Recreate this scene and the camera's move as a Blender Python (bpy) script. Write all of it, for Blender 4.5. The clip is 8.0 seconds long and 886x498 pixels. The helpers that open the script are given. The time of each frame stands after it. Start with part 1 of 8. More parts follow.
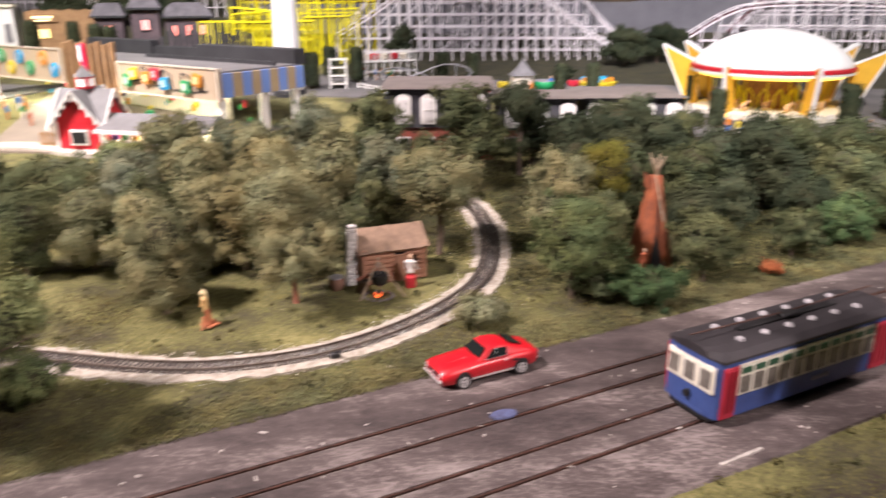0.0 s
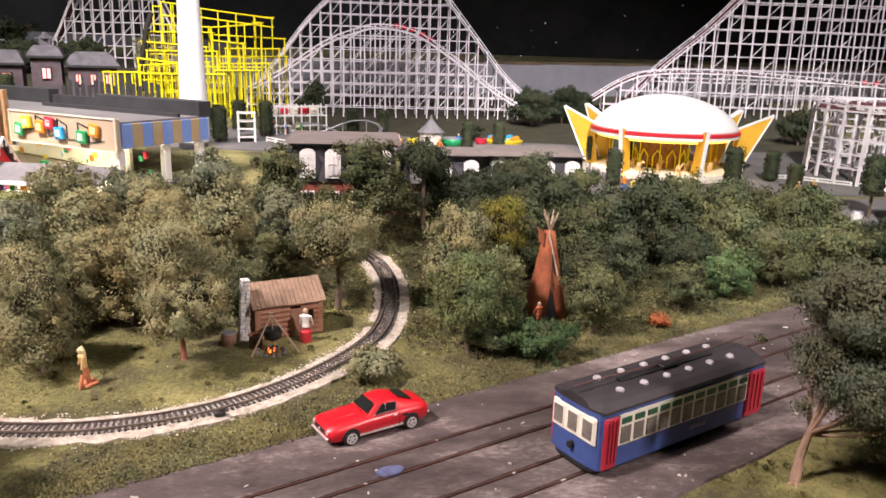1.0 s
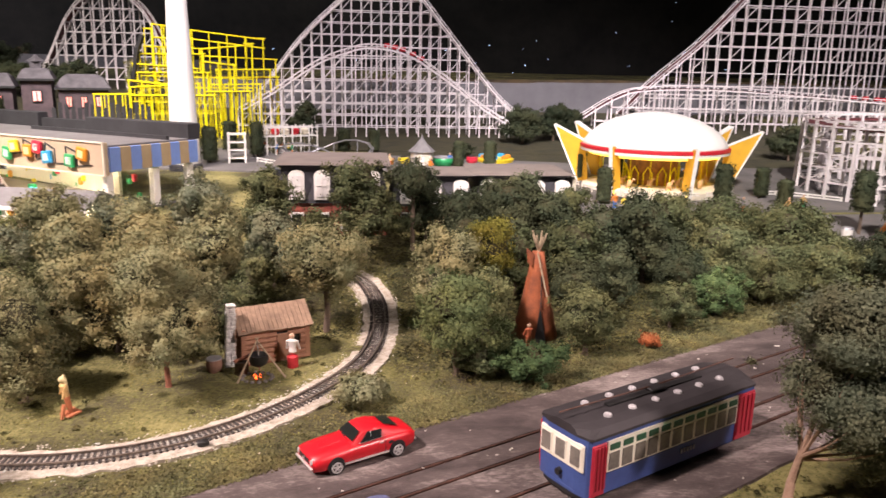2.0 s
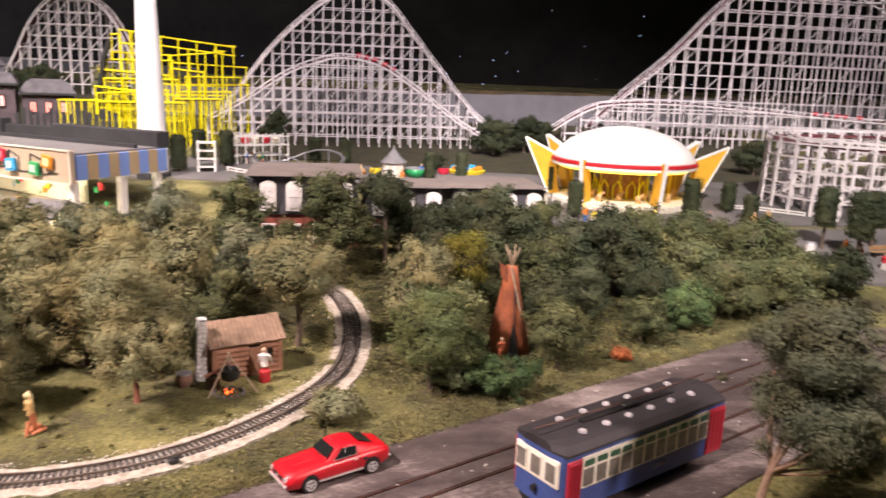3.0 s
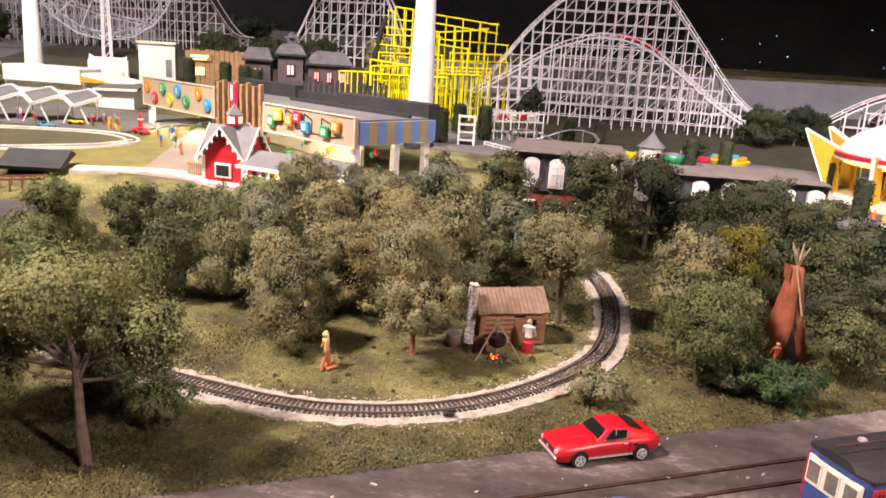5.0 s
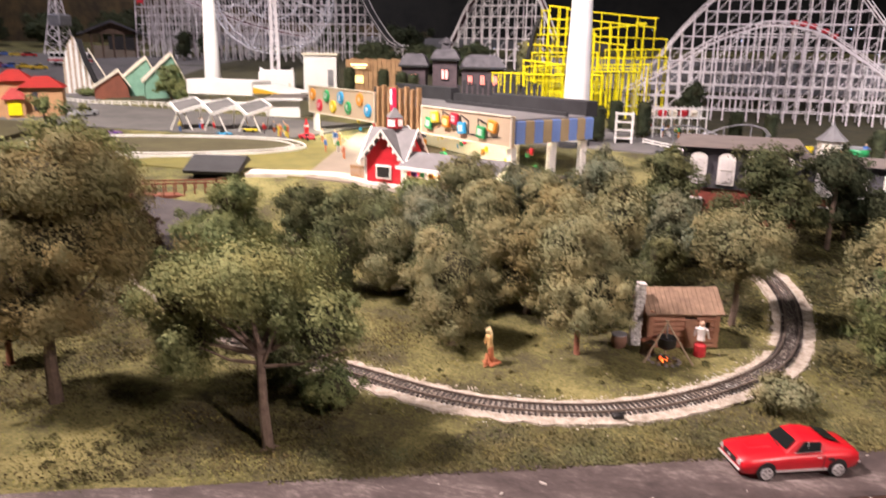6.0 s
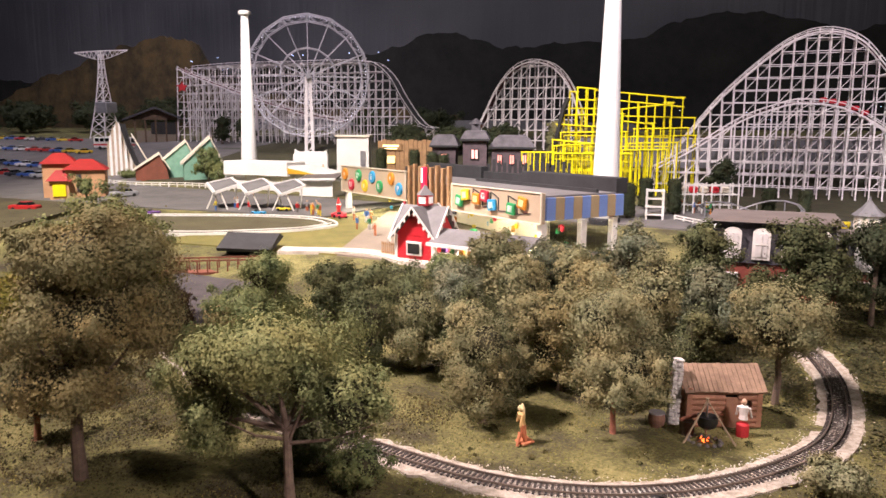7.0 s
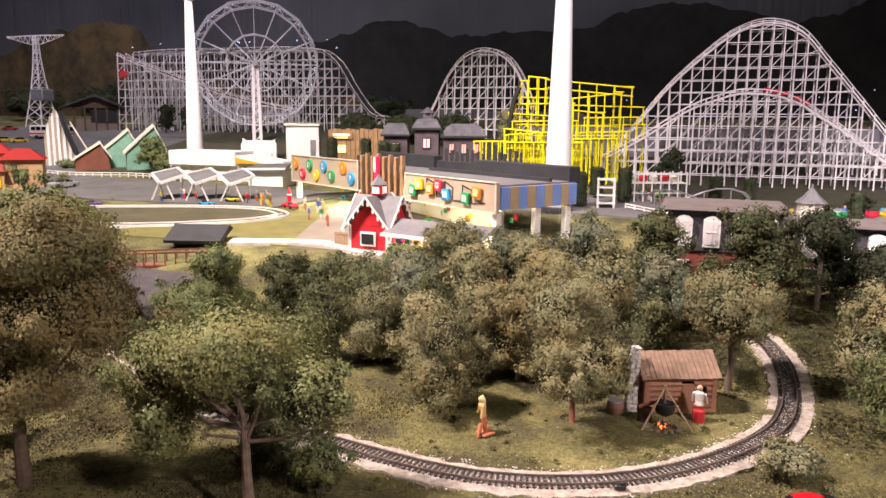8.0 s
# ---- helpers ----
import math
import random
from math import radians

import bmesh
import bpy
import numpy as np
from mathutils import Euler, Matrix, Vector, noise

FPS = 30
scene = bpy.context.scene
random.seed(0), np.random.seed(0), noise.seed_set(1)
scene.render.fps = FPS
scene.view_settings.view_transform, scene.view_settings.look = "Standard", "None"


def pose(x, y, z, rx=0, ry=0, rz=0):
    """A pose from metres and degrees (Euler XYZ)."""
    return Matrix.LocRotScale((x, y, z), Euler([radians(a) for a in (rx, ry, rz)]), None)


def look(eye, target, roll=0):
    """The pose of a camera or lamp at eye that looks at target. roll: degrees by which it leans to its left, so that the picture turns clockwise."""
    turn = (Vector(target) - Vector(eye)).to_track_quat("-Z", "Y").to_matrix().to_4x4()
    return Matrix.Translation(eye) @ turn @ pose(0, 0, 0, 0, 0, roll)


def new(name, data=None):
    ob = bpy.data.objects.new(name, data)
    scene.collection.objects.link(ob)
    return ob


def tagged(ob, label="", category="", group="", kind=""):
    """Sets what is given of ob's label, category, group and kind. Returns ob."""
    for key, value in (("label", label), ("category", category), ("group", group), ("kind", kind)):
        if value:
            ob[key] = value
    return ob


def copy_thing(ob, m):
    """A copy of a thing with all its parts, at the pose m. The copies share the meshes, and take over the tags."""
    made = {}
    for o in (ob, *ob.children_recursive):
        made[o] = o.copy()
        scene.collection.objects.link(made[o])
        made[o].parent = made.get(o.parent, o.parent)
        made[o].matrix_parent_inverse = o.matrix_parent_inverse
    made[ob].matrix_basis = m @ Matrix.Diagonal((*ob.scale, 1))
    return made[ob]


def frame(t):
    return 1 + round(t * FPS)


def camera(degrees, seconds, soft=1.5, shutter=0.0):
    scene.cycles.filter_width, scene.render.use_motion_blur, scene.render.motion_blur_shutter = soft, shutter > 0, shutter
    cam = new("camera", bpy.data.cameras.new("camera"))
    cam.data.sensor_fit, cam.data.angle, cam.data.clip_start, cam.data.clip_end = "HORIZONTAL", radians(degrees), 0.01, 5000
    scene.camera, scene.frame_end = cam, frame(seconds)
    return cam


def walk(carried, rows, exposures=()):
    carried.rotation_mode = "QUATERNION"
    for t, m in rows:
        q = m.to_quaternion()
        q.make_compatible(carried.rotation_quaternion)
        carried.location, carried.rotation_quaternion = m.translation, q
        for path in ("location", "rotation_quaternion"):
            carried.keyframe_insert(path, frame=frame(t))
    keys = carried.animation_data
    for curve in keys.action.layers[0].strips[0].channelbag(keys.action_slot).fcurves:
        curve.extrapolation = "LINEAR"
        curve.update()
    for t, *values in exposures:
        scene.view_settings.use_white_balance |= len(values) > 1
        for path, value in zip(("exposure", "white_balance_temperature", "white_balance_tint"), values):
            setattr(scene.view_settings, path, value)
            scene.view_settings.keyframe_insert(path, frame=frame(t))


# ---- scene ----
cam = camera(61.8, 8.0, shutter=0.5)
PATH = [
    (0, (0.0, 0.004, 0.193), (-0.007, 1.895, -0.457), -0.2),
    (0.5, (0.014, 0.009, 0.185), (0.233, 1.916, -0.376), 0.4),
    (1, (0.016, 0.002, 0.193), (0.225, 1.926, -0.313), 1.7),
    (1.5, (0.019, 0.004, 0.196), (0.186, 1.939, -0.281), 0.9),
    (2.8, (0.024, 0.007, 0.199), (0.353, 1.929, -0.245), 1.7),
    (3, (0.018, 0.007, 0.2), (0.323, 1.935, -0.238), 2.1),
    (3.5, (0.0, 0.004, 0.199), (0.001, 1.952, -0.256), 3.3),
    (4, (-0.013, 0.002, 0.199), (-0.26, 1.929, -0.276), 3.6),
    (4.2, (-0.013, 0.005, 0.199), (-0.299, 1.926, -0.277), 3.4),
    (5.3, (-0.02, 0.007, 0.191), (-0.31, 1.906, -0.368), 3.9),
    (5.5, (-0.028, 0.01, 0.186), (-0.461, 1.87, -0.407), 3.1),
    (6, (-0.027, 0.008, 0.189), (-0.695, 1.82, -0.331), 1.0),
    (6.5, (-0.025, 0.005, 0.188), (-0.792, 1.814, -0.188), 0.8),
    (7, (-0.028, 0.011, 0.185), (-0.791, 1.833, -0.127), 0.4),
    (7.5, (-0.031, 0.015, 0.185), (-0.703, 1.868, -0.153), 0.3),
    (8, (-0.035, 0.015, 0.185), (-0.671, 1.881, -0.155), 0.5),
]
walk(cam, [(t, look(eye, target, roll)) for t, eye, target, roll in PATH],
     [(0.0, 0.02, 6100, 10), (1.0, 0.04, 6200, 9), (1.5, 0.04, 6450, 11), (3.0, 0.06, 6600, 14), (4.0, -0.02, 6750, 16), (5.5, -0.02, 6550, 14), (6.5, -0.05, 6500, 15), (8.0, -0.04, 6450, 15)])

# ---- world and lights -------------------------------------------------------
world = bpy.data.worlds.new("dark_hall")
scene.world = world
world.use_nodes = True
world.node_tree.nodes["Background"].inputs[0].default_value = (0.55, 0.62, 0.8, 1)
world.node_tree.nodes["Background"].inputs[1].default_value = 0.28


def lamp(name, kind, at, to, watts, color, size=0.1, spot=60, blend=0.6):
    data = bpy.data.lights.new(name, kind)
    data.energy, data.color = watts, color
    if kind == "AREA":
        data.size = size
    else:
        data.shadow_soft_size = size
    if kind == "SPOT":
        data.spot_size, data.spot_blend = radians(spot), blend
    ob = new(name, data)
    ob.matrix_world = look(at, to)
    return ob


WARM = (1.0, 0.81, 0.765)
lamp("ceiling_spot_left", "SPOT", (-1.75, -0.35, 2.45), (-0.14, 0.60, 0.0), 1030, WARM, 0.14, 24, 1.0)
# unseen wide fill lamp, added to lift the black shadows
lamp("ceiling_panel", "AREA", (-0.3, 0.5, 2.52), (-0.3, 0.75, 0.0), 13, (1.0, 0.86, 0.80), 1.6)
lamp("ceiling_spot_right", "SPOT", (1.35, -0.52, 1.30), (-0.02, 0.46, 0.0), 155, WARM, 0.05, 32, 1.0)
lamp("ceiling_spot_park", "SPOT", (-0.9, 0.10, 1.6), (-0.86, 1.25, 0.06), 330, (1.0, 0.88, 0.80), 0.04, 50, 0.7)
lamp("ceiling_spot_carousel", "SPOT", (0.22, -0.35, 1.30), (0.62, 0.98, 0.07), 185, (1.0, 0.90, 0.86), 0.04, 40, 0.6)
lamp("ceiling_spot_coaster", "SPOT", (0.05, -0.2, 1.6), (-0.02, 1.5, 0.22), 192, (1.0, 0.88, 0.92), 0.05, 40, 0.7)
lamp("ceiling_spot_lake", "SPOT", (0.85, -0.1, 1.6), (0.92, 1.6, 0.28), 168, (1.0, 0.88, 0.92), 0.05, 40, 0.8)
lamp("ceiling_spot_wheel", "SPOT", (-0.9, 0.7, 2.1), (-2.0, 2.1, 0.25), 172, (1.0, 0.89, 0.95), 0.05, 60, 0.8)
lamp("ceiling_spot_backdrop_east", "SPOT", (-0.6, 1.7, 2.45), (-0.5, 3.2, 0.85), 80, (0.97, 0.92, 0.97), 0.2, 78, 1.0)
lamp("ceiling_spot_backdrop", "SPOT", (-2.6, 1.5, 2.45), (-2.7, 3.2, 0.7), 128, (0.95, 0.9, 1.0), 0.2, 110, 0.9)

# ---- mesh tools -------------------------------------------------------------


class Shape:
    """Vertices and faces of one mesh, with a material slot a face."""

    def __init__(self):
        self.v, self.f, self.m = [], [], []

    def add(self, verts, faces, slot=0):
        n = len(self.v)
        self.v += [tuple(p) for p in verts]
        self.f += [tuple(n + i for i in f) for f in faces]
        self.m += [slot] * len(faces)
        return self

    def box(self, c, s, rz=0.0, slot=0, bevel=0.0):
        x, y, z = s[0] / 2, s[1] / 2, s[2] / 2
        co, si = math.cos(rz), math.sin(rz)

        def w(p):
            return (c[0] + p[0] * co - p[1] * si, c[1] + p[0] * si + p[1] * co, c[2] + p[2])
        if bevel <= 0:
            pts = [w(p) for p in ((-x, -y, -z), (x, -y, -z), (x, y, -z), (-x, y, -z), (-x, -y, z), (x, -y, z), (x, y, z), (-x, y, z))]
            return self.add(pts, [(3, 2, 1, 0), (4, 5, 6, 7), (0, 1, 5, 4), (1, 2, 6, 5), (2, 3, 7, 6), (3, 0, 4, 7)], slot)
        b = bevel
        ring = [(-x + b, -y), (x - b, -y), (x, -y + b), (x, y - b), (x - b, y), (-x + b, y), (-x, y - b), (-x, -y + b)]
        inner = [(px * (1 - b / x), py * (1 - b / y)) for px, py in ring]
        pts = [w((*p, -z + b)) for p in ring] + [w((*p, z - b)) for p in ring] + [w((*p, -z)) for p in inner] + [w((*p, z)) for p in inner]
        fs = []
        for i in range(8):
            j = (i + 1) % 8
            fs += [(i, j, 8 + j, 8 + i), (8 + i, 8 + j, 24 + j, 24 + i), (16 + i, 16 + j, j, i)]
        fs += [tuple(range(24, 32)), tuple(range(23, 15, -1))]
        return self.add(pts, fs, slot)

    def beam(self, p, q, w, h=None, slot=0, n=4):
        p, q = Vector(p), Vector(q)
        h = h or w
        d = (q - p)
        if d.length < 1e-7:
            return self
        d.normalize()
        side = d.cross(Vector((0, 0, 1)))
        side = Vector((1, 0, 0)) if side.length < 1e-3 else side.normalized()
        up = side.cross(d)
        pts = []
        for e in (p, q):
            for i in range(n):
                a = 2 * math.pi * (i + 0.5) / n
                k = 2 ** 0.5 if n == 4 else 1
                pts.append(e + side * (w / 2 * k * math.cos(a)) + up * (h / 2 * k * math.sin(a)))
        fs = [(i, (i + 1) % n, n + (i + 1) % n, n + i) for i in range(n)] + [tuple(range(n - 1, -1, -1)), tuple(range(n, 2 * n))]
        return self.add(pts, fs, slot)

    def cone(self, p, q, r, s, n=10, slot=0):
        p, q = Vector(p), Vector(q)
        d = (q - p).normalized()
        side = d.orthogonal().normalized()
        up = d.cross(side)
        pts = []
        for e, k in ((p, r), (q, s)):
            for i in range(n):
                a = 2 * math.pi * i / n
                pts.append(e + side * (k * math.cos(a)) + up * (k * math.sin(a)))
        fs = [(i, (i + 1) % n, n + (i + 1) % n, n + i) for i in range(n)] + [tuple(range(n - 1, -1, -1)), tuple(range(n, 2 * n))]
        return self.add(pts, fs, slot)

    def lathe(self, c, profile, n=24, slot=0, squash=1.0):
        pts, fs = [], []
        for r, z in profile:
            for i in range(n):
                a = 2 * math.pi * i / n
                pts.append((c[0] + r * math.cos(a), c[1] + r * squash * math.sin(a), c[2] + z))
        for k in range(len(profile) - 1):
            for i in range(n):
                j = (i + 1) % n
                fs.append((k * n + i, k * n + j, k * n + n + j, k * n + n + i))
        fs += [tuple(range(n - 1, -1, -1)), tuple(range(len(pts) - n, len(pts)))]
        return self.add(pts, fs, slot)

    def prism(self, poly, a, b, slot=0):
        """A polygon of points, pushed from offset a to offset b."""
        a, b, n = Vector(a), Vector(b), len(poly)
        pts = [Vector(p) + a for p in poly] + [Vector(p) + b for p in poly]
        fs = [(i, (i + 1) % n, n + (i + 1) % n, n + i) for i in range(n)] + [tuple(range(n - 1, -1, -1)), tuple(range(n, 2 * n))]
        return self.add(pts, fs, slot)

    def strip(self, left, right, z0, slot=0):
        """A ribbon between two lines with a skirt down to z0."""
        n = len(left)
        pts = [tuple(p) for p in left] + [tuple(p) for p in right] + [(p[0], p[1], z0(p)) for p in left] + [(p[0], p[1], z0(p)) for p in right]
        fs = []
        for i in range(n - 1):
            fs += [(i, n + i, n + i + 1, i + 1), (2 * n + i, i, i + 1, 2 * n + i + 1), (n + i, 3 * n + i, 3 * n + i + 1, n + i + 1)]
        return self.add(pts, fs, slot)

    def tube(self, line, r, n=6, slot=0):
        line = [Vector(p) for p in line]
        pts, fs = [], []
        for k, p in enumerate(line):
            d = (line[min(k + 1, len(line) - 1)] - line[max(k - 1, 0)]).normalized()
            side = d.cross(Vector((0, 0, 1)))
            side = Vector((1, 0, 0)) if side.length < 1e-3 else side.normalized()
            up = side.cross(d)
            for i in range(n):
                a = 2 * math.pi * (i + 0.5) / n
                pts.append(p + side * (r * math.cos(a)) + up * (r * math.sin(a)))
        for k in range(len(line) - 1):
            for i in range(n):
                j = (i + 1) % n
                fs.append((k * n + i, k * n + j, k * n + n + j, k * n + n + i))
        fs += [tuple(range(n - 1, -1, -1)), tuple(range(len(pts) - n, len(pts)))]
        return self.add(pts, fs, slot)

    def loft(self, rings, slot=0, caps=True):
        n = len(rings[0])
        pts = [p for r in rings for p in r]
        fs = []
        for k in range(len(rings) - 1):
            for i in range(n):
                j = (i + 1) % n
                fs.append((k * n + i, k * n + j, k * n + n + j, k * n + n + i))
        if caps:
            fs += [tuple(range(n - 1, -1, -1)), tuple(range(len(pts) - n, len(pts)))]
        return self.add(pts, fs, slot)

    def mesh(self, name, mats, smooth=False):
        me = bpy.data.meshes.new(name)
        me.from_pydata(self.v, [], self.f)
        for m in (mats if isinstance(mats, (list, tuple)) else [mats]):
            me.materials.append(m)
        me.polygons.foreach_set("material_index", self.m)
        if smooth:
            me.polygons.foreach_set("use_smooth", [True] * len(self.f))
        me.update()
        return me


def part(name, shape, mats, parent, label="", smooth=False, at=None):
    ob = new(name, shape.mesh(name, mats, smooth) if isinstance(shape, Shape) else shape)
    ob.parent = parent
    if at is not None:
        ob.matrix_basis = at
    if label:
        tagged(ob, label)
    return ob


def thing(name, at, label, category, group="", kind=""):
    ob = new(name)
    ob.empty_display_size = 0.01
    ob.matrix_world = at
    return tagged(ob, label, category, group, kind)


def whole(name, shape, mats, label, category, group="", kind="", at=None, smooth=False):
    ob = new(name, shape.mesh(name, mats, smooth))
    if at is not None:
        ob.matrix_world = at
    return tagged(ob, label, category, group, kind)


def quads_mesh(name, co, mats, slots=None):
    """A mesh of loose quads from an array of n x 4 x 3."""
    n = len(co)
    me = bpy.data.meshes.new(name)
    me.vertices.add(4 * n)
    me.vertices.foreach_set("co", co.reshape(-1).astype(np.float32))
    me.loops.add(4 * n)
    me.loops.foreach_set("vertex_index", np.arange(4 * n, dtype=np.int32))
    me.polygons.add(n)
    me.polygons.foreach_set("loop_start", np.arange(0, 4 * n, 4, dtype=np.int32))
    for m in mats:
        me.materials.append(m)
    if slots is not None:
        me.polygons.foreach_set("material_index", slots.astype(np.int32))
    me.update(calc_edges=True)
    return me


# ---- materials --------------------------------------------------------------


def nodes_of(name):
    m = bpy.data.materials.new(name)
    m.use_nodes = True
    return m, m.node_tree.nodes, m.node_tree.links, m.node_tree.nodes["Principled BSDF"]


def noise_node(nodes, links, where, scale, detail=4.0, rough=0.6):
    n = nodes.new("ShaderNodeTexNoise")
    n.inputs["Scale"].default_value, n.inputs["Detail"].default_value, n.inputs["Roughness"].default_value = scale, detail, rough
    links.new(where, n.inputs["Vector"])
    return n


def ramp_node(nodes, links, fac, stops):
    r = nodes.new("ShaderNodeValToRGB")
    while len(r.color_ramp.elements) < len(stops):
        r.color_ramp.elements.new(0.5)
    for e, (p, c) in zip(r.color_ramp.elements, stops):
        e.position, e.color = p, (*c, 1)
    links.new(fac, r.inputs[0])
    return r


def paint(name, a, b=None, scale=60.0, rough=0.6, metal=0.0, bump=0.15, fine=900.0, mid=0.5, glow=0.0):
    """A surface that wavers between two colours in large patches and in fine grain, with fine relief."""
    m, nodes, links, bsdf = nodes_of(name)
    b = b or tuple(c * 0.7 for c in a)
    geo = nodes.new("ShaderNodeNewGeometry")
    big = noise_node(nodes, links, geo.outputs["Position"], scale)
    small = noise_node(nodes, links, geo.outputs["Position"], fine, 3.0)
    both = nodes.new("ShaderNodeMath")
    both.operation = "MULTIPLY_ADD"
    links.new(small.outputs[0], both.inputs[0])
    both.inputs[1].default_value = 0.35
    links.new(big.outputs[0], both.inputs[2])
    ramp = ramp_node(nodes, links, both.outputs[0], [(mid - 0.02, b), (mid + 0.38, a)])
    links.new(ramp.outputs[0], bsdf.inputs["Base Color"])
    bsdf.inputs["Roughness"].default_value, bsdf.inputs["Metallic"].default_value = rough, metal
    if bump:
        bm = nodes.new("ShaderNodeBump")
        bm.inputs["Strength"].default_value, bm.inputs["Distance"].default_value = bump, 0.0006
        links.new(both.outputs[0], bm.inputs["Height"])
        links.new(bm.outputs[0], bsdf.inputs["Normal"])
    if glow:
        bsdf.inputs["Emission Color"].default_value = (*a, 1)
        bsdf.inputs["Emission Strength"].default_value = glow
    return m


def leaves(name, stops, patch_scale=95.0):
    """Flocked foliage: each fleck takes its own shade."""
    m, nodes, links, bsdf = nodes_of(name)
    geo = nodes.new("ShaderNodeNewGeometry")
    info = nodes.new("ShaderNodeObjectInfo")
    big = noise_node(nodes, links, geo.outputs["Position"], patch_scale, 4.0, 0.7)
    mix = nodes.new("ShaderNodeMath")
    mix.operation = "MULTIPLY_ADD"
    links.new(geo.outputs["Random Per Island"], mix.inputs[0])
    mix.inputs[1].default_value = 0.20
    links.new(big.outputs[0], mix.inputs[2])
    off = nodes.new("ShaderNodeMath")
    off.operation = "MULTIPLY_ADD"
    links.new(info.outputs["Random"], off.inputs[0])
    off.inputs[1].default_value = 0.31
    links.new(mix.outputs[0], off.inputs[2])
    ramp = ramp_node(nodes, links, off.outputs[0], stops)
    hue = noise_node(nodes, links, geo.outputs["Position"], 38.0, 3.0)
    tint = ramp_node(nodes, links, hue.outputs[0], [(0.38, (0.89, 1.0, 1.08)), (0.62, (1.05, 1.0, 0.95))])
    both = nodes.new("ShaderNodeVectorMath")
    both.operation = "MULTIPLY"
    links.new(ramp.outputs[0], both.inputs[0])
    links.new(tint.outputs[0], both.inputs[1])
    links.new(both.outputs[0], bsdf.inputs["Base Color"])
    bsdf.inputs["Roughness"].default_value = 0.85
    bsdf.inputs["Specular IOR Level"].default_value = 0.15
    return m


def lit(name, color, strength):
    m, nodes, links, bsdf = nodes_of(name)
    bsdf.inputs["Base Color"].default_value = (*color, 1)
    bsdf.inputs["Emission Color"].default_value = (*color, 1)
    bsdf.inputs["Emission Strength"].default_value = strength
    return m


OLIVE = leaves("olive_flock", [(0.30, (0.062, 0.059, 0.028)), (0.60, (0.178, 0.168, 0.082)), (1.0, (0.285, 0.266, 0.136)), (1.3, (0.32, 0.30, 0.16))])
OCHRE = leaves("brown_olive_flock", [(0.30, (0.060, 0.054, 0.022)), (0.60, (0.200, 0.170, 0.076)), (1.0, (0.305, 0.258, 0.118)), (1.3, (0.34, 0.295, 0.145))])
GREEN = leaves("green_flock", [(0.30, (0.030, 0.040, 0.018)), (0.62, (0.104, 0.128, 0.052)), (1.0, (0.230, 0.252, 0.100)), (1.25, (0.32, 0.33, 0.14))])
DARK = leaves("dark_green_flock", [(0.30, (0.010, 0.013, 0.007)), (0.62, (0.032, 0.039, 0.020)), (1.05, (0.068, 0.076, 0.040)), (1.25, (0.105, 0.112, 0.060))])
GREY = leaves("grey_green_flock", [(0.30, (0.036, 0.045, 0.026)), (0.62, (0.126, 0.134, 0.080)), (1.05, (0.225, 0.232, 0.146)), (1.3, (0.25, 0.26, 0.17))])
MOSS = leaves("moss_green_flock", [(0.30, (0.018, 0.022, 0.010)), (0.62, (0.056, 0.064, 0.028)), (1.05, (0.120, 0.126, 0.056)), (1.25, (0.17, 0.175, 0.08))])
FERN = leaves("fern_green_flock", [(0.30, (0.024, 0.028, 0.014)), (0.62, (0.080, 0.088, 0.040)), (1.0, (0.160, 0.168, 0.076)), (1.25, (0.22, 0.225, 0.10))])
FRESH = leaves("fresh_green_flock", [(0.30, (0.042, 0.050, 0.020)), (0.62, (0.142, 0.156, 0.062)), (1.0, (0.30, 0.305, 0.125)), (1.25, (0.38, 0.38, 0.17))])
BRIGHT = leaves("bright_green_flock", [(0.30, (0.014, 0.028, 0.012)), (0.65, (0.044, 0.076, 0.030)), (1.1, (0.100, 0.145, 0.056)), (1.3, (0.18, 0.24, 0.10))])
YELLOW = leaves("yellow_flock", [(0.30, (0.05, 0.048, 0.010)), (0.65, (0.16, 0.145, 0.026)), (1.1, (0.29, 0.26, 0.05)), (1.3, (0.36, 0.32, 0.08))])
# near-black colour of the crown cores, painted as the shade between the tufts
CORESHADE = leaves("crown_core_shade", [(0.30, (0.020, 0.019, 0.010)), (0.7, (0.045, 0.042, 0.022)), (1.2, (0.075, 0.070, 0.038))])
RUST = leaves("rust_flock", [(0.30, (0.014, 0.008, 0.005)), (0.65, (0.042, 0.024, 0.012)), (1.1, (0.085, 0.05, 0.022)), (1.3, (0.13, 0.075, 0.035))])
PALE = leaves("pale_sage_flock", [(0.30, (0.07, 0.075, 0.04)), (0.65, (0.19, 0.19, 0.10)), (1.1, (0.33, 0.31, 0.19)), (1.3, (0.42, 0.4, 0.26))])
PINKBARK = paint("pale_pinkish_bark", (0.46, 0.31, 0.22), (0.26, 0.16, 0.11), 160, 0.9, bump=0.6)
BARK = paint("bark", (0.17, 0.12, 0.085), (0.06, 0.045, 0.035), 160, 0.9, bump=0.6)
MIDBARK = paint("grey_brown_bark", (0.25, 0.185, 0.14), (0.12, 0.085, 0.065), 160, 0.9, bump=0.6)
REDBARK = paint("red_bark", (0.33, 0.13, 0.075), (0.16, 0.06, 0.04), 160, 0.9, bump=0.6)
WHITE = paint("white_paint", (0.82, 0.80, 0.76), (0.68, 0.66, 0.62), 40, 0.55)
TIMBER = paint("coaster_white_timber", (0.80, 0.76, 0.76), (0.64, 0.59, 0.60), 30, 0.7)
YELLOWP = paint("yellow_enamel", (0.90, 0.82, 0.012), (0.80, 0.70, 0.01), 40, 0.4)
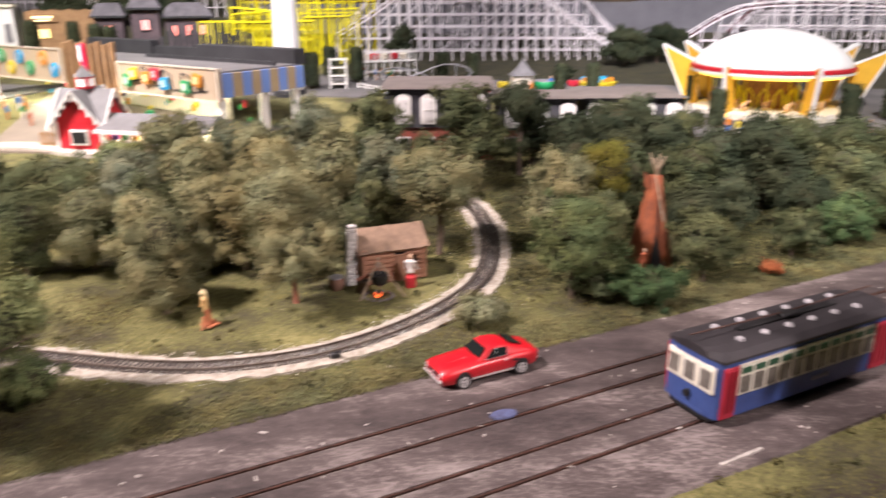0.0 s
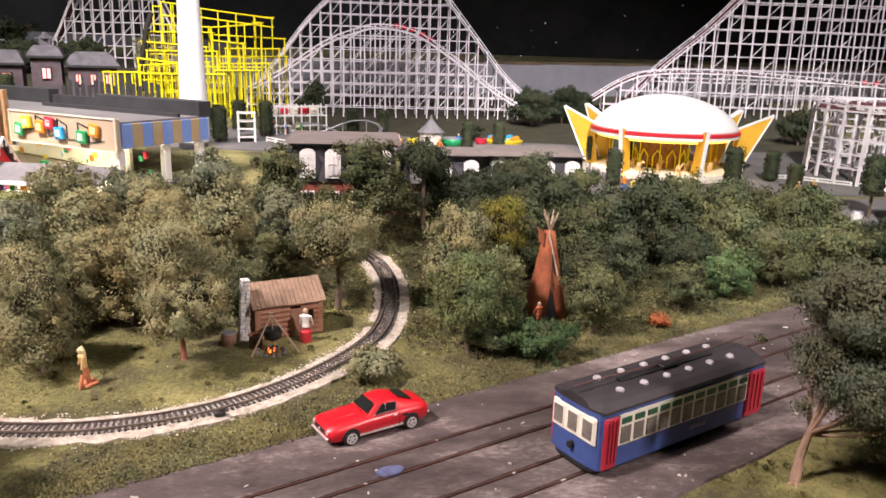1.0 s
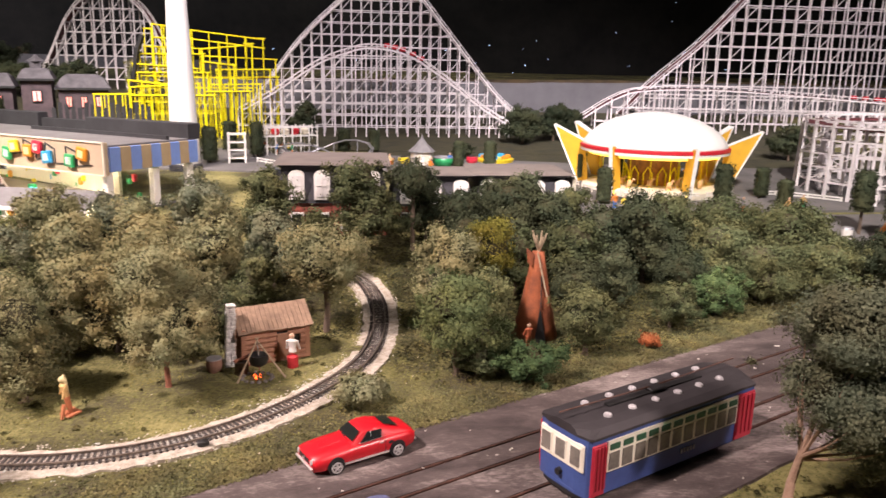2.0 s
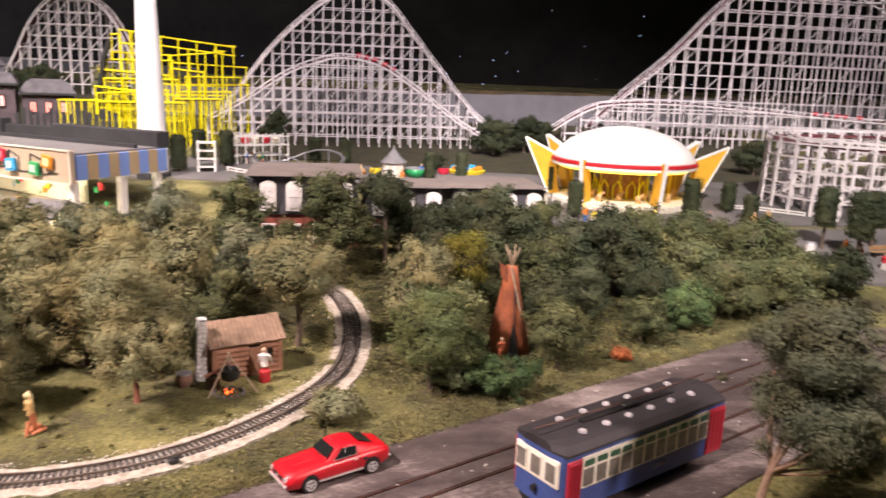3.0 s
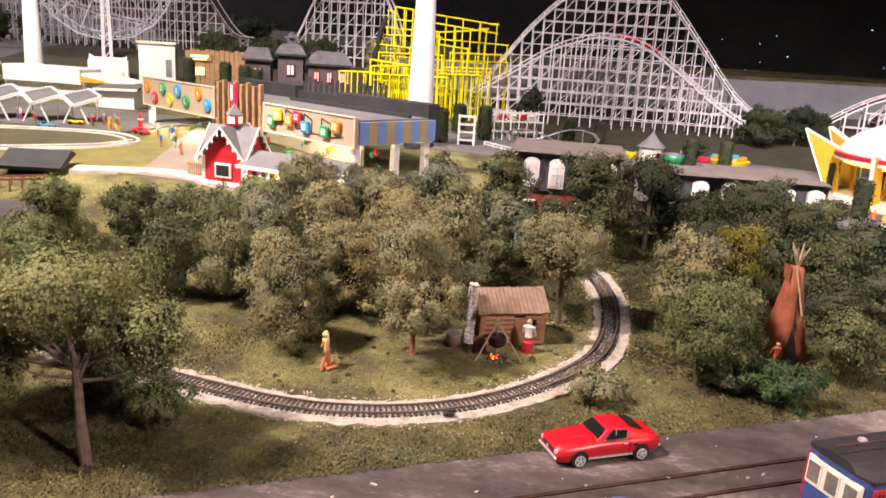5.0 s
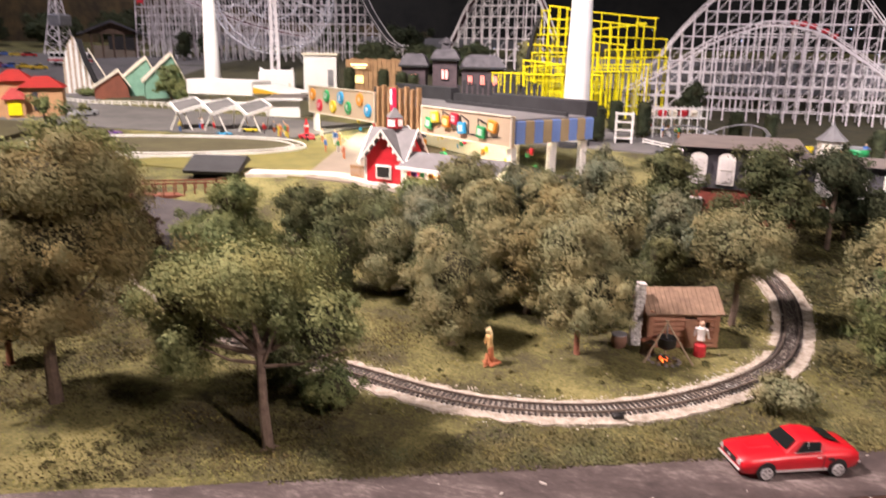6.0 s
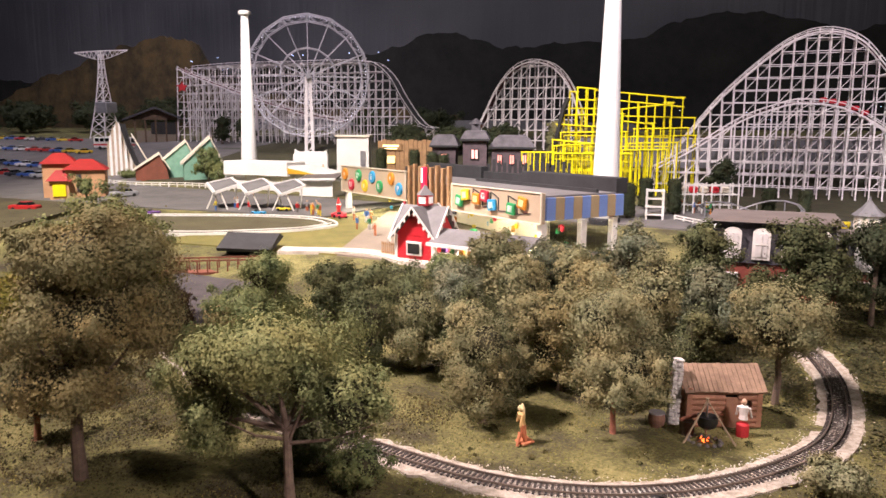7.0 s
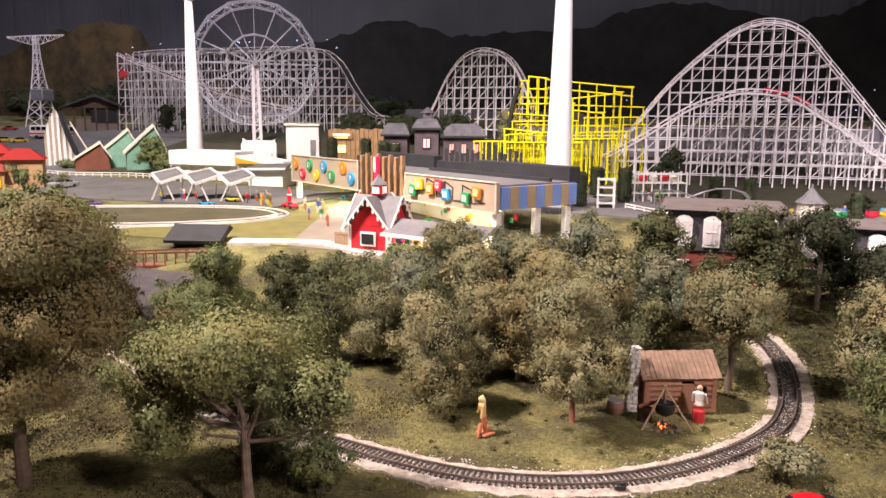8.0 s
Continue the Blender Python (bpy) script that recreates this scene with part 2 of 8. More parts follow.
ASPH = paint("park_asphalt", (0.165, 0.155, 0.150), (0.10, 0.095, 0.092), 18, 0.9)
BLACK = paint("black_roofing", (0.035, 0.035, 0.038), (0.02, 0.02, 0.022), 40, 0.8)
GREYROOF = paint("grey_roofing", (0.17, 0.165, 0.165), (0.12, 0.115, 0.115), 30, 0.85)
TAN = paint("tan_board", (0.50, 0.40, 0.28), (0.42, 0.33, 0.23), 25, 0.7)
CREAM = paint("cream_paint", (0.78, 0.72, 0.58), (0.66, 0.60, 0.48), 30, 0.6)
REDP = paint("red_paint", (0.62, 0.02, 0.035), (0.46, 0.015, 0.025), 50, 0.5)
BLUEP = paint("stripe_blue", (0.20, 0.32, 0.68), (0.16, 0.26, 0.58), 50, 0.6)
GOLDP = paint("stripe_tan", (0.44, 0.34, 0.20), (0.36, 0.27, 0.15), 50, 0.6)
WOODP = paint("brown_slats", (0.42, 0.25, 0.12), (0.28, 0.16, 0.075), 90, 0.7, bump=0.4)
STEEL = paint("galvanised_steel", (0.42, 0.42, 0.44), (0.30, 0.30, 0.32), 50, 0.45, 0.6)
TARNISH = paint("tarnished_rail", (0.30, 0.25, 0.21), (0.14, 0.11, 0.09), 160, 0.45, 0.6)
TIEM = paint("dark_tie", (0.055, 0.045, 0.040), (0.025, 0.021, 0.02), 200, 0.8)
RAILM = paint("rusty_rail", (0.13, 0.062, 0.045), (0.05, 0.028, 0.022), 160, 0.5, 0.4)
BLACKP = paint("black_plastic", (0.022, 0.021, 0.022), (0.012, 0.012, 0.012), 90, 0.5)
SKIN = paint("figure_skin", (0.62, 0.40, 0.27), None, 90, 0.6)

# ---- ground -----------------------------------------------------------------
RISE = ((-1.0, 0.56, 0.70, 0.80, 1.05, 1.5, 2.0, 3.2), (0.0, 0.0, 0.015, 0.033, 0.05, 0.072, 0.13, 0.205))
SLOPE = 0.52            # the street's line: y = SLOPE * x + its offset
STREET = Vector((1, SLOPE)).normalized()
STREET_TURN = math.atan(SLOPE)


def ground(x, y):
    return float(np.interp(y, *RISE))


def soil_material():
    m, nodes, links, bsdf = nodes_of("meadow")
    geo = nodes.new("ShaderNodeNewGeometry")
    big = noise_node(nodes, links, geo.outputs["Position"], 14.0, 5.0, 0.65)
    fine = noise_node(nodes, links, geo.outputs["Position"], 420.0, 4.0, 0.7)
    both = nodes.new("ShaderNodeMath")
    both.operation = "MULTIPLY_ADD"
    links.new(fine.outputs[0], both.inputs[0])
    both.inputs[1].default_value = 0.5
    links.new(big.outputs[0], both.inputs[2])
    ramp = ramp_node(nodes, links, both.outputs[0], [(0.54, (0.036, 0.026, 0.018)), (0.67, (0.066, 0.060, 0.024)), (0.77, (0.125, 0.118, 0.038)), (0.92, (0.25, 0.225, 0.085))])
    links.new(ramp.outputs[0], bsdf.inputs["Base Color"])
    bsdf.inputs["Roughness"].default_value = 0.95
    bm = nodes.new("ShaderNodeBump")
    bm.inputs["Strength"].default_value, bm.inputs["Distance"].default_value = 0.9, 0.0022
    links.new(both.outputs[0], bm.inputs["Height"])
    links.new(bm.outputs[0], bsdf.inputs["Normal"])
    return m


SOIL = soil_material()
xs = np.concatenate([np.arange(-4.4, -0.7, 0.08), np.arange(-0.7, 0.7, 0.008), np.arange(0.7, 2.9, 0.08)])
ys = np.concatenate([np.arange(-0.7, 0.1, 0.08), np.arange(0.1, 0.85, 0.008), np.arange(0.85, 3.3, 0.05)])
land = Shape()
pts = []
for yy in ys:
    for xx in xs:
        off = yy - SLOPE * xx
        lump = noise.noise(Vector((xx * 14, yy * 14, 0.3))) * 0.0035 + noise.noise(Vector((xx * 60, yy * 60, 1.3))) * 0.0012
        calm = min(1, max(0, (off - 0.366) / 0.03)) if off > 0.28 else min(1, max(0, (0.206 - off) / 0.03))
        calm *= min(1, max(0, (0.82 - yy) / 0.1))
        pts.append((xx, yy, ground(xx, yy) + lump * calm - 0.0012))
n = len(xs)
land.add(pts, [(j * n + i, j * n + i + 1, j * n + n + i + 1, j * n + n + i) for j in range(len(ys) - 1) for i in range(n - 1)])
whole("ground", land, SOIL, "olive and tan scattered meadow of a model landscape", "ground", kind="structure", smooth=True)


def patch(name, corners, mat, label, lift=0.0012, nx=10, ny=10, category="pavement", kind="structure"):
    """A thin slab over the ground between four corners."""
    a, b, c, d = [Vector(p) for p in corners]
    s = Shape()
    rows = []
    for j in range(ny + 1):
        for i in range(nx + 1):
            p = a.lerp(b, i / nx).lerp(d.lerp(c, i / nx), j / ny)
            rows.append((p.x, p.y, ground(p.x, p.y) + lift))
    w = nx + 1
    s.add(rows, [(j * w + i, j * w + i + 1, j * w + w + i + 1, j * w + w + i) for j in range(ny) for i in range(nx)])
    edge = [i for i in range(w)] + [j * w + nx for j in range(1, ny + 1)] + [ny * w + i for i in range(nx - 1, -1, -1)] + [j * w for j in range(ny - 1, 0, -1)]
    ring = [rows[i] for i in edge]
    k = len(ring)
    s.add(ring + [(x, y, z - lift - 0.004) for x, y, z in ring], [(i, k + i, k + (i + 1) % k, (i + 1) % k) for i in range(k)])
    return whole(name, s, mat, label, category, kind=kind)


# ---- the street with its two tram tracks ------------------------------------


def street_material():
    m, nodes, links, bsdf = nodes_of("street_plaster")
    geo = nodes.new("ShaderNodeNewGeometry")
    turn = nodes.new("ShaderNodeMapping")
    turn.inputs["Rotation"].default_value = (0, 0, -STREET_TURN)
    turn.inputs["Scale"].default_value = (0.45, 1.0, 1.0)
    links.new(geo.outputs["Position"], turn.inputs["Vector"])
    big = noise_node(nodes, links, turn.outputs[0], 20.0, 9.0, 0.72)
    fine = noise_node(nodes, links, turn.outputs[0], 520.0, 6.0, 0.8)
    both = nodes.new("ShaderNodeMath")
    both.operation = "MULTIPLY_ADD"
    links.new(fine.outputs[0], both.inputs[0])
    both.inputs[1].default_value = 0.60
    dust = noise_node(nodes, links, geo.outputs["Position"], 7.0, 3.0, 0.6)
    wide_ = nodes.new("ShaderNodeMath")
    wide_.operation = "MULTIPLY_ADD"
    links.new(dust.outputs[0], wide_.inputs[0])
    wide_.inputs[1].default_value = 0.35
    links.new(big.outputs[0], wide_.inputs[2])
    less = nodes.new("ShaderNodeMath")
    less.operation = "SUBTRACT"
    links.new(wide_.outputs[0], less.inputs[0])
    less.inputs[1].default_value = 0.20
    links.new(less.outputs[0], both.inputs[2])
    ramp = ramp_node(nodes, links, both.outputs[0], [(0.50, (0.014, 0.010, 0.010)), (0.65, (0.040, 0.030, 0.029)), (0.79, (0.088, 0.068, 0.064)), (0.94, (0.26, 0.22, 0.205))])
    links.new(ramp.outputs[0], bsdf.inputs["Base Color"])
    rr = ramp_node(nodes, links, fine.outputs[0], [(0.3, (0.5, 0.5, 0.5)), (0.7, (0.85, 0.85, 0.85))])
    links.new(rr.outputs[0], bsdf.inputs["Roughness"])
    bm = nodes.new("ShaderNodeBump")
    bm.inputs["Strength"].default_value, bm.inputs["Distance"].default_value = 0.5, 0.0009
    links.new(both.outputs[0], bm.inputs["Height"])
    links.new(bm.outputs[0], bsdf.inputs["Normal"])
    return m


STREETM = street_material()


def on_street(x, offset, z=0.0):
    return (x, SLOPE * x + offset, z)


street = Shape()
edges = [-0.8 + 0.02 * i for i in range(91)]
grooves = (0.249, 0.268, 0.299, 0.3185)
lines = [(0.206, -0.004), (0.2085, 0.0)]
for gr in grooves:
    lines += [(gr - 0.0017, 0.0), (gr - 0.0015, -0.0012), (gr + 0.0015, -0.0012), (gr + 0.0017, 0.0)]
lines += [(0.362, 0.0), (0.366, -0.004)]
pts = []
for x in edges:
    for k, (o, z) in enumerate(lines):
        wob = noise.noise(Vector((x * 22, o * 40, 2.0))) * 0.004 if k in (0, 1, len(lines) - 1, len(lines) - 2) else 0
        pts.append(on_street(x, o + wob, z))
w = len(lines)
street.add(pts, [(i * w + k + 1, i * w + k, i * w + w + k, i * w + w + k + 1) for i in range(len(edges) - 1) for k in range(w - 1)])
whole("road", street, STREETM, "worn grey model street with sunken tram rails", "road", kind="structure")
for o1, o2 in ((0.249, 0.268), (0.299, 0.3185)):
    track = thing("tram_track", Matrix.Identity(4), "rusty steel tram rails sunk in the grey street", "tram track", "tram tracks of the street")
    for o in (o1, o2):
        s = Shape()
        s.beam(on_street(-0.8, o, -0.0006), on_street(1.0, o, -0.0006), 0.0012, 0.0016)
        part("rail", s, RAILM, track)

CHIP = paint("plaster_chip", (0.56, 0.52, 0.47), (0.36, 0.33, 0.30), 200, 0.9)
random.seed(4)
chips = Shape()
for i in range(190):
    x, o = random.uniform(-0.4, 0.55), random.uniform(0.212, 0.36)
    r = random.uniform(0.0003, 0.0009)
    a = random.uniform(0, math.pi)
    k = random.choice((1, 1, 1, 2))
    chips.box(on_street(x, o, r * 0.3), (r * k * 2, r * 1.2, r * 0.8), a)
whole("plaster_chips", chips, CHIP, "scattered pale plaster chips on the grey street", "debris", kind="stuff")
for x, o, l, a in ((0.181, 0.3235, 0.021, 0.42), (0.235, 0.262, 0.016, -0.5), (0.13, 0.215, 0.022, 0.5), (-0.17, 0.335, 0.03, 0.45)):
    s = Shape()
    random.seed(int(l * 1e4))
    for k in range(7):
        s.box(on_street(x + (k / 6 - 0.5) * l * math.cos(a), o + (k / 6 - 0.5) * l * (math.sin(a) - SLOPE * math.cos(a)), 0.0004), (l / 6, 0.0009 + 0.001 * random.random(), 0.0008), a + random.uniform(-0.3, 0.3))
    whole("plaster_sliver", s, CHIP, "pale broken plaster sliver lying on the street", "debris")

s = Shape()
s.lathe((0, 0, -0.0004), [(0.0075, 0.0), (0.0070, 0.0008), (0.0020, 0.0010)], 11, squash=0.55)
whole("paint_spill", s, paint("faded_blue_spill", (0.10, 0.12, 0.24), (0.05, 0.05, 0.09), 300, 0.7), "small faded blue paint spill dried on the street", "stain", at=pose(0.028, 0.317, 0.0008, 0, 0, 20))

# ---- the narrow-gauge park railway ------------------------------------------
LOOP = [(-0.520, 0.520), (-0.463, 0.480), (-0.400, 0.441), (-0.340, 0.410), (-0.285, 0.389), (-0.2212, 0.3760), (-0.1611, 0.3655), (-0.1177, 0.367), (-0.0731, 0.3819), (-0.0344, 0.4093), (-0.0014, 0.4471), (0.0235, 0.4921), (0.0346, 0.5454), (0.0362, 0.6003), (0.029, 0.6401), (0.0189, 0.663), (-0.01, 0.70), (-0.06, 0.735)]


def spline(points, step):
    p = [Vector((*q, 0)[:3]) for q in points]
    p = [2 * p[0] - p[1]] + p + [2 * p[-1] - p[-2]]
    dense = []
    for i in range(1, len(p) - 2):
        for k in range(40):
            t = k / 40
            a, b, c, d = p[i - 1], p[i], p[i + 1], p[i + 2]
            dense.append(0.5 * ((2 * b) + (c - a) * t + (2 * a - 5 * b + 4 * c - d) * t * t + (3 * b - a - 3 * c + d) * t ** 3))
    dense.append(p[-2])
    out, run = [dense[0]], 0.0
    for a, b in zip(dense, dense[1:]):
        seg = (b - a).length
        while run + seg >= step:
            a = a.lerp(b, (step - run) / seg)
            out.append(a)
            seg, run = (b - a).length, 0.0
        run += seg
    return out


def sides(line, off):
    out = []
    for i, p in enumerate(line):
        d = line[min(i + 1, len(line) - 1)] - line[max(i - 1, 0)]
        out.append(p + Vector((-d.y, d.x, 0)).normalized() * off)
    return out


def rough_sides(line, off, seed):
    return [p.lerp(q, 1 + 0.22 * noise.noise(Vector((i * 0.35, seed, 0)))) for i, (p, q) in enumerate(zip(line, sides(line, off)))]


loop = spline(LOOP, 0.0031)
STONES = leaves("ballast_stones", [(0.30, (0.20, 0.17, 0.125)), (0.60, (0.43, 0.385, 0.32)), (0.95, (0.66, 0.615, 0.54)), (1.25, (0.78, 0.745, 0.67))])
BALLAST = paint("pale_ballast", (0.54, 0.49, 0.42), (0.24, 0.205, 0.155), 220, 0.95, bump=0.8, fine=1500)
bed = Shape()
bed.strip([(p.x, p.y, ground(p.x, p.y) + 0.0006) for p in rough_sides(loop, 0.0128, 3.0)], [(p.x, p.y, ground(p.x, p.y) + 0.0006) for p in rough_sides(loop, -0.0150, 7.0)], lambda p: ground(p[0], p[1]) - 0.003)
random.seed(7)
whole("ballast_bed", bed, BALLAST, "pale gravel bed under the narrow park railway", "ballast", kind="structure")
middle = Shape()
middle.strip([(p.x, p.y, ground(p.x, p.y) + 0.0011) for p in rough_sides(loop, 0.0062, 13.0)], [(p.x, p.y, ground(p.x, p.y) + 0.0011) for p in rough_sides(loop, -0.0062, 17.0)], lambda p: ground(p[0], p[1]) - 0.001)
whole("track_cinders", middle, paint("grey_cinders", (0.26, 0.215, 0.17), (0.12, 0.10, 0.085), 260, 0.95, bump=0.8, fine=1500), "grimy cinders between the narrow rails", "ballast", kind="structure")
gravel = Shape()
for i in range(26000):
    p = random.choice(loop)
    j = random.gauss(0, 0.0090)
    if abs(j) > 0.0205 or (abs(j) < 0.0068 and random.random() < 0.72):
        continue
    d = random.uniform(0, 2 * math.pi)
    q = p + Vector((math.cos(d), math.sin(d), 0)) * abs(j)
    r = random.uniform(0.0003, 0.0008)
    z = ground(q.x, q.y) + (0.0010 if abs(j) < 0.009 else 0.0002)
    e = [random.uniform(0.6, 1.3) * r for _ in range(6)]
    gravel.add([(q.x + e[0], q.y, z), (q.x, q.y + e[1], z), (q.x - e[2], q.y, z), (q.x, q.y - e[3], z), (q.x + r * 0.2, q.y, z + e[4])], [(0, 1, 4), (1, 2, 4), (2, 3, 4), (3, 0, 4)])
whole("ballast_gravel", gravel, STONES, "loose pale gravel along the narrow park railway", "gravel", kind="stuff")
railway = thing("narrow_gauge_track", Matrix.Identity(4), "black narrow-gauge model track curving round the log cabin", "railway track")
tie = Shape().box((0, 0, 0), (0.0148, 0.0014, 0.0009)).mesh("tie", [TIEM])
hidden = Shape()
for i, p in enumerate(loop):
    d = loop[min(i + 1, len(loop) - 1)] - loop[max(i - 1, 0)]
    turn = math.atan2(d.y, d.x) + math.pi / 2 + radians(random.uniform(-2, 2))
    if -0.25 < p.x and p.y < 0.655:
        part("tie", tie, None, railway, at=pose(p.x, p.y, ground(p.x, p.y) + 0.0012, 0, 0, math.degrees(turn)))
    else:
        hidden.box((p.x, p.y, ground(p.x, p.y) + 0.0012), (0.0148, 0.0014, 0.0009), turn)
tagged(part("buried_tie", hidden, BLACKP, railway), kind="stuff")
for off in (0.0045, -0.0045):
    s = Shape()
    s.tube([(p.x, p.y, ground(p.x, p.y) + 0.0024) for p in sides(loop, off)], 0.00065, 4)
    part("rail", s, TARNISH, railway, "dark tarnished rail")
s = Shape()
s.box((-0.062, 0.3765, 0.0025), (0.006, 0.004, 0.003), 0.35, bevel=0.0006)
s.cone((-0.062, 0.3765, 0.004), (-0.058, 0.3735, 0.0065), 0.0006, 0.0005, 6)
whole("switch_lever", s, BLACKP, "small black switch lever beside the narrow track", "switch")

# ---- trees ------------------------------------------------------------------


def fleck_quads(rng, centers, radii, per, size, squash=0.9, ways=None):
    """Leaf flecks in shells round clump centres."""
    n = len(centers) * per
    c = np.repeat(centers, per, 0)
    r = np.repeat(radii, per)
    d = rng.normal(size=(n, 3))
    d /= np.linalg.norm(d, axis=1)[:, None]
    d[:, 2] *= squash
    p = c + d * (r * rng.uniform(0.55, 1.08, n) ** 0.6)[:, None]
    s = size * rng.uniform(0.6, 1.35, n)
    nrm = d + rng.normal(size=(n, 3)) * 0.55
    if ways is not None:
        nrm = d * 0.5 + rng.normal(size=(n, 3)) * 0.38 + np.repeat(ways, per, 0)
    nrm /= np.linalg.norm(nrm, axis=1)[:, None]
    t = np.cross(nrm, rng.normal(size=(n, 3)))
    t /= np.linalg.norm(t, axis=1)[:, None]
    b = np.cross(nrm, t)
    t, b = t * s[:, None], b * (s * rng.uniform(0.45, 0.9, n))[:, None]
    return np.stack([p - t * 0.5, p + b * 0.5, p + t * 0.5, p - b * 0.5], 1)


def core_quads(rng, centre, rad):
    """The uneven solid heart of a crown, so that no light passes straight through; its dark colour is painted shade."""
    lat, lon = np.meshgrid(np.linspace(0.05, math.pi - 0.05, 10), np.linspace(0, 2 * math.pi, 17), indexing="ij")
    k = rng.uniform(0.80, 1.10, lat.shape)
    k[:, -1] = k[:, 0]
    p = centre + np.stack([np.sin(lat) * np.cos(lon), np.sin(lat) * np.sin(lon), np.cos(lat)], 2) * k[:, :, None] * rad
    return np.stack([p[:-1, :-1], p[1:, :-1], p[1:, 1:], p[:-1, 1:]], 2).reshape(-1, 4, 3)


def crown_mesh(seed, tiers, mat, size=0.0019, cover=0.6, knob=0.0075):
    """A crown in one or more tiers (x, y, low, high, width): many small tufts of leaf flecks on an uneven hull."""
    rng = np.random.default_rng(seed)
    cores, flecks = [], []
    for cx, cy, low, high, wide in tiers:
        rad = np.array([wide, wide, high - low]) / 2
        mid_ = np.array([cx, cy, (low + high) / 2])
        r_ = min(knob * rng.uniform(0.9, 1.1), wide * 0.16)
        hull = 4 * math.pi * ((2 * (rad[0] * rad[2]) ** 1.6 + (rad[0] * rad[1]) ** 1.6) / 3) ** 0.625
        k = max(14, int(0.86 * hull / (math.pi * r_ * r_)))
        d = rng.normal(size=(k, 3))
        d /= np.linalg.norm(d, axis=1)[:, None]
        d = d[(d[:, 2] > -0.55) | (rng.uniform(size=k) < 0.5)]
        k = len(d)
        f = rng.uniform(1.6, 3.4, (5, 3))
        uneven = 1 + 0.11 * sum(np.sin(d @ q * 1.9 + h) for q, h in zip(f * rng.choice((-1, 1), (5, 3)), rng.uniform(0, 6.28, 5)))
        lobe = r_ * rng.uniform(0.50, 1.45, k)
        c = mid_ + d * np.maximum(rad - lobe[:, None] * 0.7, rad * 0.3) * (uneven * rng.uniform(0.60, 1.10, k))[:, None]
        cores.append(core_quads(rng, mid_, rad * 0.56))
        count = np.maximum(12, (cover * 8.0 * lobe * lobe / (0.42 * size * size))).astype(int)
        own = np.repeat(np.arange(k), count)
        n = len(own)
        g = rng.normal(size=(n, 3)) * 0.43 + d[own] * 0.16
        p = c[own] + g * np.array([1, 1, 0.9]) * lobe[own][:, None]
        m = int(n * 0.16)
        v = rng.normal(size=(m, 3))
        v /= np.linalg.norm(v, axis=1)[:, None]
        p = np.concatenate([p, mid_ + v * rad * rng.uniform(0.58, 0.90, m)[:, None]])
        out = np.concatenate([d[own] * 0.55 + g * 1.1, v])
        n = n + m
        nrm = out * 1.15 + rng.normal(size=(n, 3)) * 0.50 + np.array([0, 0, 0.12])
        nrm /= np.linalg.norm(nrm, axis=1)[:, None]
        u = np.cross(nrm, rng.normal(size=(n, 3)))
        u /= np.linalg.norm(u, axis=1)[:, None]
        w = np.cross(nrm, u)
        s_ = size * rng.uniform(0.65, 1.45, n)
        u, w = u * (s_ * 0.62)[:, None], w * (s_ * rng.uniform(0.35, 0.62, n))[:, None]
        flecks.append(np.stack([p + u, p - u * 0.55 + w, p - u * 0.45 - w], 1))
    quad, tri = np.concatenate(cores), np.concatenate(flecks)
    nq, nt = len(quad), len(tri)
    me = bpy.data.meshes.new("crown")
    me.vertices.add(4 * nq + 3 * nt)
    me.vertices.foreach_set("co", np.concatenate([quad.reshape(-1), tri.reshape(-1)]).astype(np.float32))
    me.loops.add(4 * nq + 3 * nt)
    me.loops.foreach_set("vertex_index", np.arange(4 * nq + 3 * nt, dtype=np.int32))
    me.polygons.add(nq + nt)
    me.polygons.foreach_set("loop_start", np.concatenate([np.arange(nq) * 4, 4 * nq + np.arange(nt) * 3]).astype(np.int32))
    me.materials.append(mat)
    me.materials.append(CORESHADE)
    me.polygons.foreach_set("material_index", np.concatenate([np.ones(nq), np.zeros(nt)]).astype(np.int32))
    me.update(calc_edges=True)
    return me


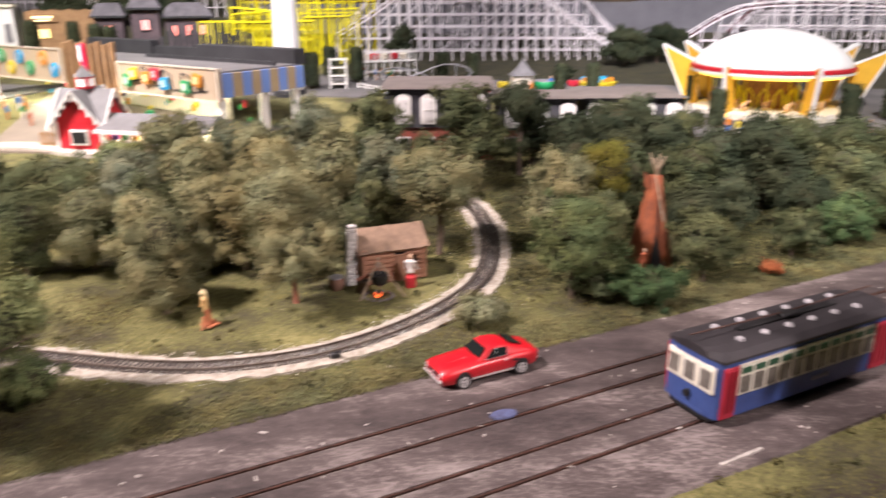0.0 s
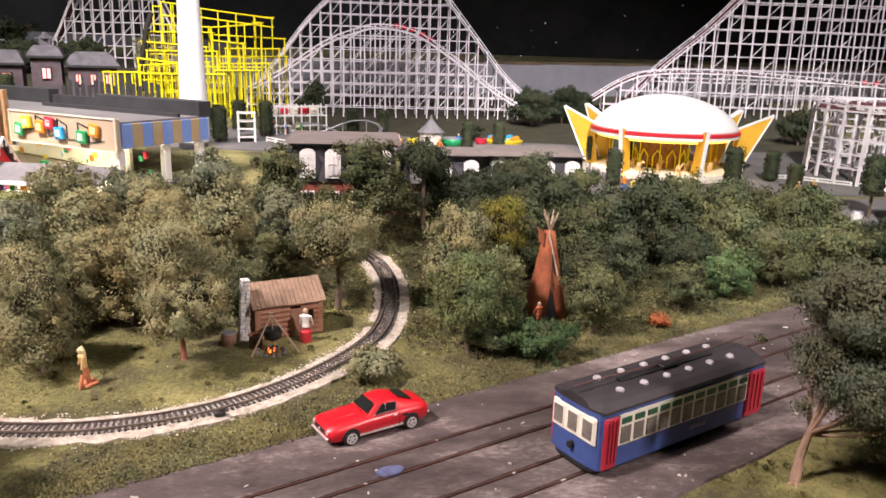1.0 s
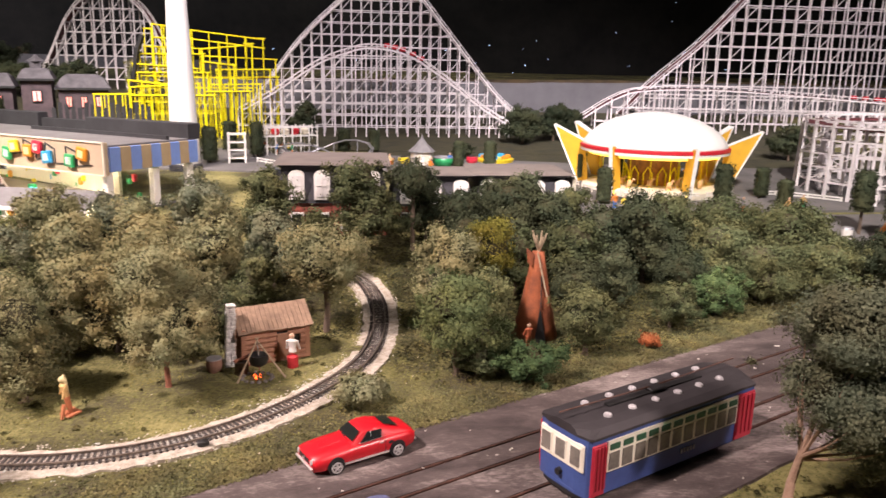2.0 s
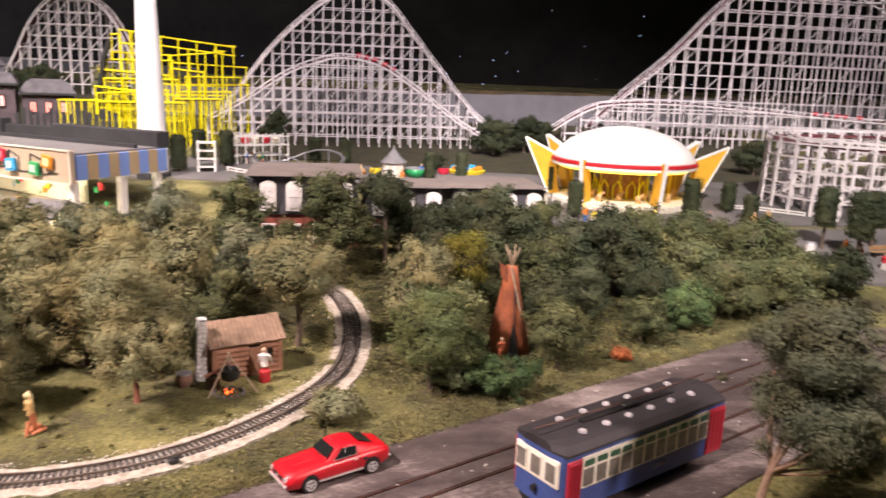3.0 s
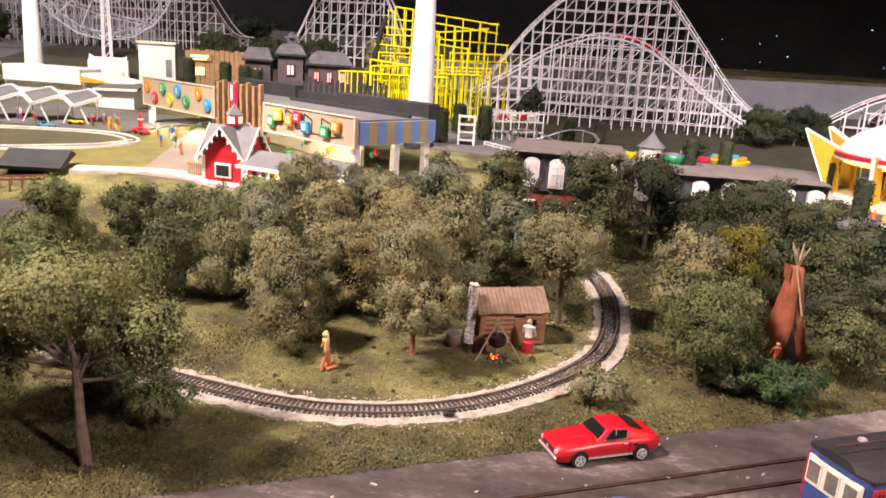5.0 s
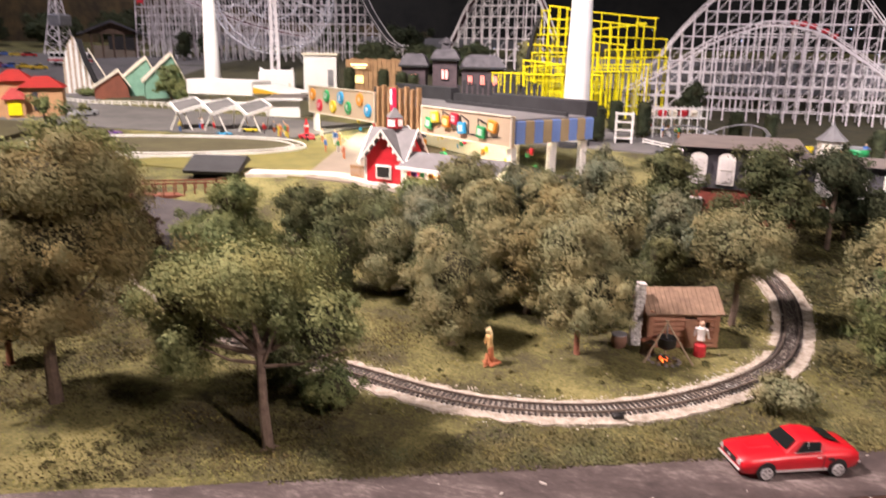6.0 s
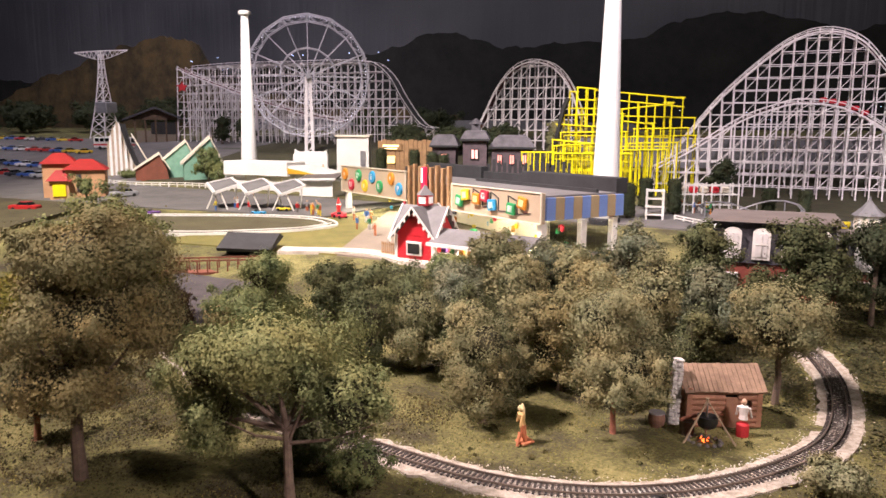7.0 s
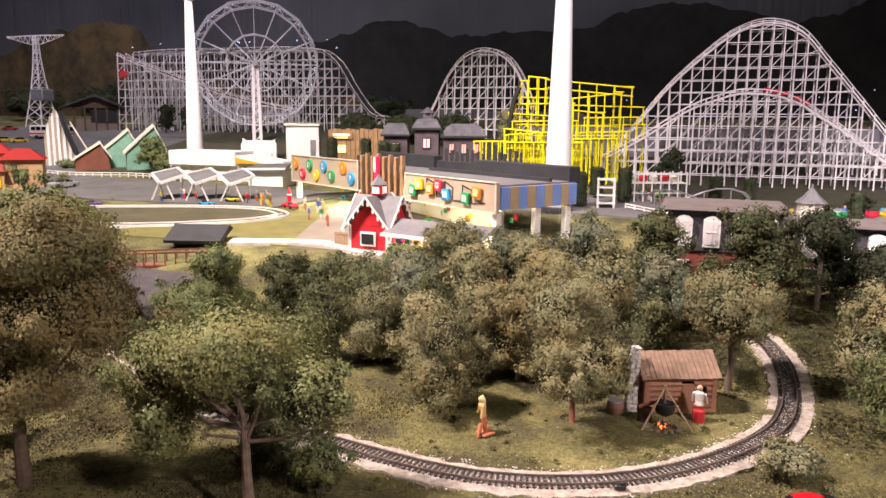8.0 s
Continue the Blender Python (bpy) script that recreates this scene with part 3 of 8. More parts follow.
def tree(x, y, h, wide, mat, seed, bark=None, stem=0.3, label="olive flocked model tree with a brown trunk", group="trees of the grove", lean=0.0, name="tree", thick=1.0, fleck=0.0019, cover=0.6, split=None, tiers=None, knob=0.0075, limbs=3):
    """Trunk, limbs and a crown; a bush is all crown on short stems."""
    rng = random.Random(seed)
    t = thing(name, pose(x, y, ground(x, y)), label, "bush" if name == "bush" else "tree", group)
    s = Shape()
    r = (0.0013 + 0.016 * h) * thick
    if not tiers:
        hi, wd = h * 1.0, wide * 1.06
        if h > 0.05 and stem < 0.3 and name == "tree":
            bend = rng.uniform(-0.10, 0.10) * wd
            cut = h * rng.uniform(0.50, 0.62)
            tiers = [(bend, 0, cut - h * 0.16, hi, wd * rng.uniform(0.74, 0.90)), (-bend, bend, h * stem, cut + h * 0.14, wd * rng.uniform(0.92, 1.05))]
        else:
            tiers = [(0, 0, h * stem, hi, wd)]
    fork = h * (split or stem + 0.12)
    mid = Vector((lean * fork, rng.uniform(-0.03, 0.03) * h, fork))
    base = Vector((0, 0, -0.003))
    for i in range(5):
        a = i * 1.256 + rng.random()
        s.cone(base.lerp(mid, 0.06), (math.cos(a) * r * 2.0, math.sin(a) * r * 2.0, -0.002), r * 0.55, r * 0.2, 5)
    knee = base.lerp(mid, 0.5) + Vector((rng.uniform(-1, 1), rng.uniform(-1, 1), 0)) * r * 0.6
    s.cone(base, knee, r * 1.15, r * 0.9, 8)
    s.cone(knee, mid, r * 0.9, r * 0.72, 8)
    for cx, cy, low, high, wd in tiers:
        for i in range(limbs if name == "tree" else 2):
            a = i * 6.28 / limbs + rng.uniform(-0.5, 0.5)
            root = base.lerp(mid, rng.uniform(0.82, 1.0))
            tip = Vector((cx + math.cos(a) * wd * 0.33, cy + math.sin(a) * wd * 0.33, low + (high - low) * rng.uniform(0.25, 0.6)))
            half = root.lerp(tip, 0.5) + Vector((0, 0, -h * 0.02))
            s.cone(root, half, r * 0.42, r * 0.26, 6)
            s.cone(half, tip, r * 0.26, r * 0.10, 5)
        s.cone(mid, (cx, cy, (low + high) / 2), r * 0.6, r * 0.2, 6)
    part("trunk", s, bark or BARK, t)
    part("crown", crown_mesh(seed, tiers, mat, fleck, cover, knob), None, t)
    return t


HEATH = leaves("heather_flock", [(0.30, (0.12, 0.03, 0.012)), (0.65, (0.30, 0.085, 0.03)), (1.1, (0.48, 0.17, 0.07)), (1.3, (0.55, 0.24, 0.1))])
# x, y, height, width of the grove round the cabin
GROVE = [(-0.0985, 0.455, 0.103, 0.064, OLIVE, 0.17, REDBARK), (-0.181, 0.446, 0.072, 0.046, OLIVE, 0.0, None), (-0.193, 0.464, 0.047, 0.048, OLIVE, 0.0, None), (-0.150, 0.525, 0.080, 0.062, OCHRE, 0.03, None),
         (-0.178, 0.530, 0.070, 0.060, OLIVE, 0.03, None), (-0.228, 0.535, 0.070, 0.050, FERN, 0.02, None), (-0.247, 0.560, 0.073, 0.056, GREY, 0.03, None), (-0.326, 0.600, 0.064, 0.076, FERN, 0.05, None), (-0.402, 0.630, 0.051, 0.062, MOSS, 0.05, None),
         (-0.258, 0.700, 0.078, 0.070, OLIVE, 0.06, None), (-0.195, 0.690, 0.072, 0.072, GREY, 0.06, None), (-0.128, 0.700, 0.090, 0.060, GREY, 0.06, None), (-0.064, 0.720, 0.091, 0.058, MOSS, 0.06, None), (-0.170, 0.672, 0.072, 0.054, OLIVE, 0.06, None),
         (-0.005, 0.553, 0.086, 0.068, OLIVE, 0.34, None), (-0.062, 0.580, 0.060, 0.044, MOSS, 0.10, None), (-0.100, 0.600, 0.076, 0.060, OLIVE, 0.06, None), (-0.142, 0.615, 0.078, 0.060, OCHRE, 0.06, None), (-0.208, 0.605, 0.076, 0.060, OLIVE, 0.05, None),
         (-0.285, 0.640, 0.060, 0.062, GREY, 0.05, None), (-0.055, 0.650, 0.072, 0.058, GREY, 0.08, None), (-0.290, 0.575, 0.066, 0.056, FERN, 0.03, None), (-0.345, 0.660, 0.050, 0.060, GREY, 0.05, None), (-0.120, 0.550, 0.076, 0.050, OLIVE, 0.06, None),
         (-0.105, 0.655, 0.078, 0.058, OLIVE, 0.06, None), (-0.022, 0.660, 0.066, 0.052, MOSS, 0.08, None), (-0.225, 0.655, 0.068, 0.060, OLIVE, 0.06, None), (-0.300, 0.690, 0.052, 0.060, GREEN, 0.06, None),
         (-0.303, 0.505, 0.064, 0.058, FERN, 0.03, None), (-0.262, 0.522, 0.066, 0.054, OLIVE, 0.03, None), (-0.212, 0.500, 0.070, 0.048, OLIVE, 0.02, None)]
for i, (x, y, h, wd, mt, st, bk) in enumerate(GROVE):
    tree(x, y, h, wd, mt, 100 + i, bk, st, "olive flocked model tree with a red-brown trunk" if bk else "dense flocked model tree in the cabin grove", thick=0.62 if bk else 0.9, fleck=0.00112 if y < 0.5 else 0.00128 if y < 0.60 else 0.0019, cover=0.53)
for i, (x, y, h, wd, mt) in enumerate([(-0.140, 0.545, 0.040, 0.050, GREEN), (-0.086, 0.535, 0.042, 0.048, MOSS), (-0.212, 0.505, 0.040, 0.044, GREEN), (-0.120, 0.505, 0.034, 0.036, OLIVE)]):
    tree(x, y, h, wd, mt, 140 + i, None, 0.02, "olive flocked undergrowth reaching down to the grass", "undergrowth of the grove", name="bush", fleck=0.0014)
SOUTH = [(0.026, 0.720, 0.103, 0.070, MOSS, 0.16), (0.074, 0.735, 0.094, 0.054, DARK, 0.48), (0.090, 0.560, 0.082, 0.060, OLIVE, 0.10), (0.129, 0.586, 0.085, 0.042, YELLOW, 0.3), (0.086, 0.470, 0.070, 0.064, GREEN, 0.22),
         (0.206, 0.610, 0.076, 0.062, MOSS, 0.06), (0.285, 0.650, 0.085, 0.068, DARK, 0.06), (0.352, 0.635, 0.064, 0.076, MOSS, 0.05), (0.424, 0.660, 0.072, 0.086, MOSS, 0.05), (0.439, 0.610, 0.055, 0.066, MOSS, 0.05), (0.372, 0.605, 0.056, 0.066, MOSS, 0.05), (0.234, 0.600, 0.052, 0.050, DARK, 0.05),
         (0.122, 0.720, 0.068, 0.056, DARK, 0.08), (0.090, 0.765, 0.070, 0.052, DARK, 0.05), (0.162, 0.768, 0.066, 0.048, DARK, 0.05), (0.201, 0.772, 0.069, 0.056, DARK, 0.05), (0.240, 0.768, 0.056, 0.050, MOSS, 0.05), (0.168, 0.740, 0.074, 0.070, DARK, 0.08), (0.215, 0.735, 0.062, 0.062, DARK, 0.08), (0.155, 0.615, 0.066, 0.050, MOSS, 0.06), (0.200, 0.575, 0.048, 0.046, DARK, 0.05), (0.250, 0.665, 0.074, 0.062, DARK, 0.06),
         (0.315, 0.685, 0.078, 0.068, MOSS, 0.06), (0.385, 0.700, 0.072, 0.068, MOSS, 0.05), (0.470, 0.700, 0.062, 0.076, FERN, 0.05), (0.160, 0.680, 0.070, 0.058, DARK, 0.06), (0.118, 0.655, 0.066, 0.052, DARK, 0.10), (0.300, 0.605, 0.048, 0.050, DARK, 0.05), (0.112, 0.525, 0.058, 0.050, FERN, 0.08), (0.510, 0.640, 0.048, 0.066, DARK, 0.05)]
for i, (x, y, h, wd, mt, st) in enumerate(SOUTH):
    tree(x, y, h, wd, mt, 200 + i, None, st, "yellow-green flocked model tree beside the tipi" if mt is YELLOW else "dark flocked model tree of the wood behind the street" if mt in (DARK, MOSS) or x > 0.3 or x < 0.05 else "olive flocked model tree beside the tipi", "trees of the wood", thick=0.8, fleck=0.00122 if y < 0.50 else 0.0014 if y < 0.61 else 0.0020, cover=0.50)
for i, (x, y, h, wd, mt, lab) in enumerate([(0.184, 0.5, 0.052, 0.046, FERN, "round olive shrub at the edge of the meadow"), (0.132, 0.455, 0.027, 0.046, BRIGHT, "bright green leafy bush in front of the tipi"), (0.321, 0.575, 0.040, 0.050, BRIGHT, "bright green leafy bush at the wood's edge"),
                                           (0.27, 0.548, 0.042, 0.038, MOSS, "grey-green shrub at the wood's edge"), (0.021, 0.424, 0.019, 0.036, PALE, "pale sage tuft beside the curve of the track"), (-0.462, 0.475, 0.058, 0.036, RUST, "dark brown bush beside the gully"), (-0.535, 0.53, 0.062, 0.034, YELLOW, "yellowing shrub beside the gully"),
                                           (-0.2080, 0.3300, 0.026, 0.034, GREEN, "low green shrub beside the forked street tree"), (-0.2450, 0.3450, 0.032, 0.040, MOSS, "dark low shrub behind the forked street tree"), (-0.3080, 0.4020, 0.030, 0.070, MOSS, "dark low shrub behind the forked street tree"), (-0.3450, 0.4060, 0.028, 0.056, MOSS, "dark low shrub behind the forked street tree"), (0.10, 0.468, 0.02, 0.035, FERN, "low green shrub under an olive tree"), (0.236, 0.508, 0.010, 0.018, HEATH, "little rust-red heather clump on the grass")]):
    tree(x, y, h, wd, mt, 240 + i, None, 0.02, lab, "bushes", name="bush", fleck=0.0013, knob=0.0045)
tree(-0.350, 0.280, 0.150, 0.100, OCHRE, 300, None, 0.24, "tall brownish olive model tree with a dark upright trunk", "trees beside the street", thick=0.95, fleck=0.00115, cover=0.62, split=0.33, knob=0.0095,
     tiers=[(0.018, 0.0, 0.104, 0.145, 0.084), (0.016, 0.004, 0.066, 0.118, 0.102), (-0.006, -0.004, 0.040, 0.076, 0.084)])
tree(-0.2185, 0.2845, 0.137, 0.10, FRESH, 317, MIDBARK, 0.42, "green spreading model tree with a forked bare trunk", "trees beside the street", lean=-0.04, thick=0.75, fleck=0.00115, cover=0.62, split=0.35, limbs=1,
     knob=0.0095, tiers=[(-0.012, 0.004, 0.066, 0.101, 0.080), (-0.041, -0.004, 0.056, 0.094, 0.046), (-0.042, -0.004, 0.028, 0.074, 0.040), (0.028, 0.006, 0.042, 0.086, 0.042), (-0.004, 0.022, 0.050, 0.088, 0.060)])
tree(-0.42, 0.31, 0.045, 0.036, RUST, 302, REDBARK, 0.3, "small russet model tree with a thin stem", "trees beside the street")
tree(-0.491, 0.35, 0.085, 0.062, YELLOW, 303, None, 0.3, "yellowing model tree beside the meadow", "trees beside the street")
tree(-0.561, 0.5, 0.133, 0.095, GREEN, 304, None, 0.3, "tall green model tree at the meadow's edge", "trees beside the street")
tree(-0.385, 0.49, 0.096, 0.060, GREEN, 305, None, 0.12, "green model tree with a narrow top on the meadow", "trees beside the street", fleck=0.0013, tiers=[(0.002, 0.0, 0.052, 0.093, 0.044), (-0.008, 0.0, 0.014, 0.068, 0.092)])
tree(0.222, 0.300, 0.112, 0.066, GREY, 331, PINKBARK, 0.30, "grey-green model tree with a pale pinkish forked trunk beside the street", "trees beside the street", lean=0.22, thick=0.75, fleck=0.00115, cover=0.62, split=0.22,
     tiers=[(0.020, 0.0, 0.066, 0.112, 0.060), (0.024, 0.0, 0.034, 0.082, 0.070), (0.048, 0.004, 0.016, 0.050, 0.040)])

GULLY = paint("grey_gully_bed", (0.075, 0.066, 0.066), (0.04, 0.035, 0.036), 40, 0.95, bump=0.6)
patch("gully_bed", [(-0.60, 0.53), (-0.465, 0.505), (-0.53, 0.68), (-0.67, 0.69)], GULLY, "dark grey gully bed under the bridge", 0.004)

tree(0.315, 0.272, 0.088, 0.066, GREY, 320, None, 0.1, "grey-green model tree beside the street", "trees beside the street", fleck=0.0014)

# grass flecks over the near meadow
rng = np.random.default_rng(11)
n = 230000
gx, gy = rng.uniform(-0.62, 0.55, n), rng.uniform(0.12, 0.74, n)
off = gy - SLOPE * gx
near = np.array([(p.x, p.y) for p in loop])
ragged = np.array([noise.noise(Vector((x * 90, y * 90, 5.0))) for x, y in zip(gx, gy)])
keep = (off > 0.3610 + 0.006 * ragged) | (off < 0.206 + 0.006 * ragged)
dist = np.min(np.hypot(gx[:, None] - near[None, ::3, 0], gy[:, None] - near[None, ::3, 1]), 1)
keep &= dist > 0.0150
bald = np.array([noise.noise(Vector((x * 26, y * 26, 7.0))) for x, y in zip(gx, gy)])
keep &= bald + rng.uniform(-0.3, 0.3, n) < 0.16
gx, gy = gx[keep], gy[keep]
gz = np.interp(gy, *RISE)
c = np.stack([gx, gy, gz + 0.0004], 1)
tufts = fleck_quads(rng, c, np.full(len(c), 0.0010), 1, 0.00115, 0.9, np.tile([0.0, -0.3, 0.7], (len(c), 1)))
tufts[:, :, 2] = np.maximum(tufts[:, :, 2], gz[:, None] - 0.0006)
GRASS = leaves("meadow_flock", [(0.42, (0.022, 0.020, 0.010)), (0.64, (0.054, 0.050, 0.019)), (0.84, (0.120, 0.112, 0.037)), (1.05, (0.25, 0.23, 0.075))], 24.0)
ob = new("meadow_tufts", quads_mesh("meadow_tufts", tufts, [GRASS]))
tagged(ob, "scattered olive and straw-coloured ground foam", "grass", kind="stuff")

# low weeds and lumps of ground foam
rng = np.random.default_rng(19)
lumps = []
for x0, x1, y0, y1, m_ in ((-0.60, -0.24, 0.16, 0.50, 1300), (-0.24, 0.10, 0.20, 0.40, 260), (-0.05, 0.45, 0.36, 0.60, 420), (0.10, 0.34, 0.20, 0.40, 160), (-0.24, 0.02, 0.40, 0.62, 160)):
    for _ in range(m_):
        x, y = rng.uniform(x0, x1), rng.uniform(y0, y1)
        o = y - SLOPE * x
        if 0.209 < o < 0.362 or np.min(np.hypot(near[:, 0] - x, near[:, 1] - y)) < 0.0165 or noise.noise(Vector((x * 30, y * 30, 9.0))) < -0.05:
            continue
        lumps.append((x, y, ground(x, y) + 0.0004, rng.uniform(0.0012, 0.0034)))
lumps = np.array(lumps)
clump = fleck_quads(rng, lumps[:, :3], lumps[:, 3], 46, 0.0011, 0.55)
WEED = leaves("weed_flock", [(0.30, (0.030, 0.026, 0.012)), (0.62, (0.080, 0.072, 0.028)), (1.0, (0.16, 0.145, 0.055)), (1.25, (0.24, 0.215, 0.09))])
tagged(new("ground_foam_lumps", quads_mesh("ground_foam_lumps", clump, [WEED])), "low brownish weeds and lumps of ground foam", "grass", kind="stuff")

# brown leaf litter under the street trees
rng = np.random.default_rng(29)
gx, gy = rng.uniform(-0.62, -0.20, 85000), rng.uniform(0.10, 0.47, 85000)
off = gy - SLOPE * gx
away = np.min(np.hypot(gx[:, None] - near[None, ::4, 0], gy[:, None] - near[None, ::4, 1]), 1)
worn = np.array([noise.noise(Vector((x * 11, y * 11, 3.0))) for x, y in zip(gx, gy)])
keep = (off > 0.370) & (away > 0.016) & (worn + rng.uniform(-0.25, 0.25, len(gx)) > -0.12)
hx = rng.uniform(-0.20, 0.40, 36000)
ho = 0.3595 + np.abs(rng.normal(size=36000)) * 0.024
hy = SLOPE * hx + ho
far_ = np.min(np.hypot(hx[:, None] - near[None, ::4, 0], hy[:, None] - near[None, ::4, 1]), 1) > 0.017
LITTER = leaves("leaf_litter", [(0.40, (0.022, 0.017, 0.009)), (0.64, (0.042, 0.033, 0.015)), (0.86, (0.090, 0.074, 0.032)), (1.1, (0.18, 0.15, 0.064))], 18.0)
DIRT = leaves("verge_dirt", [(0.40, (0.022, 0.019, 0.011)), (0.64, (0.056, 0.050, 0.024)), (0.86, (0.104, 0.096, 0.042)), (1.1, (0.18, 0.165, 0.075))], 34.0)
for nm, px, py, mt, lab, cat in (("leaf_litter", gx[keep], gy[keep], LITTER, "brown leaf litter scattered under the street trees", "leaf litter"), ("verge_dirt", hx[far_], hy[far_], DIRT, "brown dirt and dry stalks along the street's edge", "dirt")):
    c = np.stack([px, py, np.interp(py, *RISE) + 0.0006], 1)
    tagged(new(nm, quads_mesh(nm, fleck_quads(rng, c, np.full(len(c), 0.0011), 1, 0.0013, 0.9, np.tile([0.0, -0.3, 0.6], (len(c), 1))), [mt])), lab, cat, kind="stuff")

# dark turf on the floor of the wood, with the trees' shade painted into its colour
rng = np.random.default_rng(57)
gx, gy = rng.uniform(-0.06, 0.56, 60000), rng.uniform(0.46, 0.79, 60000)
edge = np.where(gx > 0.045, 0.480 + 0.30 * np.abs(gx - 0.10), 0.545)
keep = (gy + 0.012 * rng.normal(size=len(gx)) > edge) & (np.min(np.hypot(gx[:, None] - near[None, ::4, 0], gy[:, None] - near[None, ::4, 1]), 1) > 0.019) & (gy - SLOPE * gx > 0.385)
gx, gy = gx[keep], gy[keep]
c = np.stack([gx, gy, np.interp(gy, *RISE) + 0.0008], 1)
WOODSHADE = leaves("wood_floor_moss", [(0.30, (0.011, 0.010, 0.006)), (0.62, (0.030, 0.029, 0.013)), (1.0, (0.060, 0.057, 0.024)), (1.25, (0.09, 0.086, 0.037))])
tagged(new("wood_floor_moss", quads_mesh("wood_floor_moss", fleck_quads(rng, c, np.full(len(c), 0.0008), 1, 0.0030, 0.9, np.tile([0.0, 0.0, 1.8], (len(c), 1))), [WOODSHADE])), "dark turf with painted tree shade on the floor of the wood", "moss", kind="stuff")

# pale grit scattered over the grass beside the ballast
rng = np.random.default_rng(41)
pick = rng.integers(0, len(near), 900)
c2 = near[pick] + rng.normal(size=(900, 2)) * 0.022
o2 = c2[:, 1] - SLOPE * c2[:, 0]
away2 = np.min(np.hypot(c2[:, None, 0] - near[None, ::3, 0], c2[:, None, 1] - near[None, ::3, 1]), 1)
c2 = c2[((o2 > 0.37) | (o2 < 0.2)) & (away2 > 0.014)]
c3 = np.column_stack([c2, np.interp(c2[:, 1], *RISE) + 0.0012])
GRIT = paint("pale_grit", (0.50, 0.44, 0.33), (0.36, 0.31, 0.22), 300, 0.9)
tagged(new("grit", quads_mesh("grit", fleck_quads(rng, c3, np.full(len(c3), 0.0003), 1, 0.0011, 0.9, np.tile([0.0, 0.0, 1.6], (len(c3), 1))), [GRIT])), "pale grit scattered over the grass beside the ballast", "grit", kind="stuff")

# ---- the hall: painted backdrop, walls, ceiling -----------------------------


def night_material():
    m, nodes, links, bsdf = nodes_of("painted_night_sky")
    geo = nodes.new("ShaderNodeNewGeometry")
    big = noise_node(nodes, links, geo.outputs["Position"], 1.1, 3.0)
    ramp = ramp_node(nodes, links, big.outputs[0], [(0.35, (0.035, 0.036, 0.045)), (0.7, (0.09, 0.088, 0.10))])
    links.new(ramp.outputs[0], bsdf.inputs["Base Color"])
    fold = nodes.new("ShaderNodeMapping")
    fold.inputs["Scale"].default_value = (7.0, 7.0, 0.25)
    links.new(geo.outputs["Position"], fold.inputs["Vector"])
    streak = noise_node(nodes, links, fold.outputs[0], 1.6, 4.0)
    shade = nodes.new("ShaderNodeBump")
    shade.inputs["Strength"].default_value, shade.inputs["Distance"].default_value = 0.5, 0.03
    links.new(streak.outputs[0], shade.inputs["Height"])
    links.new(shade.outputs[0], bsdf.inputs["Normal"])
    bsdf.inputs["Roughness"].default_value = 0.6
    return m


NIGHT = night_material()
HILL = paint("painted_dark_hills", (0.015, 0.0145, 0.012), (0.003, 0.003, 0.003), 7, 0.9, fine=34)
HILLB = paint("painted_brown_wood", (0.115, 0.076, 0.030), (0.020, 0.015, 0.008), 8, 0.9, fine=34)
WATERB = paint("painted_grey_lake", (0.17, 0.165, 0.175), (0.10, 0.098, 0.11), 3, 0.8, fine=30)
HALL = paint("dark_hall_paint", (0.03, 0.03, 0.034), (0.02, 0.02, 0.024), 4, 0.9)
for nm, c, s, mt, lab in (("wall_north", (-0.8, 3.25, 1.2), (7.4, 0.08, 2.8), NIGHT, "hall wall painted as a slate night sky"),
                          ("wall_west", (-4.45, 1.0, 1.2), (0.08, 4.6, 2.8), NIGHT, "hall wall painted as a slate night sky"),
                          ("wall_east", (2.85, 1.0, 1.2), (0.08, 4.6, 2.8), HALL, "dark plain hall wall"),
                          ("wall_south", (-0.8, -1.35, 1.2), (7.4, 0.08, 2.8), HALL, "dark plain hall wall"),
                          ("ceiling", (-0.8, 0.95, 2.62), (7.4, 4.7, 0.08), HALL, "dark plain hall ceiling"),
                          ("floor", (-0.8, 0.95, -0.22), (7.4, 4.7, 0.08), HALL, "dark plain hall floor")):
    whole(nm, Shape().box(c, s), mt, lab, nm.split("_")[0], kind="structure")


def ridge(name, pts, y, mat, seed, label, amp=0.02):
    """A cut-out ridge of painted hills with a leafy edge."""
    line = []
    for (x0, z0), (x1, z1) in zip(pts, pts[1:]):
        k = max(2, int(abs(x1 - x0) / 0.02))
        for i in range(k):
            x = x0 + (x1 - x0) * i / k
            line.append((x, z0 + (z1 - z0) * (0.5 - 0.5 * math.cos(math.pi * i / k)) + amp * noise.noise(Vector((x * 9, seed, 0))) + amp * 0.5 * noise.noise(Vector((x * 34, seed, 1)))))
    s = Shape()
    m = len(line)
    v = [(x, y, 0.0) for x, z in line] + [(x, y, z) for x, z in line] + [(x, y + 0.012, z) for x, z in line]
    s.add(v, [f for i in range(m - 1) for f in ((i, i + 1, m + i + 1, m + i), (m + i, m + i + 1, 2 * m + i + 1, 2 * m + i))])
    return whole(name, s, mat, label, "backdrop", kind="structure")


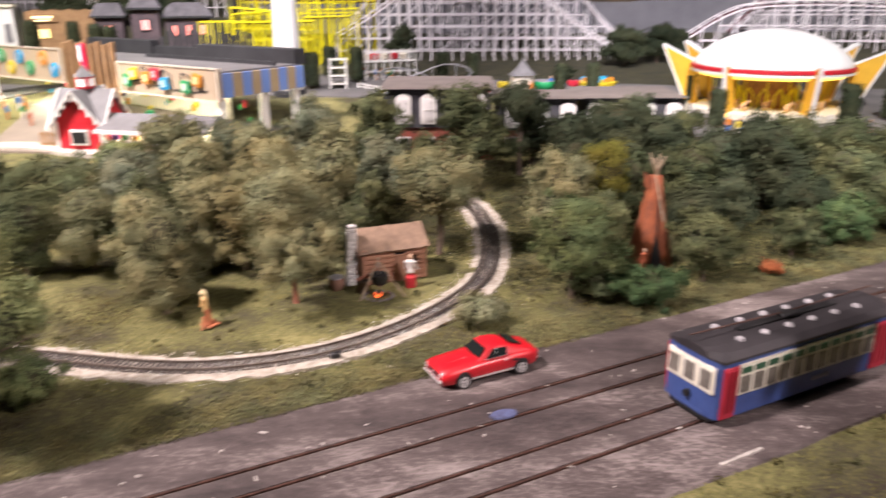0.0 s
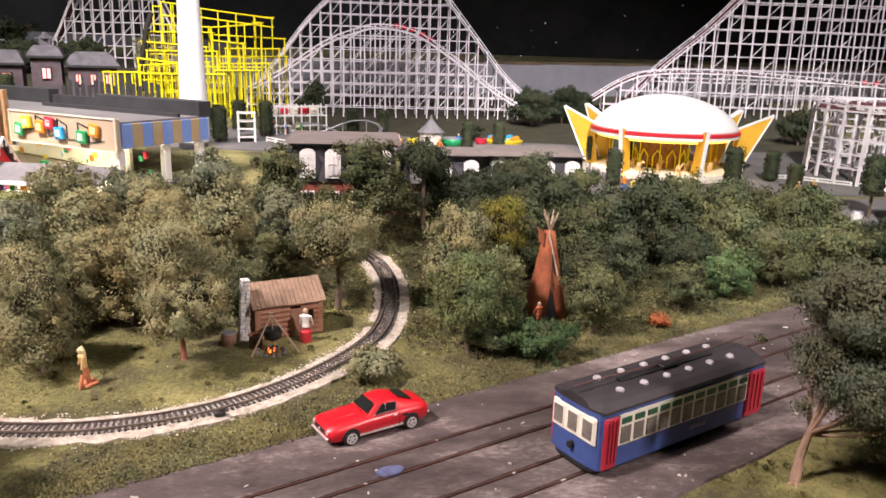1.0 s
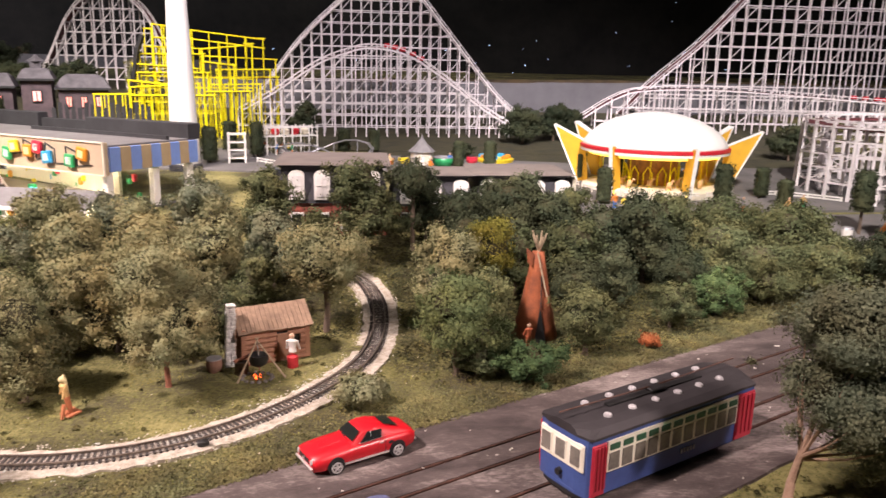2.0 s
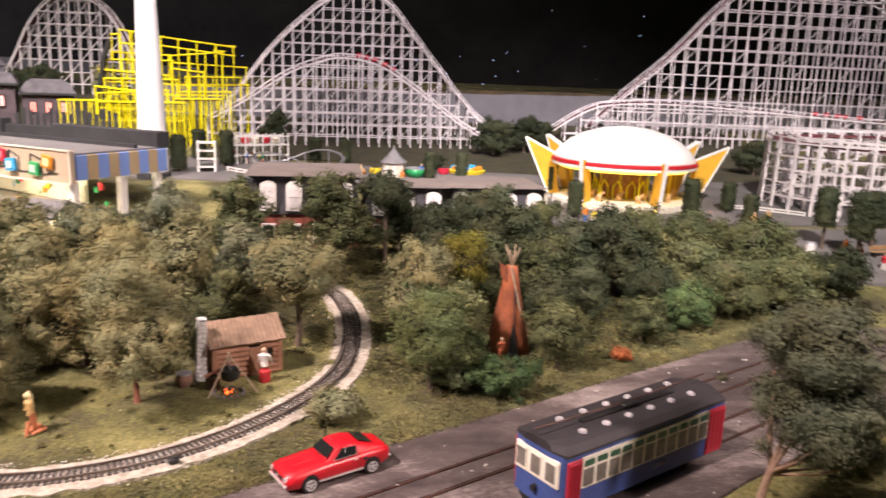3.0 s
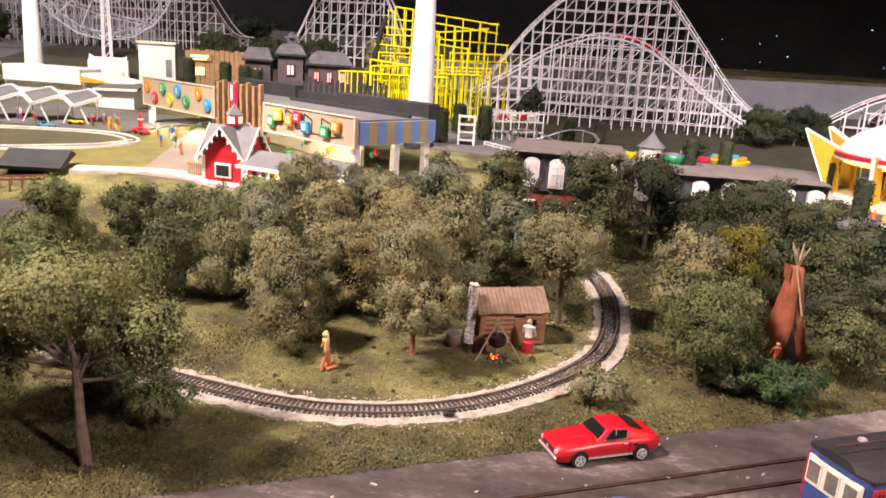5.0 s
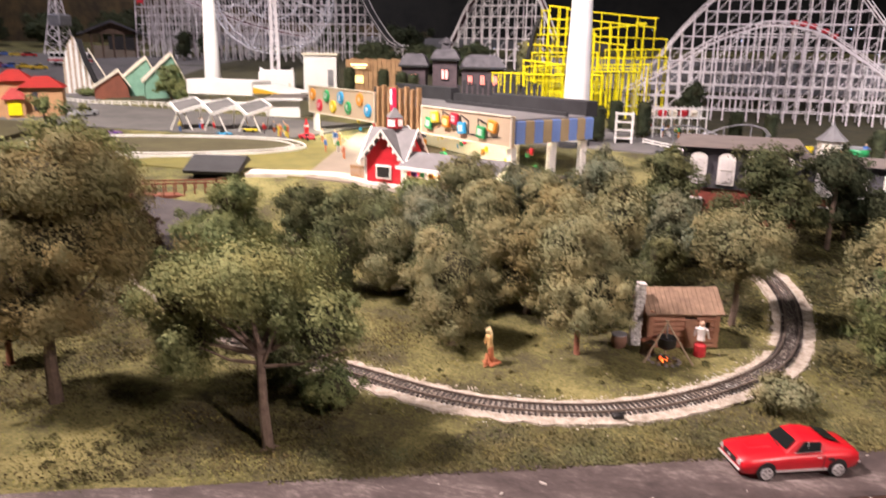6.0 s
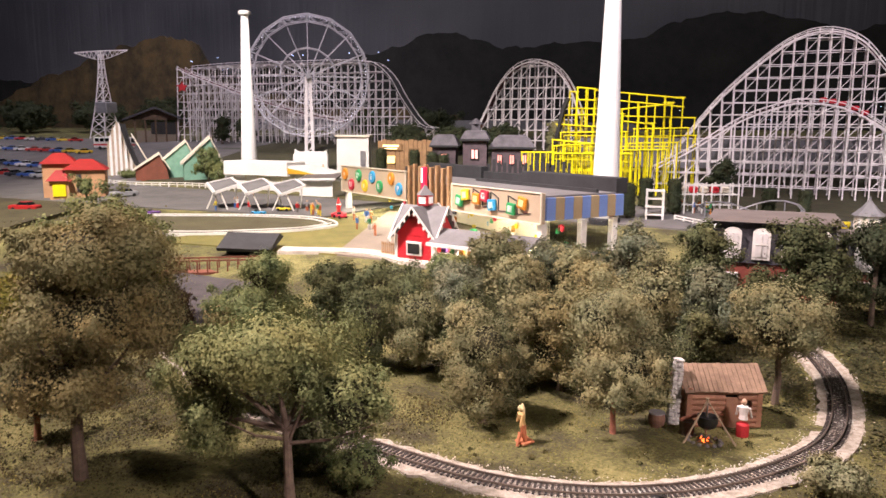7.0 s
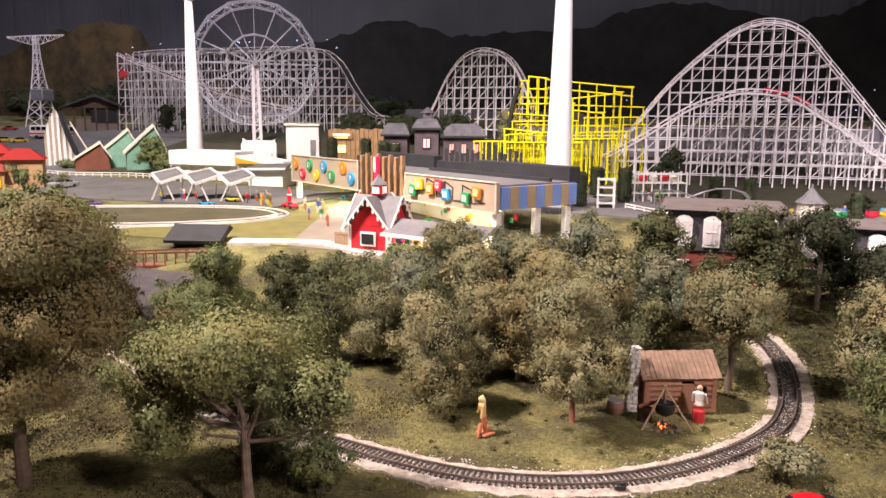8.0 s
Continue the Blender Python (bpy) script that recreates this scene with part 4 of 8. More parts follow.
ridge("backdrop_hills", [(-4.3, 0.48), (-3.3, 0.36), (-3.05, 0.45), (-2.1, 0.50), (-1.7, 0.54), (-1.58, 0.565), (-1.44, 0.62), (-1.33, 0.62), (-1.2, 0.59), (-1.07, 0.55), (-0.78, 0.555), (-0.49, 0.56), (-0.36, 0.62), (-0.25, 0.645), (-0.04, 0.64), (0.06, 0.615), (0.26, 0.56), (0.36, 0.58), (0.7, 0.68), (1.4, 0.8), (2.7, 0.8)], 3.15, HILL, 2.0, "dark painted hills under the night sky")
ridge("backdrop_wood", [(-4.3, 0.30), (-3.55, 0.50), (-3.3, 0.57), (-3.1, 0.625), (-2.9, 0.655), (-2.68, 0.63), (-2.55, 0.50), (-2.3, 0.36), (-1.9, 0.30), (-1.2, 0.26)], 3.05, HILLB, 5.0, "painted brown wooded knoll on the backdrop", 0.03)
ridge("backdrop_lake", [(-2.3, 0.245), (-1.0, 0.235), (-0.5, 0.225), (-0.3, 0.06), (2.7, 0.05)], 3.0, WATERB, 8.0, "painted grey lake strip on the backdrop", 0.004)
ridge("lake_panel", [(-0.42, 0.174), (0.35, 0.177), (0.88, 0.1835), (1.4, 0.182), (2.7, 0.18)], 1.80, WATERB, 8.0, "painted grey lake strip behind the coasters", 0.002)
ridge("shore_strip", [(-0.42, 0.179), (0.35, 0.1825), (0.6, 0.187), (0.88, 0.1885), (1.4, 0.187), (2.7, 0.185)], 1.815, HILLB, 11.0, "painted brown far shore above the lake", 0.003)

# ---- wooden roller coasters -------------------------------------------------
DARKTRACK = paint("dark_red_track", (0.16, 0.035, 0.04), (0.06, 0.02, 0.022), 60, 0.6)


def height_at(profile, s):
    k = [p[0] for p in profile]
    z = [p[1] for p in profile]
    i = max(0, min(len(k) - 2, sum(1 for a in k if a <= s) - 1))
    t = (s - k[i]) / (k[i + 1] - k[i])
    m0 = (z[i + 1] - z[i - 1]) / (k[i + 1] - k[i - 1]) if i > 0 else (z[1] - z[0]) / (k[1] - k[0])
    m1 = (z[i + 2] - z[i]) / (k[i + 2] - k[i]) if i + 2 < len(k) else (z[-1] - z[-2]) / (k[-1] - k[-2])
    d = k[i + 1] - k[i]
    t2, t3 = t * t, t ** 3
    return z[i] * (2 * t3 - 3 * t2 + 1) + m0 * d * (t3 - 2 * t2 + t) + z[i + 1] * (3 * t2 - 2 * t3) + m1 * d * (t3 - t2)


def wood_coaster(label, a, b, profile, bay=0.0205, tier=0.0235, gauge=0.034, post=0.0024, bar=0.0016, mat=None, train=None, batter=0.12, every=2, deck=None, deck_wide=0.62):
    """A trestle from plan point a to b; the profile gives x (or the run) against the track's height."""
    mat = mat or TIMBER
    a, b = Vector(a), Vector(b)
    run = (b - a).length
    d = (b - a) / run
    side = Vector((-d.y, d.x))
    co = thing("roller_coaster", pose(a.x, a.y, ground(a.x, a.y)), label, "roller coaster", "wooden roller coasters")
    inv = co.matrix_world.inverted()
    k0, k1 = profile[0][0], profile[-1][0]
    steps = max(2, round(run / bay))
    tops, feet = [], []
    for i in range(steps + 1):
        p = a.lerp(b, i / steps)
        tops.append(height_at(profile, k0 + (k1 - k0) * i / steps))
        feet.append(ground(p.x, p.y) - 0.004)
    low = min(feet)

    def at(i, off, z):
        p = a.lerp(b, i / steps) + side * off
        return inv @ Vector((p.x, p.y, z))
    h = gauge / 2
    for i in range(steps + 1):
        s = Shape()
        z = tops[i]
        for sg in (-1, 1):
            s.beam(at(i, sg * (h + batter * max(0, z - feet[i]) * 0.35), feet[i]), at(i, sg * h, z + 0.006), post)
        lev = low + tier
        while lev < z - 0.004:
            if lev > feet[i] + 0.01:
                e = h + batter * 0.35 * (z - lev)
                s.beam(at(i, -e, lev), at(i, e, lev), bar)
            lev += tier
        s.beam(at(i, -h * 1.35, z - 0.002), at(i, h * 1.35, z - 0.002), bar * 1.2)
        part("trestle_bent", s, mat, co)
    lev = low + tier
    count = 0
    while lev < max(tops):
        for sg in (-1, 1):
            run_ = []
            for i in range(steps + 2):
                if i <= steps and tops[i] > lev and feet[i] < lev:
                    run_.append(at(i, sg * (h + batter * 0.35 * (tops[i] - lev) + 0.0016), lev))
                    continue
                if len(run_) > 1:
                    part("ledger", Shape().tube(run_, bar * 0.7, 4), mat, co)
                run_ = []
            for i in range(steps):
                if sg == -1 and (i + count) % every == 0 and min(tops[i], tops[i + 1]) > lev and feet[i] < lev:
                    up = min(lev + tier, tops[i + 1])
                    part("brace", Shape().beam(at(i, sg * (h + batter * 0.35 * (tops[i] - lev)), lev), at(i + 1, sg * (h + batter * 0.35 * (tops[i + 1] - up)), up), bar * 0.8), mat, co)
        lev += tier
        count += 1
    fine = steps * 4
    for sg in (-1, 1):
        s = Shape()
        line = []
        for i in range(fine + 1):
            p = a.lerp(b, i / fine) + side * sg * h
            line.append(inv @ Vector((p.x, p.y, height_at(profile, k0 + (k1 - k0) * i / fine))))
        s.tube(line, bar * 1.1, 4)
        part("track_beam", s, mat, co)
        s = Shape()
        s.tube([q + Vector((0, 0, 0.008)) for q in line], bar * 0.65, 4)
        part("handrail", s, mat, co)
    s = Shape()
    line = []
    for i in range(fine + 1):
        p = a.lerp(b, i / fine)
        line.append(inv @ Vector((p.x, p.y, height_at(profile, k0 + (k1 - k0) * i / fine) + 0.002)))
    for q, r in zip(line, line[1:]):
        s.beam(q, r, gauge * deck_wide, 0.0016)
    part("track_deck", s, deck or DARKTRACK, co, "black track deck" if deck else "dark red track deck")
    if train:
        for j in range(5):
            i = int(fine * (train + j * 0.03))
            q = line[min(i, fine)]
            w = Shape()
            w.box(q + Vector((0, 0, 0.006)), (0.012, 0.011, 0.008), math.atan2(d.y, d.x), bevel=0.0015)
            part("coaster_car", w, REDP, co, "red coaster car")
    return co


wood_coaster("white timber roller coaster with a high rounded hill", (-0.20, 1.62), (0.375, 1.62),
             [(-0.20, 0.13), (-0.156, 0.185), (-0.103, 0.252), (-0.042, 0.312), (0.018, 0.359), (0.078, 0.376), (0.139, 0.356), (0.187, 0.302), (0.25, 0.226), (0.318, 0.145), (0.375, 0.10)])
wood_coaster("white timber roller coaster with a lower front hill", (-0.21, 1.5), (0.36, 1.5),
             [(-0.21, 0.115), (-0.144, 0.152), (-0.06, 0.207), (-0.007, 0.229), (0.04, 0.240), (0.112, 0.229), (0.18, 0.19), (0.27, 0.125), (0.36, 0.075)], tier=0.0225, train=0.5)
wood_coaster("white timber roller coaster hill behind the haunted house", (-0.82, 2.15), (-0.48, 2.1),
             [(-0.82, 0.17), (-0.788, 0.226), (-0.748, 0.306), (-0.698, 0.365), (-0.639, 0.384), (-0.581, 0.364), (-0.538, 0.312), (-0.50, 0.22)], bay=0.026, tier=0.030, post=0.003, bar=0.0022)
wood_coaster("long white timber roller coaster with a steep dark drop", (-2.02, 2.32), (-1.02, 2.32),
             [(-2.02, 0.417), (-1.863, 0.424), (-1.624, 0.423), (-1.26, 0.413), (-1.19, 0.368), (-1.135, 0.284), (-1.07, 0.205), (-1.02, 0.19)], bay=0.027, tier=0.03, gauge=0.05, post=0.0030, bar=0.0021, deck=BLACK, deck_wide=1.15)
wood_coaster("white timber coaster ramp running down beside the wheel", (-2.02, 2.236), (-1.30, 2.2),
             [(-2.02, 0.410), (-1.98, 0.392), (-1.828, 0.343), (-1.642, 0.287), (-1.484, 0.246), (-1.30, 0.215)], bay=0.030, tier=0.03, gauge=0.04, post=0.0030, bar=0.0021)
wood_coaster("low white timber coaster turn behind the carousel", (0.50, 1.62), (1.35, 1.52),
             [(0.50, 0.10), (0.564, 0.142), (0.62, 0.164), (0.764, 0.171), (0.919, 0.165), (1.142, 0.151), (1.35, 0.14)], bay=0.034, tier=0.03, post=0.0028, bar=0.0018, train=0.7, every=5)
wood_coaster("tall white timber lift hill at the lake", (0.63, 1.72), (1.58, 1.68),
             [(0.63, 0.11), (0.70, 0.180), (0.796, 0.262), (0.845, 0.310), (0.915, 0.385), (1.0, 0.455), (1.1, 0.48), (1.25, 0.45), (1.58, 0.3)], bay=0.030, tier=0.030, gauge=0.05, post=0.0028, bar=0.0019, every=4)

star = Shape()
star.prism([(math.sin(math.pi * i / 5) * (0.021 if i % 2 == 0 else 0.010), 0, math.cos(math.pi * i / 5) * (0.021 if i % 2 == 0 else 0.010)) for i in range(10)], (0, -0.003, 0), (0, 0.003, 0))
whole("star_sign", star, REDP, "red star sign fixed to the white timber coaster", "sign", at=pose(-1.984, 2.196, 0.341, 0, 0, 40))

# white spiral tower
HX, HY = 0.757, 0.968
hel = thing("spiral_coaster", pose(HX, HY, ground(0, HY)), "white timber spiral coaster turn with a dark red deck", "roller coaster")
RO, RI, TURN = 0.114, 0.086, 22
for i in range(TURN):
    a = 2 * math.pi * i / TURN
    for r0, r1 in ((RO * 1.03, RO), (RI, RI)):
        part("post", Shape().beam((math.cos(a) * r0, math.sin(a) * r0, -0.006), (math.cos(a) * r1, math.sin(a) * r1, 0.106 - 0.014 * i / TURN), 0.0036), TIMBER, hel)
    for k in range(1, 6):
        z = 0.0185 * k
        part("strut", Shape().beam((math.cos(a) * RO, math.sin(a) * RO, z), (math.cos(a) * RI, math.sin(a) * RI, z), 0.0013), TIMBER, hel)
for k in range(1, 6):
    z = 0.0185 * k
    part("ledger", Shape().tube([(math.cos(2 * math.pi * j / TURN) * RO * 1.01, math.sin(2 * math.pi * j / TURN) * RO * 1.01, z) for j in range(TURN + 1)], 0.0016, 4), TIMBER, hel)
    part("inner_ledger", Shape().tube([(math.cos(2 * math.pi * j / TURN) * RI, math.sin(2 * math.pi * j / TURN) * RI, z) for j in range(TURN + 1)], 0.0009, 4), TIMBER, hel)
    for j in range(k % 3, TURN, 3):
        a0, a1 = 2 * math.pi * j / TURN, 2 * math.pi * (j + 1) / TURN
        part("brace", Shape().beam((math.cos(a0) * RO * 1.01, math.sin(a0) * RO * 1.01, z - 0.0185), (math.cos(a1) * RO * 1.01, math.sin(a1) * RO * 1.01, z), 0.0015), TIMBER, hel)
deck = [(2 * math.pi * j / 66, 0.101 - 0.014 * j / 66) for j in range(67)]
part("track_deck", Shape().strip([(math.cos(q) * RO, math.sin(q) * RO, z) for q, z in deck], [(math.cos(q) * RI, math.sin(q) * RI, z) for q, z in deck], lambda p: p[2] - 0.003), DARKTRACK, hel, "dark red track deck")
for r in (RO * 1.01, RI):
    part("handrail", Shape().tube([(math.cos(q) * r, math.sin(q) * r, z + 0.006) for q, z in deck], 0.0011, 4), TIMBER, hel)

# ---- yellow steel coaster ---------------------------------------------------
yel = thing("steel_coaster", pose(-0.30, 1.42, ground(0, 1.42)), "bright yellow tubular steel wild-mouse coaster", "roller coaster")
random.seed(8)


def steel_run(x0, z0_, x1, z1_, y, wide=0.012, bay=0.021, heavy=0.0026, foot=-0.004, deck=False):
    """A pair of rails from x0 to x1 with ties, a guard rail and posts down to the foot."""
    m_ = max(1, round((x1 - x0) / bay))
    for dy in (-wide / 2, wide / 2):
        part("track_rail", Shape().beam((x0 - 0.002, y + dy, z0_), (x1 + 0.002, y + dy, z1_), 0.0026, n=6), YELLOWP, yel)
        for i in range(0 if dy < 0 else 1, m_ + 1, 1 if dy < 0 else 3):
            x, z = x0 + (x1 - x0) * i / m_, z0_ + (z1_ - z0_) * i / m_
            part("post", Shape().beam((x, y + dy, foot), (x, y + dy, z), heavy, n=6), YELLOWP, yel)
    for i in range(m_ + 1):
        x, z = x0 + (x1 - x0) * i / m_, z0_ + (z1_ - z0_) * i / m_
        part("cross_tie", Shape().beam((x, y - wide / 2, z), (x, y + wide / 2, z), 0.0018, n=6), YELLOWP, yel)
    if deck:
        part("walkway", Shape().beam((x0, y, z0_ - 0.0025), (x1, y, z1_ - 0.0025), wide * 0.7, 0.0012), DARKTRACK, yel, "dark walkway boards")


steel_run(-0.149, 0.079, -0.088, 0.080, 0.0, 0.016, 0.0115)
steel_run(-0.086, 0.078, 0.060, 0.080, 0.0, 0.014, 0.018, deck=True)
steel_run(-0.097, 0.104, -0.005, 0.095, 0.03, 0.012, 0.023, deck=True)
steel_run(-0.086, 0.118, 0.040, 0.120, 0.05, 0.012, 0.0315, deck=True)
steel_run(-0.085, 0.152, 0.030, 0.154, 0.07, 0.014, 0.023, deck=True)
steel_run(-0.060, 0.206, -0.026, 0.202, 0.072, 0.016, 0.0165, 0.0024)
steel_run(-0.060, 0.182, -0.026, 0.181, 0.072, 0.016, 0.034, 0.0016, 0.15)
steel_run(-0.077, 0.198, -0.064, 0.198, 0.078, 0.01, 0.013, 0.002, 0.15)
steel_run(-0.033, 0.202, 0.136, 0.184, 0.108, 0.014, 0.034, 0.0026)
steel_run(-0.033, 0.186, 0.136, 0.168, 0.108, 0.014, 0.085, 0.0022, 0.15)
steel_run(0.023, 0.151, 0.159, 0.147, 0.108, 0.014, 0.045, 0.0024)
steel_run(0.028, 0.163, 0.120, 0.173, 0.07, 0.012, 0.031, 0.0028)
steel_run(0.036, 0.140, 0.092, 0.134, 0.03, 0.012, 0.028, 0.0034, deck=True)
steel_run(-0.095, 0.134, 0.020, 0.127, 0.055, 0.012, 0.023, 0.002, deck=True)
steel_run(-0.080, 0.166, 0.020, 0.164, 0.085, 0.012, 0.025, 0.002, 0.12)
steel_run(-0.090, 0.092, 0.030, 0.101, 0.015, 0.012, 0.017, 0.002)
steel_run(0.040, 0.086, 0.120, 0.088, 0.02, 0.012, 0.016, 0.0022, deck=True)
steel_run(0.046, 0.098, 0.135, 0.101, 0.05, 0.012, 0.022, 0.002)
steel_run(0.050, 0.126, 0.150, 0.128, 0.085, 0.012, 0.025, 0.002, deck=True)
steel_run(0.042, 0.111, 0.163, 0.114, 0.10, 0.014, 0.040, 0.0026, deck=True)
for x, z, y in ((0.136, 0.186, 0.108), (0.120, 0.175, 0.07), (0.092, 0.136, 0.03)):
    part("turn_platform", Shape().box((x - 0.006, y, z), (0.020, 0.016, 0.0022), bevel=0.0005), YELLOWP, yel, "yellow turn platform")
for k in range(1, 6):
    for y in (0.0, 0.05, 0.108):
        z = 0.0225 * k
        x0, x1 = (-0.085, 0.06) if z < 0.08 else (-0.08, 0.12)
        if y == 0.0 and z > 0.07:
            continue
        part("girt", Shape().beam((x0, y - 0.004, z), (x1, y - 0.004, z + 0.003 * (-1) ** k), 0.0017, n=5), YELLOWP, yel)
s = Shape()
s.tube([(-0.075, 0.05, 0.185), (-0.085, 0.05, 0.16), (-0.095, 0.05, 0.11), (-0.105, 0.05, 0.06), (-0.12, 0.05, 0.04)], 0.005, 6)
part("lift_hill", s, BLACKP, yel, "black chain lift")

# ---- white towers -----------------------------------------------------------
GLOWWHITE = paint("bright_white_enamel", (0.88, 0.87, 0.85), (0.80, 0.79, 0.77), 20, 0.4)


def pylon(label, x, y, z0, z1, r0, r1, cap):
    t = thing("observation_tower", pose(x, y, z0), label, "tower", "white towers")
    part("shaft", Shape().lathe((0, 0, 0), [(r0, -0.003), (r0 * 0.99, 0.02), (r1, z1 - z0)], 24), GLOWWHITE, t, smooth=True)
    part("base_ring", Shape().lathe((0, 0, 0), [(r0 * 1.12, -0.004), (r0 * 1.12, 0.006), (r0 * 1.02, 0.008)], 24), BLACK, t)
    if cap:
        part("cap", Shape().lathe((0, 0, z1 - z0), [(r1, -0.004), (r1 * 1.7, 0.0), (r1 * 1.8, 0.006), (r1 * 1.2, 0.008)], 20), GLOWWHITE, t)


pylon("slender white tapered tower with a round cap", -1.126, 1.45, 0.07, 0.447, 0.0195, 0.0080, True)
pylon("tall white tapered tower behind the shop", -0.231, 1.12, 0.053, 0.62, 0.0208, 0.0042, True)

# ---- the ferris wheel -------------------------------------------------------
WHEELM = paint("pale_grey_wheel_steel", (0.54, 0.53, 0.58), (0.40, 0.39, 0.44), 40, 0.5)
RX, RY, RZ, RR = -1.25, 1.9, 0.343, 0.176
fw = thing("ferris_wheel", pose(RX, RY, ground(0, RY), 0, 0, 32), "large grey steel ferris wheel with spokes", "ferris wheel")
hz = RZ - ground(0, RY)
for rad, off, thick in ((RR, 0.014, 0.0019), (RR, -0.014, 0.0019), (RR * 0.89, 0.014, 0.0015), (RR * 0.89, -0.014, 0.0015), (RR * 0.46, 0.012, 0.0020), (RR * 0.46, -0.012, 0.0020)):
    s = Shape()
    ring = [(rad * math.cos(2 * math.pi * i / 16), off, hz + rad * math.sin(2 * math.pi * i / 16)) for i in range(17)]
    s.tube(ring, thick, 5)
    part("rim", s, WHEELM, fw)
for i in range(16):
    a = 2 * math.pi * i / 16
    s = Shape()
    for off in (0.016, -0.016):
        s.beam((0.012 * math.cos(a), off, hz + 0.012 * math.sin(a)), (RR * math.cos(a), off, hz + RR * math.sin(a)), 0.0018)
    for rad in (RR, RR * 0.88, RR * 0.46):
        s.beam((rad * math.cos(a), 0.016, hz + rad * math.sin(a)), (rad * math.cos(a), -0.016, hz + rad * math.sin(a)), 0.002)
    a2 = a + math.pi / 16
    for off in (0.014, -0.014):
        for b1, b2 in ((a, a2), (a2 + math.pi / 16, a2)):
            s.beam((RR * math.cos(b1), off, hz + RR * math.sin(b1)), (RR * 0.875 * math.cos(b2), off, hz + RR * 0.875 * math.sin(b2)), 0.0013)
    part("spoke", s, WHEELM, fw)
    s = Shape()
    gx_, gz_ = RR * math.cos(a), hz + RR * math.sin(a) - 0.01
    s.lathe((gx_, 0, gz_), [(0.003, -0.007), (0.008, -0.006), (0.0085, 0.0), (0.004, 0.001), (0.003, 0.006)], 10)
    part("gondola", s, STEEL, fw)
for off in (0.024, -0.024):
    s = Shape()
    s.beam((-0.010, off * 0.7, -0.004), (-0.0055, off * 0.7, hz), 0.0085)
    s.beam((0.010, off * 0.7, -0.004), (0.0055, off * 0.7, hz), 0.0085)
    for q in range(9):
        s.beam((-0.011 + 0.0006 * q, off * 0.7, hz * q / 9), (0.011 - 0.0006 * q, off * 0.7, hz * (q + 1) / 9), 0.003)
    part("support", s, TIMBER, fw, "pale lattice support leg")
s = Shape()
for i in range(128):
    a = 2 * math.pi * i / 128
    s.lathe((RR * 0.945 * math.cos(a), -0.015, hz + RR * 0.945 * math.sin(a)), [(0.0003, -0.0009), (0.0009, 0), (0.0003, 0.0009)], 5)
tagged(part("rim_bulbs", s, lit("wheel_bulbs", (0.8, 0.82, 1.0), 2.0), fw, "small pale rim bulbs"), kind="stuff")
part("hub", Shape().cone((0, -0.03, hz), (0, 0.03, hz), 0.008, 0.008, 16), STEEL, fw)

# ---- sky-ride pylon ---------------------------------------------------------
st = thing("skyride_pylon", pose(-2.485, 2.3, ground(0, 2.3)), "pale steel lattice skyride pylon with a cross arm", "pylon")
hh = 0.345
foot, head = 0.042, 0.0065


def girth(z):
    """Half the pylon's width, drawn in towards the head."""
    u = z / hh
    return head + (foot - head) * (1 - u) ** 1.7


for sx, sy in ((1, 1), (1, -1), (-1, 1), (-1, -1)):
    part("leg", Shape().tube([(sx * girth(hh * q / 9), sy * girth(hh * q / 9), hh * q / 9 - (0.004 if q == 0 else 0)) for q in range(10)], 0.0023, 6), TIMBER, st)
for k in range(9):
    z0_, z1_ = hh * k / 9, hh * (k + 1) / 9
    e0, e1 = girth(z0_), girth(z1_)
    s = Shape()
    for (ax, ay), (bx, by) in (((1, 1), (1, -1)), ((1, -1), (-1, -1)), ((-1, -1), (-1, 1)), ((-1, 1), (1, 1))):
        s.beam((ax * e0, ay * e0, z0_), (bx * e1, by * e1, z1_), 0.0019)
        s.beam((bx * e0, by * e0, z0_), (ax * e1, ay * e1, z1_), 0.0019)
        s.beam((ax * e1, ay * e1, z1_), (bx * e1, by * e1, z1_), 0.0019)
    part("lattice_panel", s, TIMBER, st)
s = Shape()
for sg in (-1, 1):
    s.beam((sg * 0.142, 0, hh + 0.002), (0, 0, hh + 0.004), 0.0042)
    s.beam((sg * 0.142, 0, hh + 0.000), (sg * 0.030, 0, hh - 0.028), 0.0026)
    s.beam((sg * 0.030, 0, hh - 0.028), (0, 0, hh - 0.030), 0.0026)
    for q in range(1, 6):
        s.beam((sg * 0.025 * q, 0, hh + 0.003), (sg * 0.025 * (q - 0.5), 0, hh - 0.028 + 0.0065 * max(0, q - 1.6)), 0.0016)
        s.beam((sg * 0.025 * q, 0, hh + 0.003), (sg * 0.025 * (q + 0.4), 0, hh - 0.028 + 0.0062 * max(0, q - 0.7)), 0.0016)
part("cross_arm", s, TIMBER, st)
part("platform", Shape().box((0.012, 0, 0.125), (0.062, 0.06, 0.045), bevel=0.004), STEEL, st, "grey cabin platform")

# ---- the shop with the two sign boards --------------------------------------
U = Vector((-0.83, 0.56)).normalized()      # along the front, away from the corner
CORNER = Vector((-0.247, 0.835))
ZF, ZT = 0.0815, 0.1170                       # the fascia's lower and upper edge
shop_turn = math.degrees(math.atan2(-U.y, -U.x))
gz0 = ground(0, 0.83)
shop = thing("shop", pose(CORNER.x, CORNER.y, gz0, 0, 0, shop_turn), "long low tan souvenir shop with sign boards and flat roof", "shop")
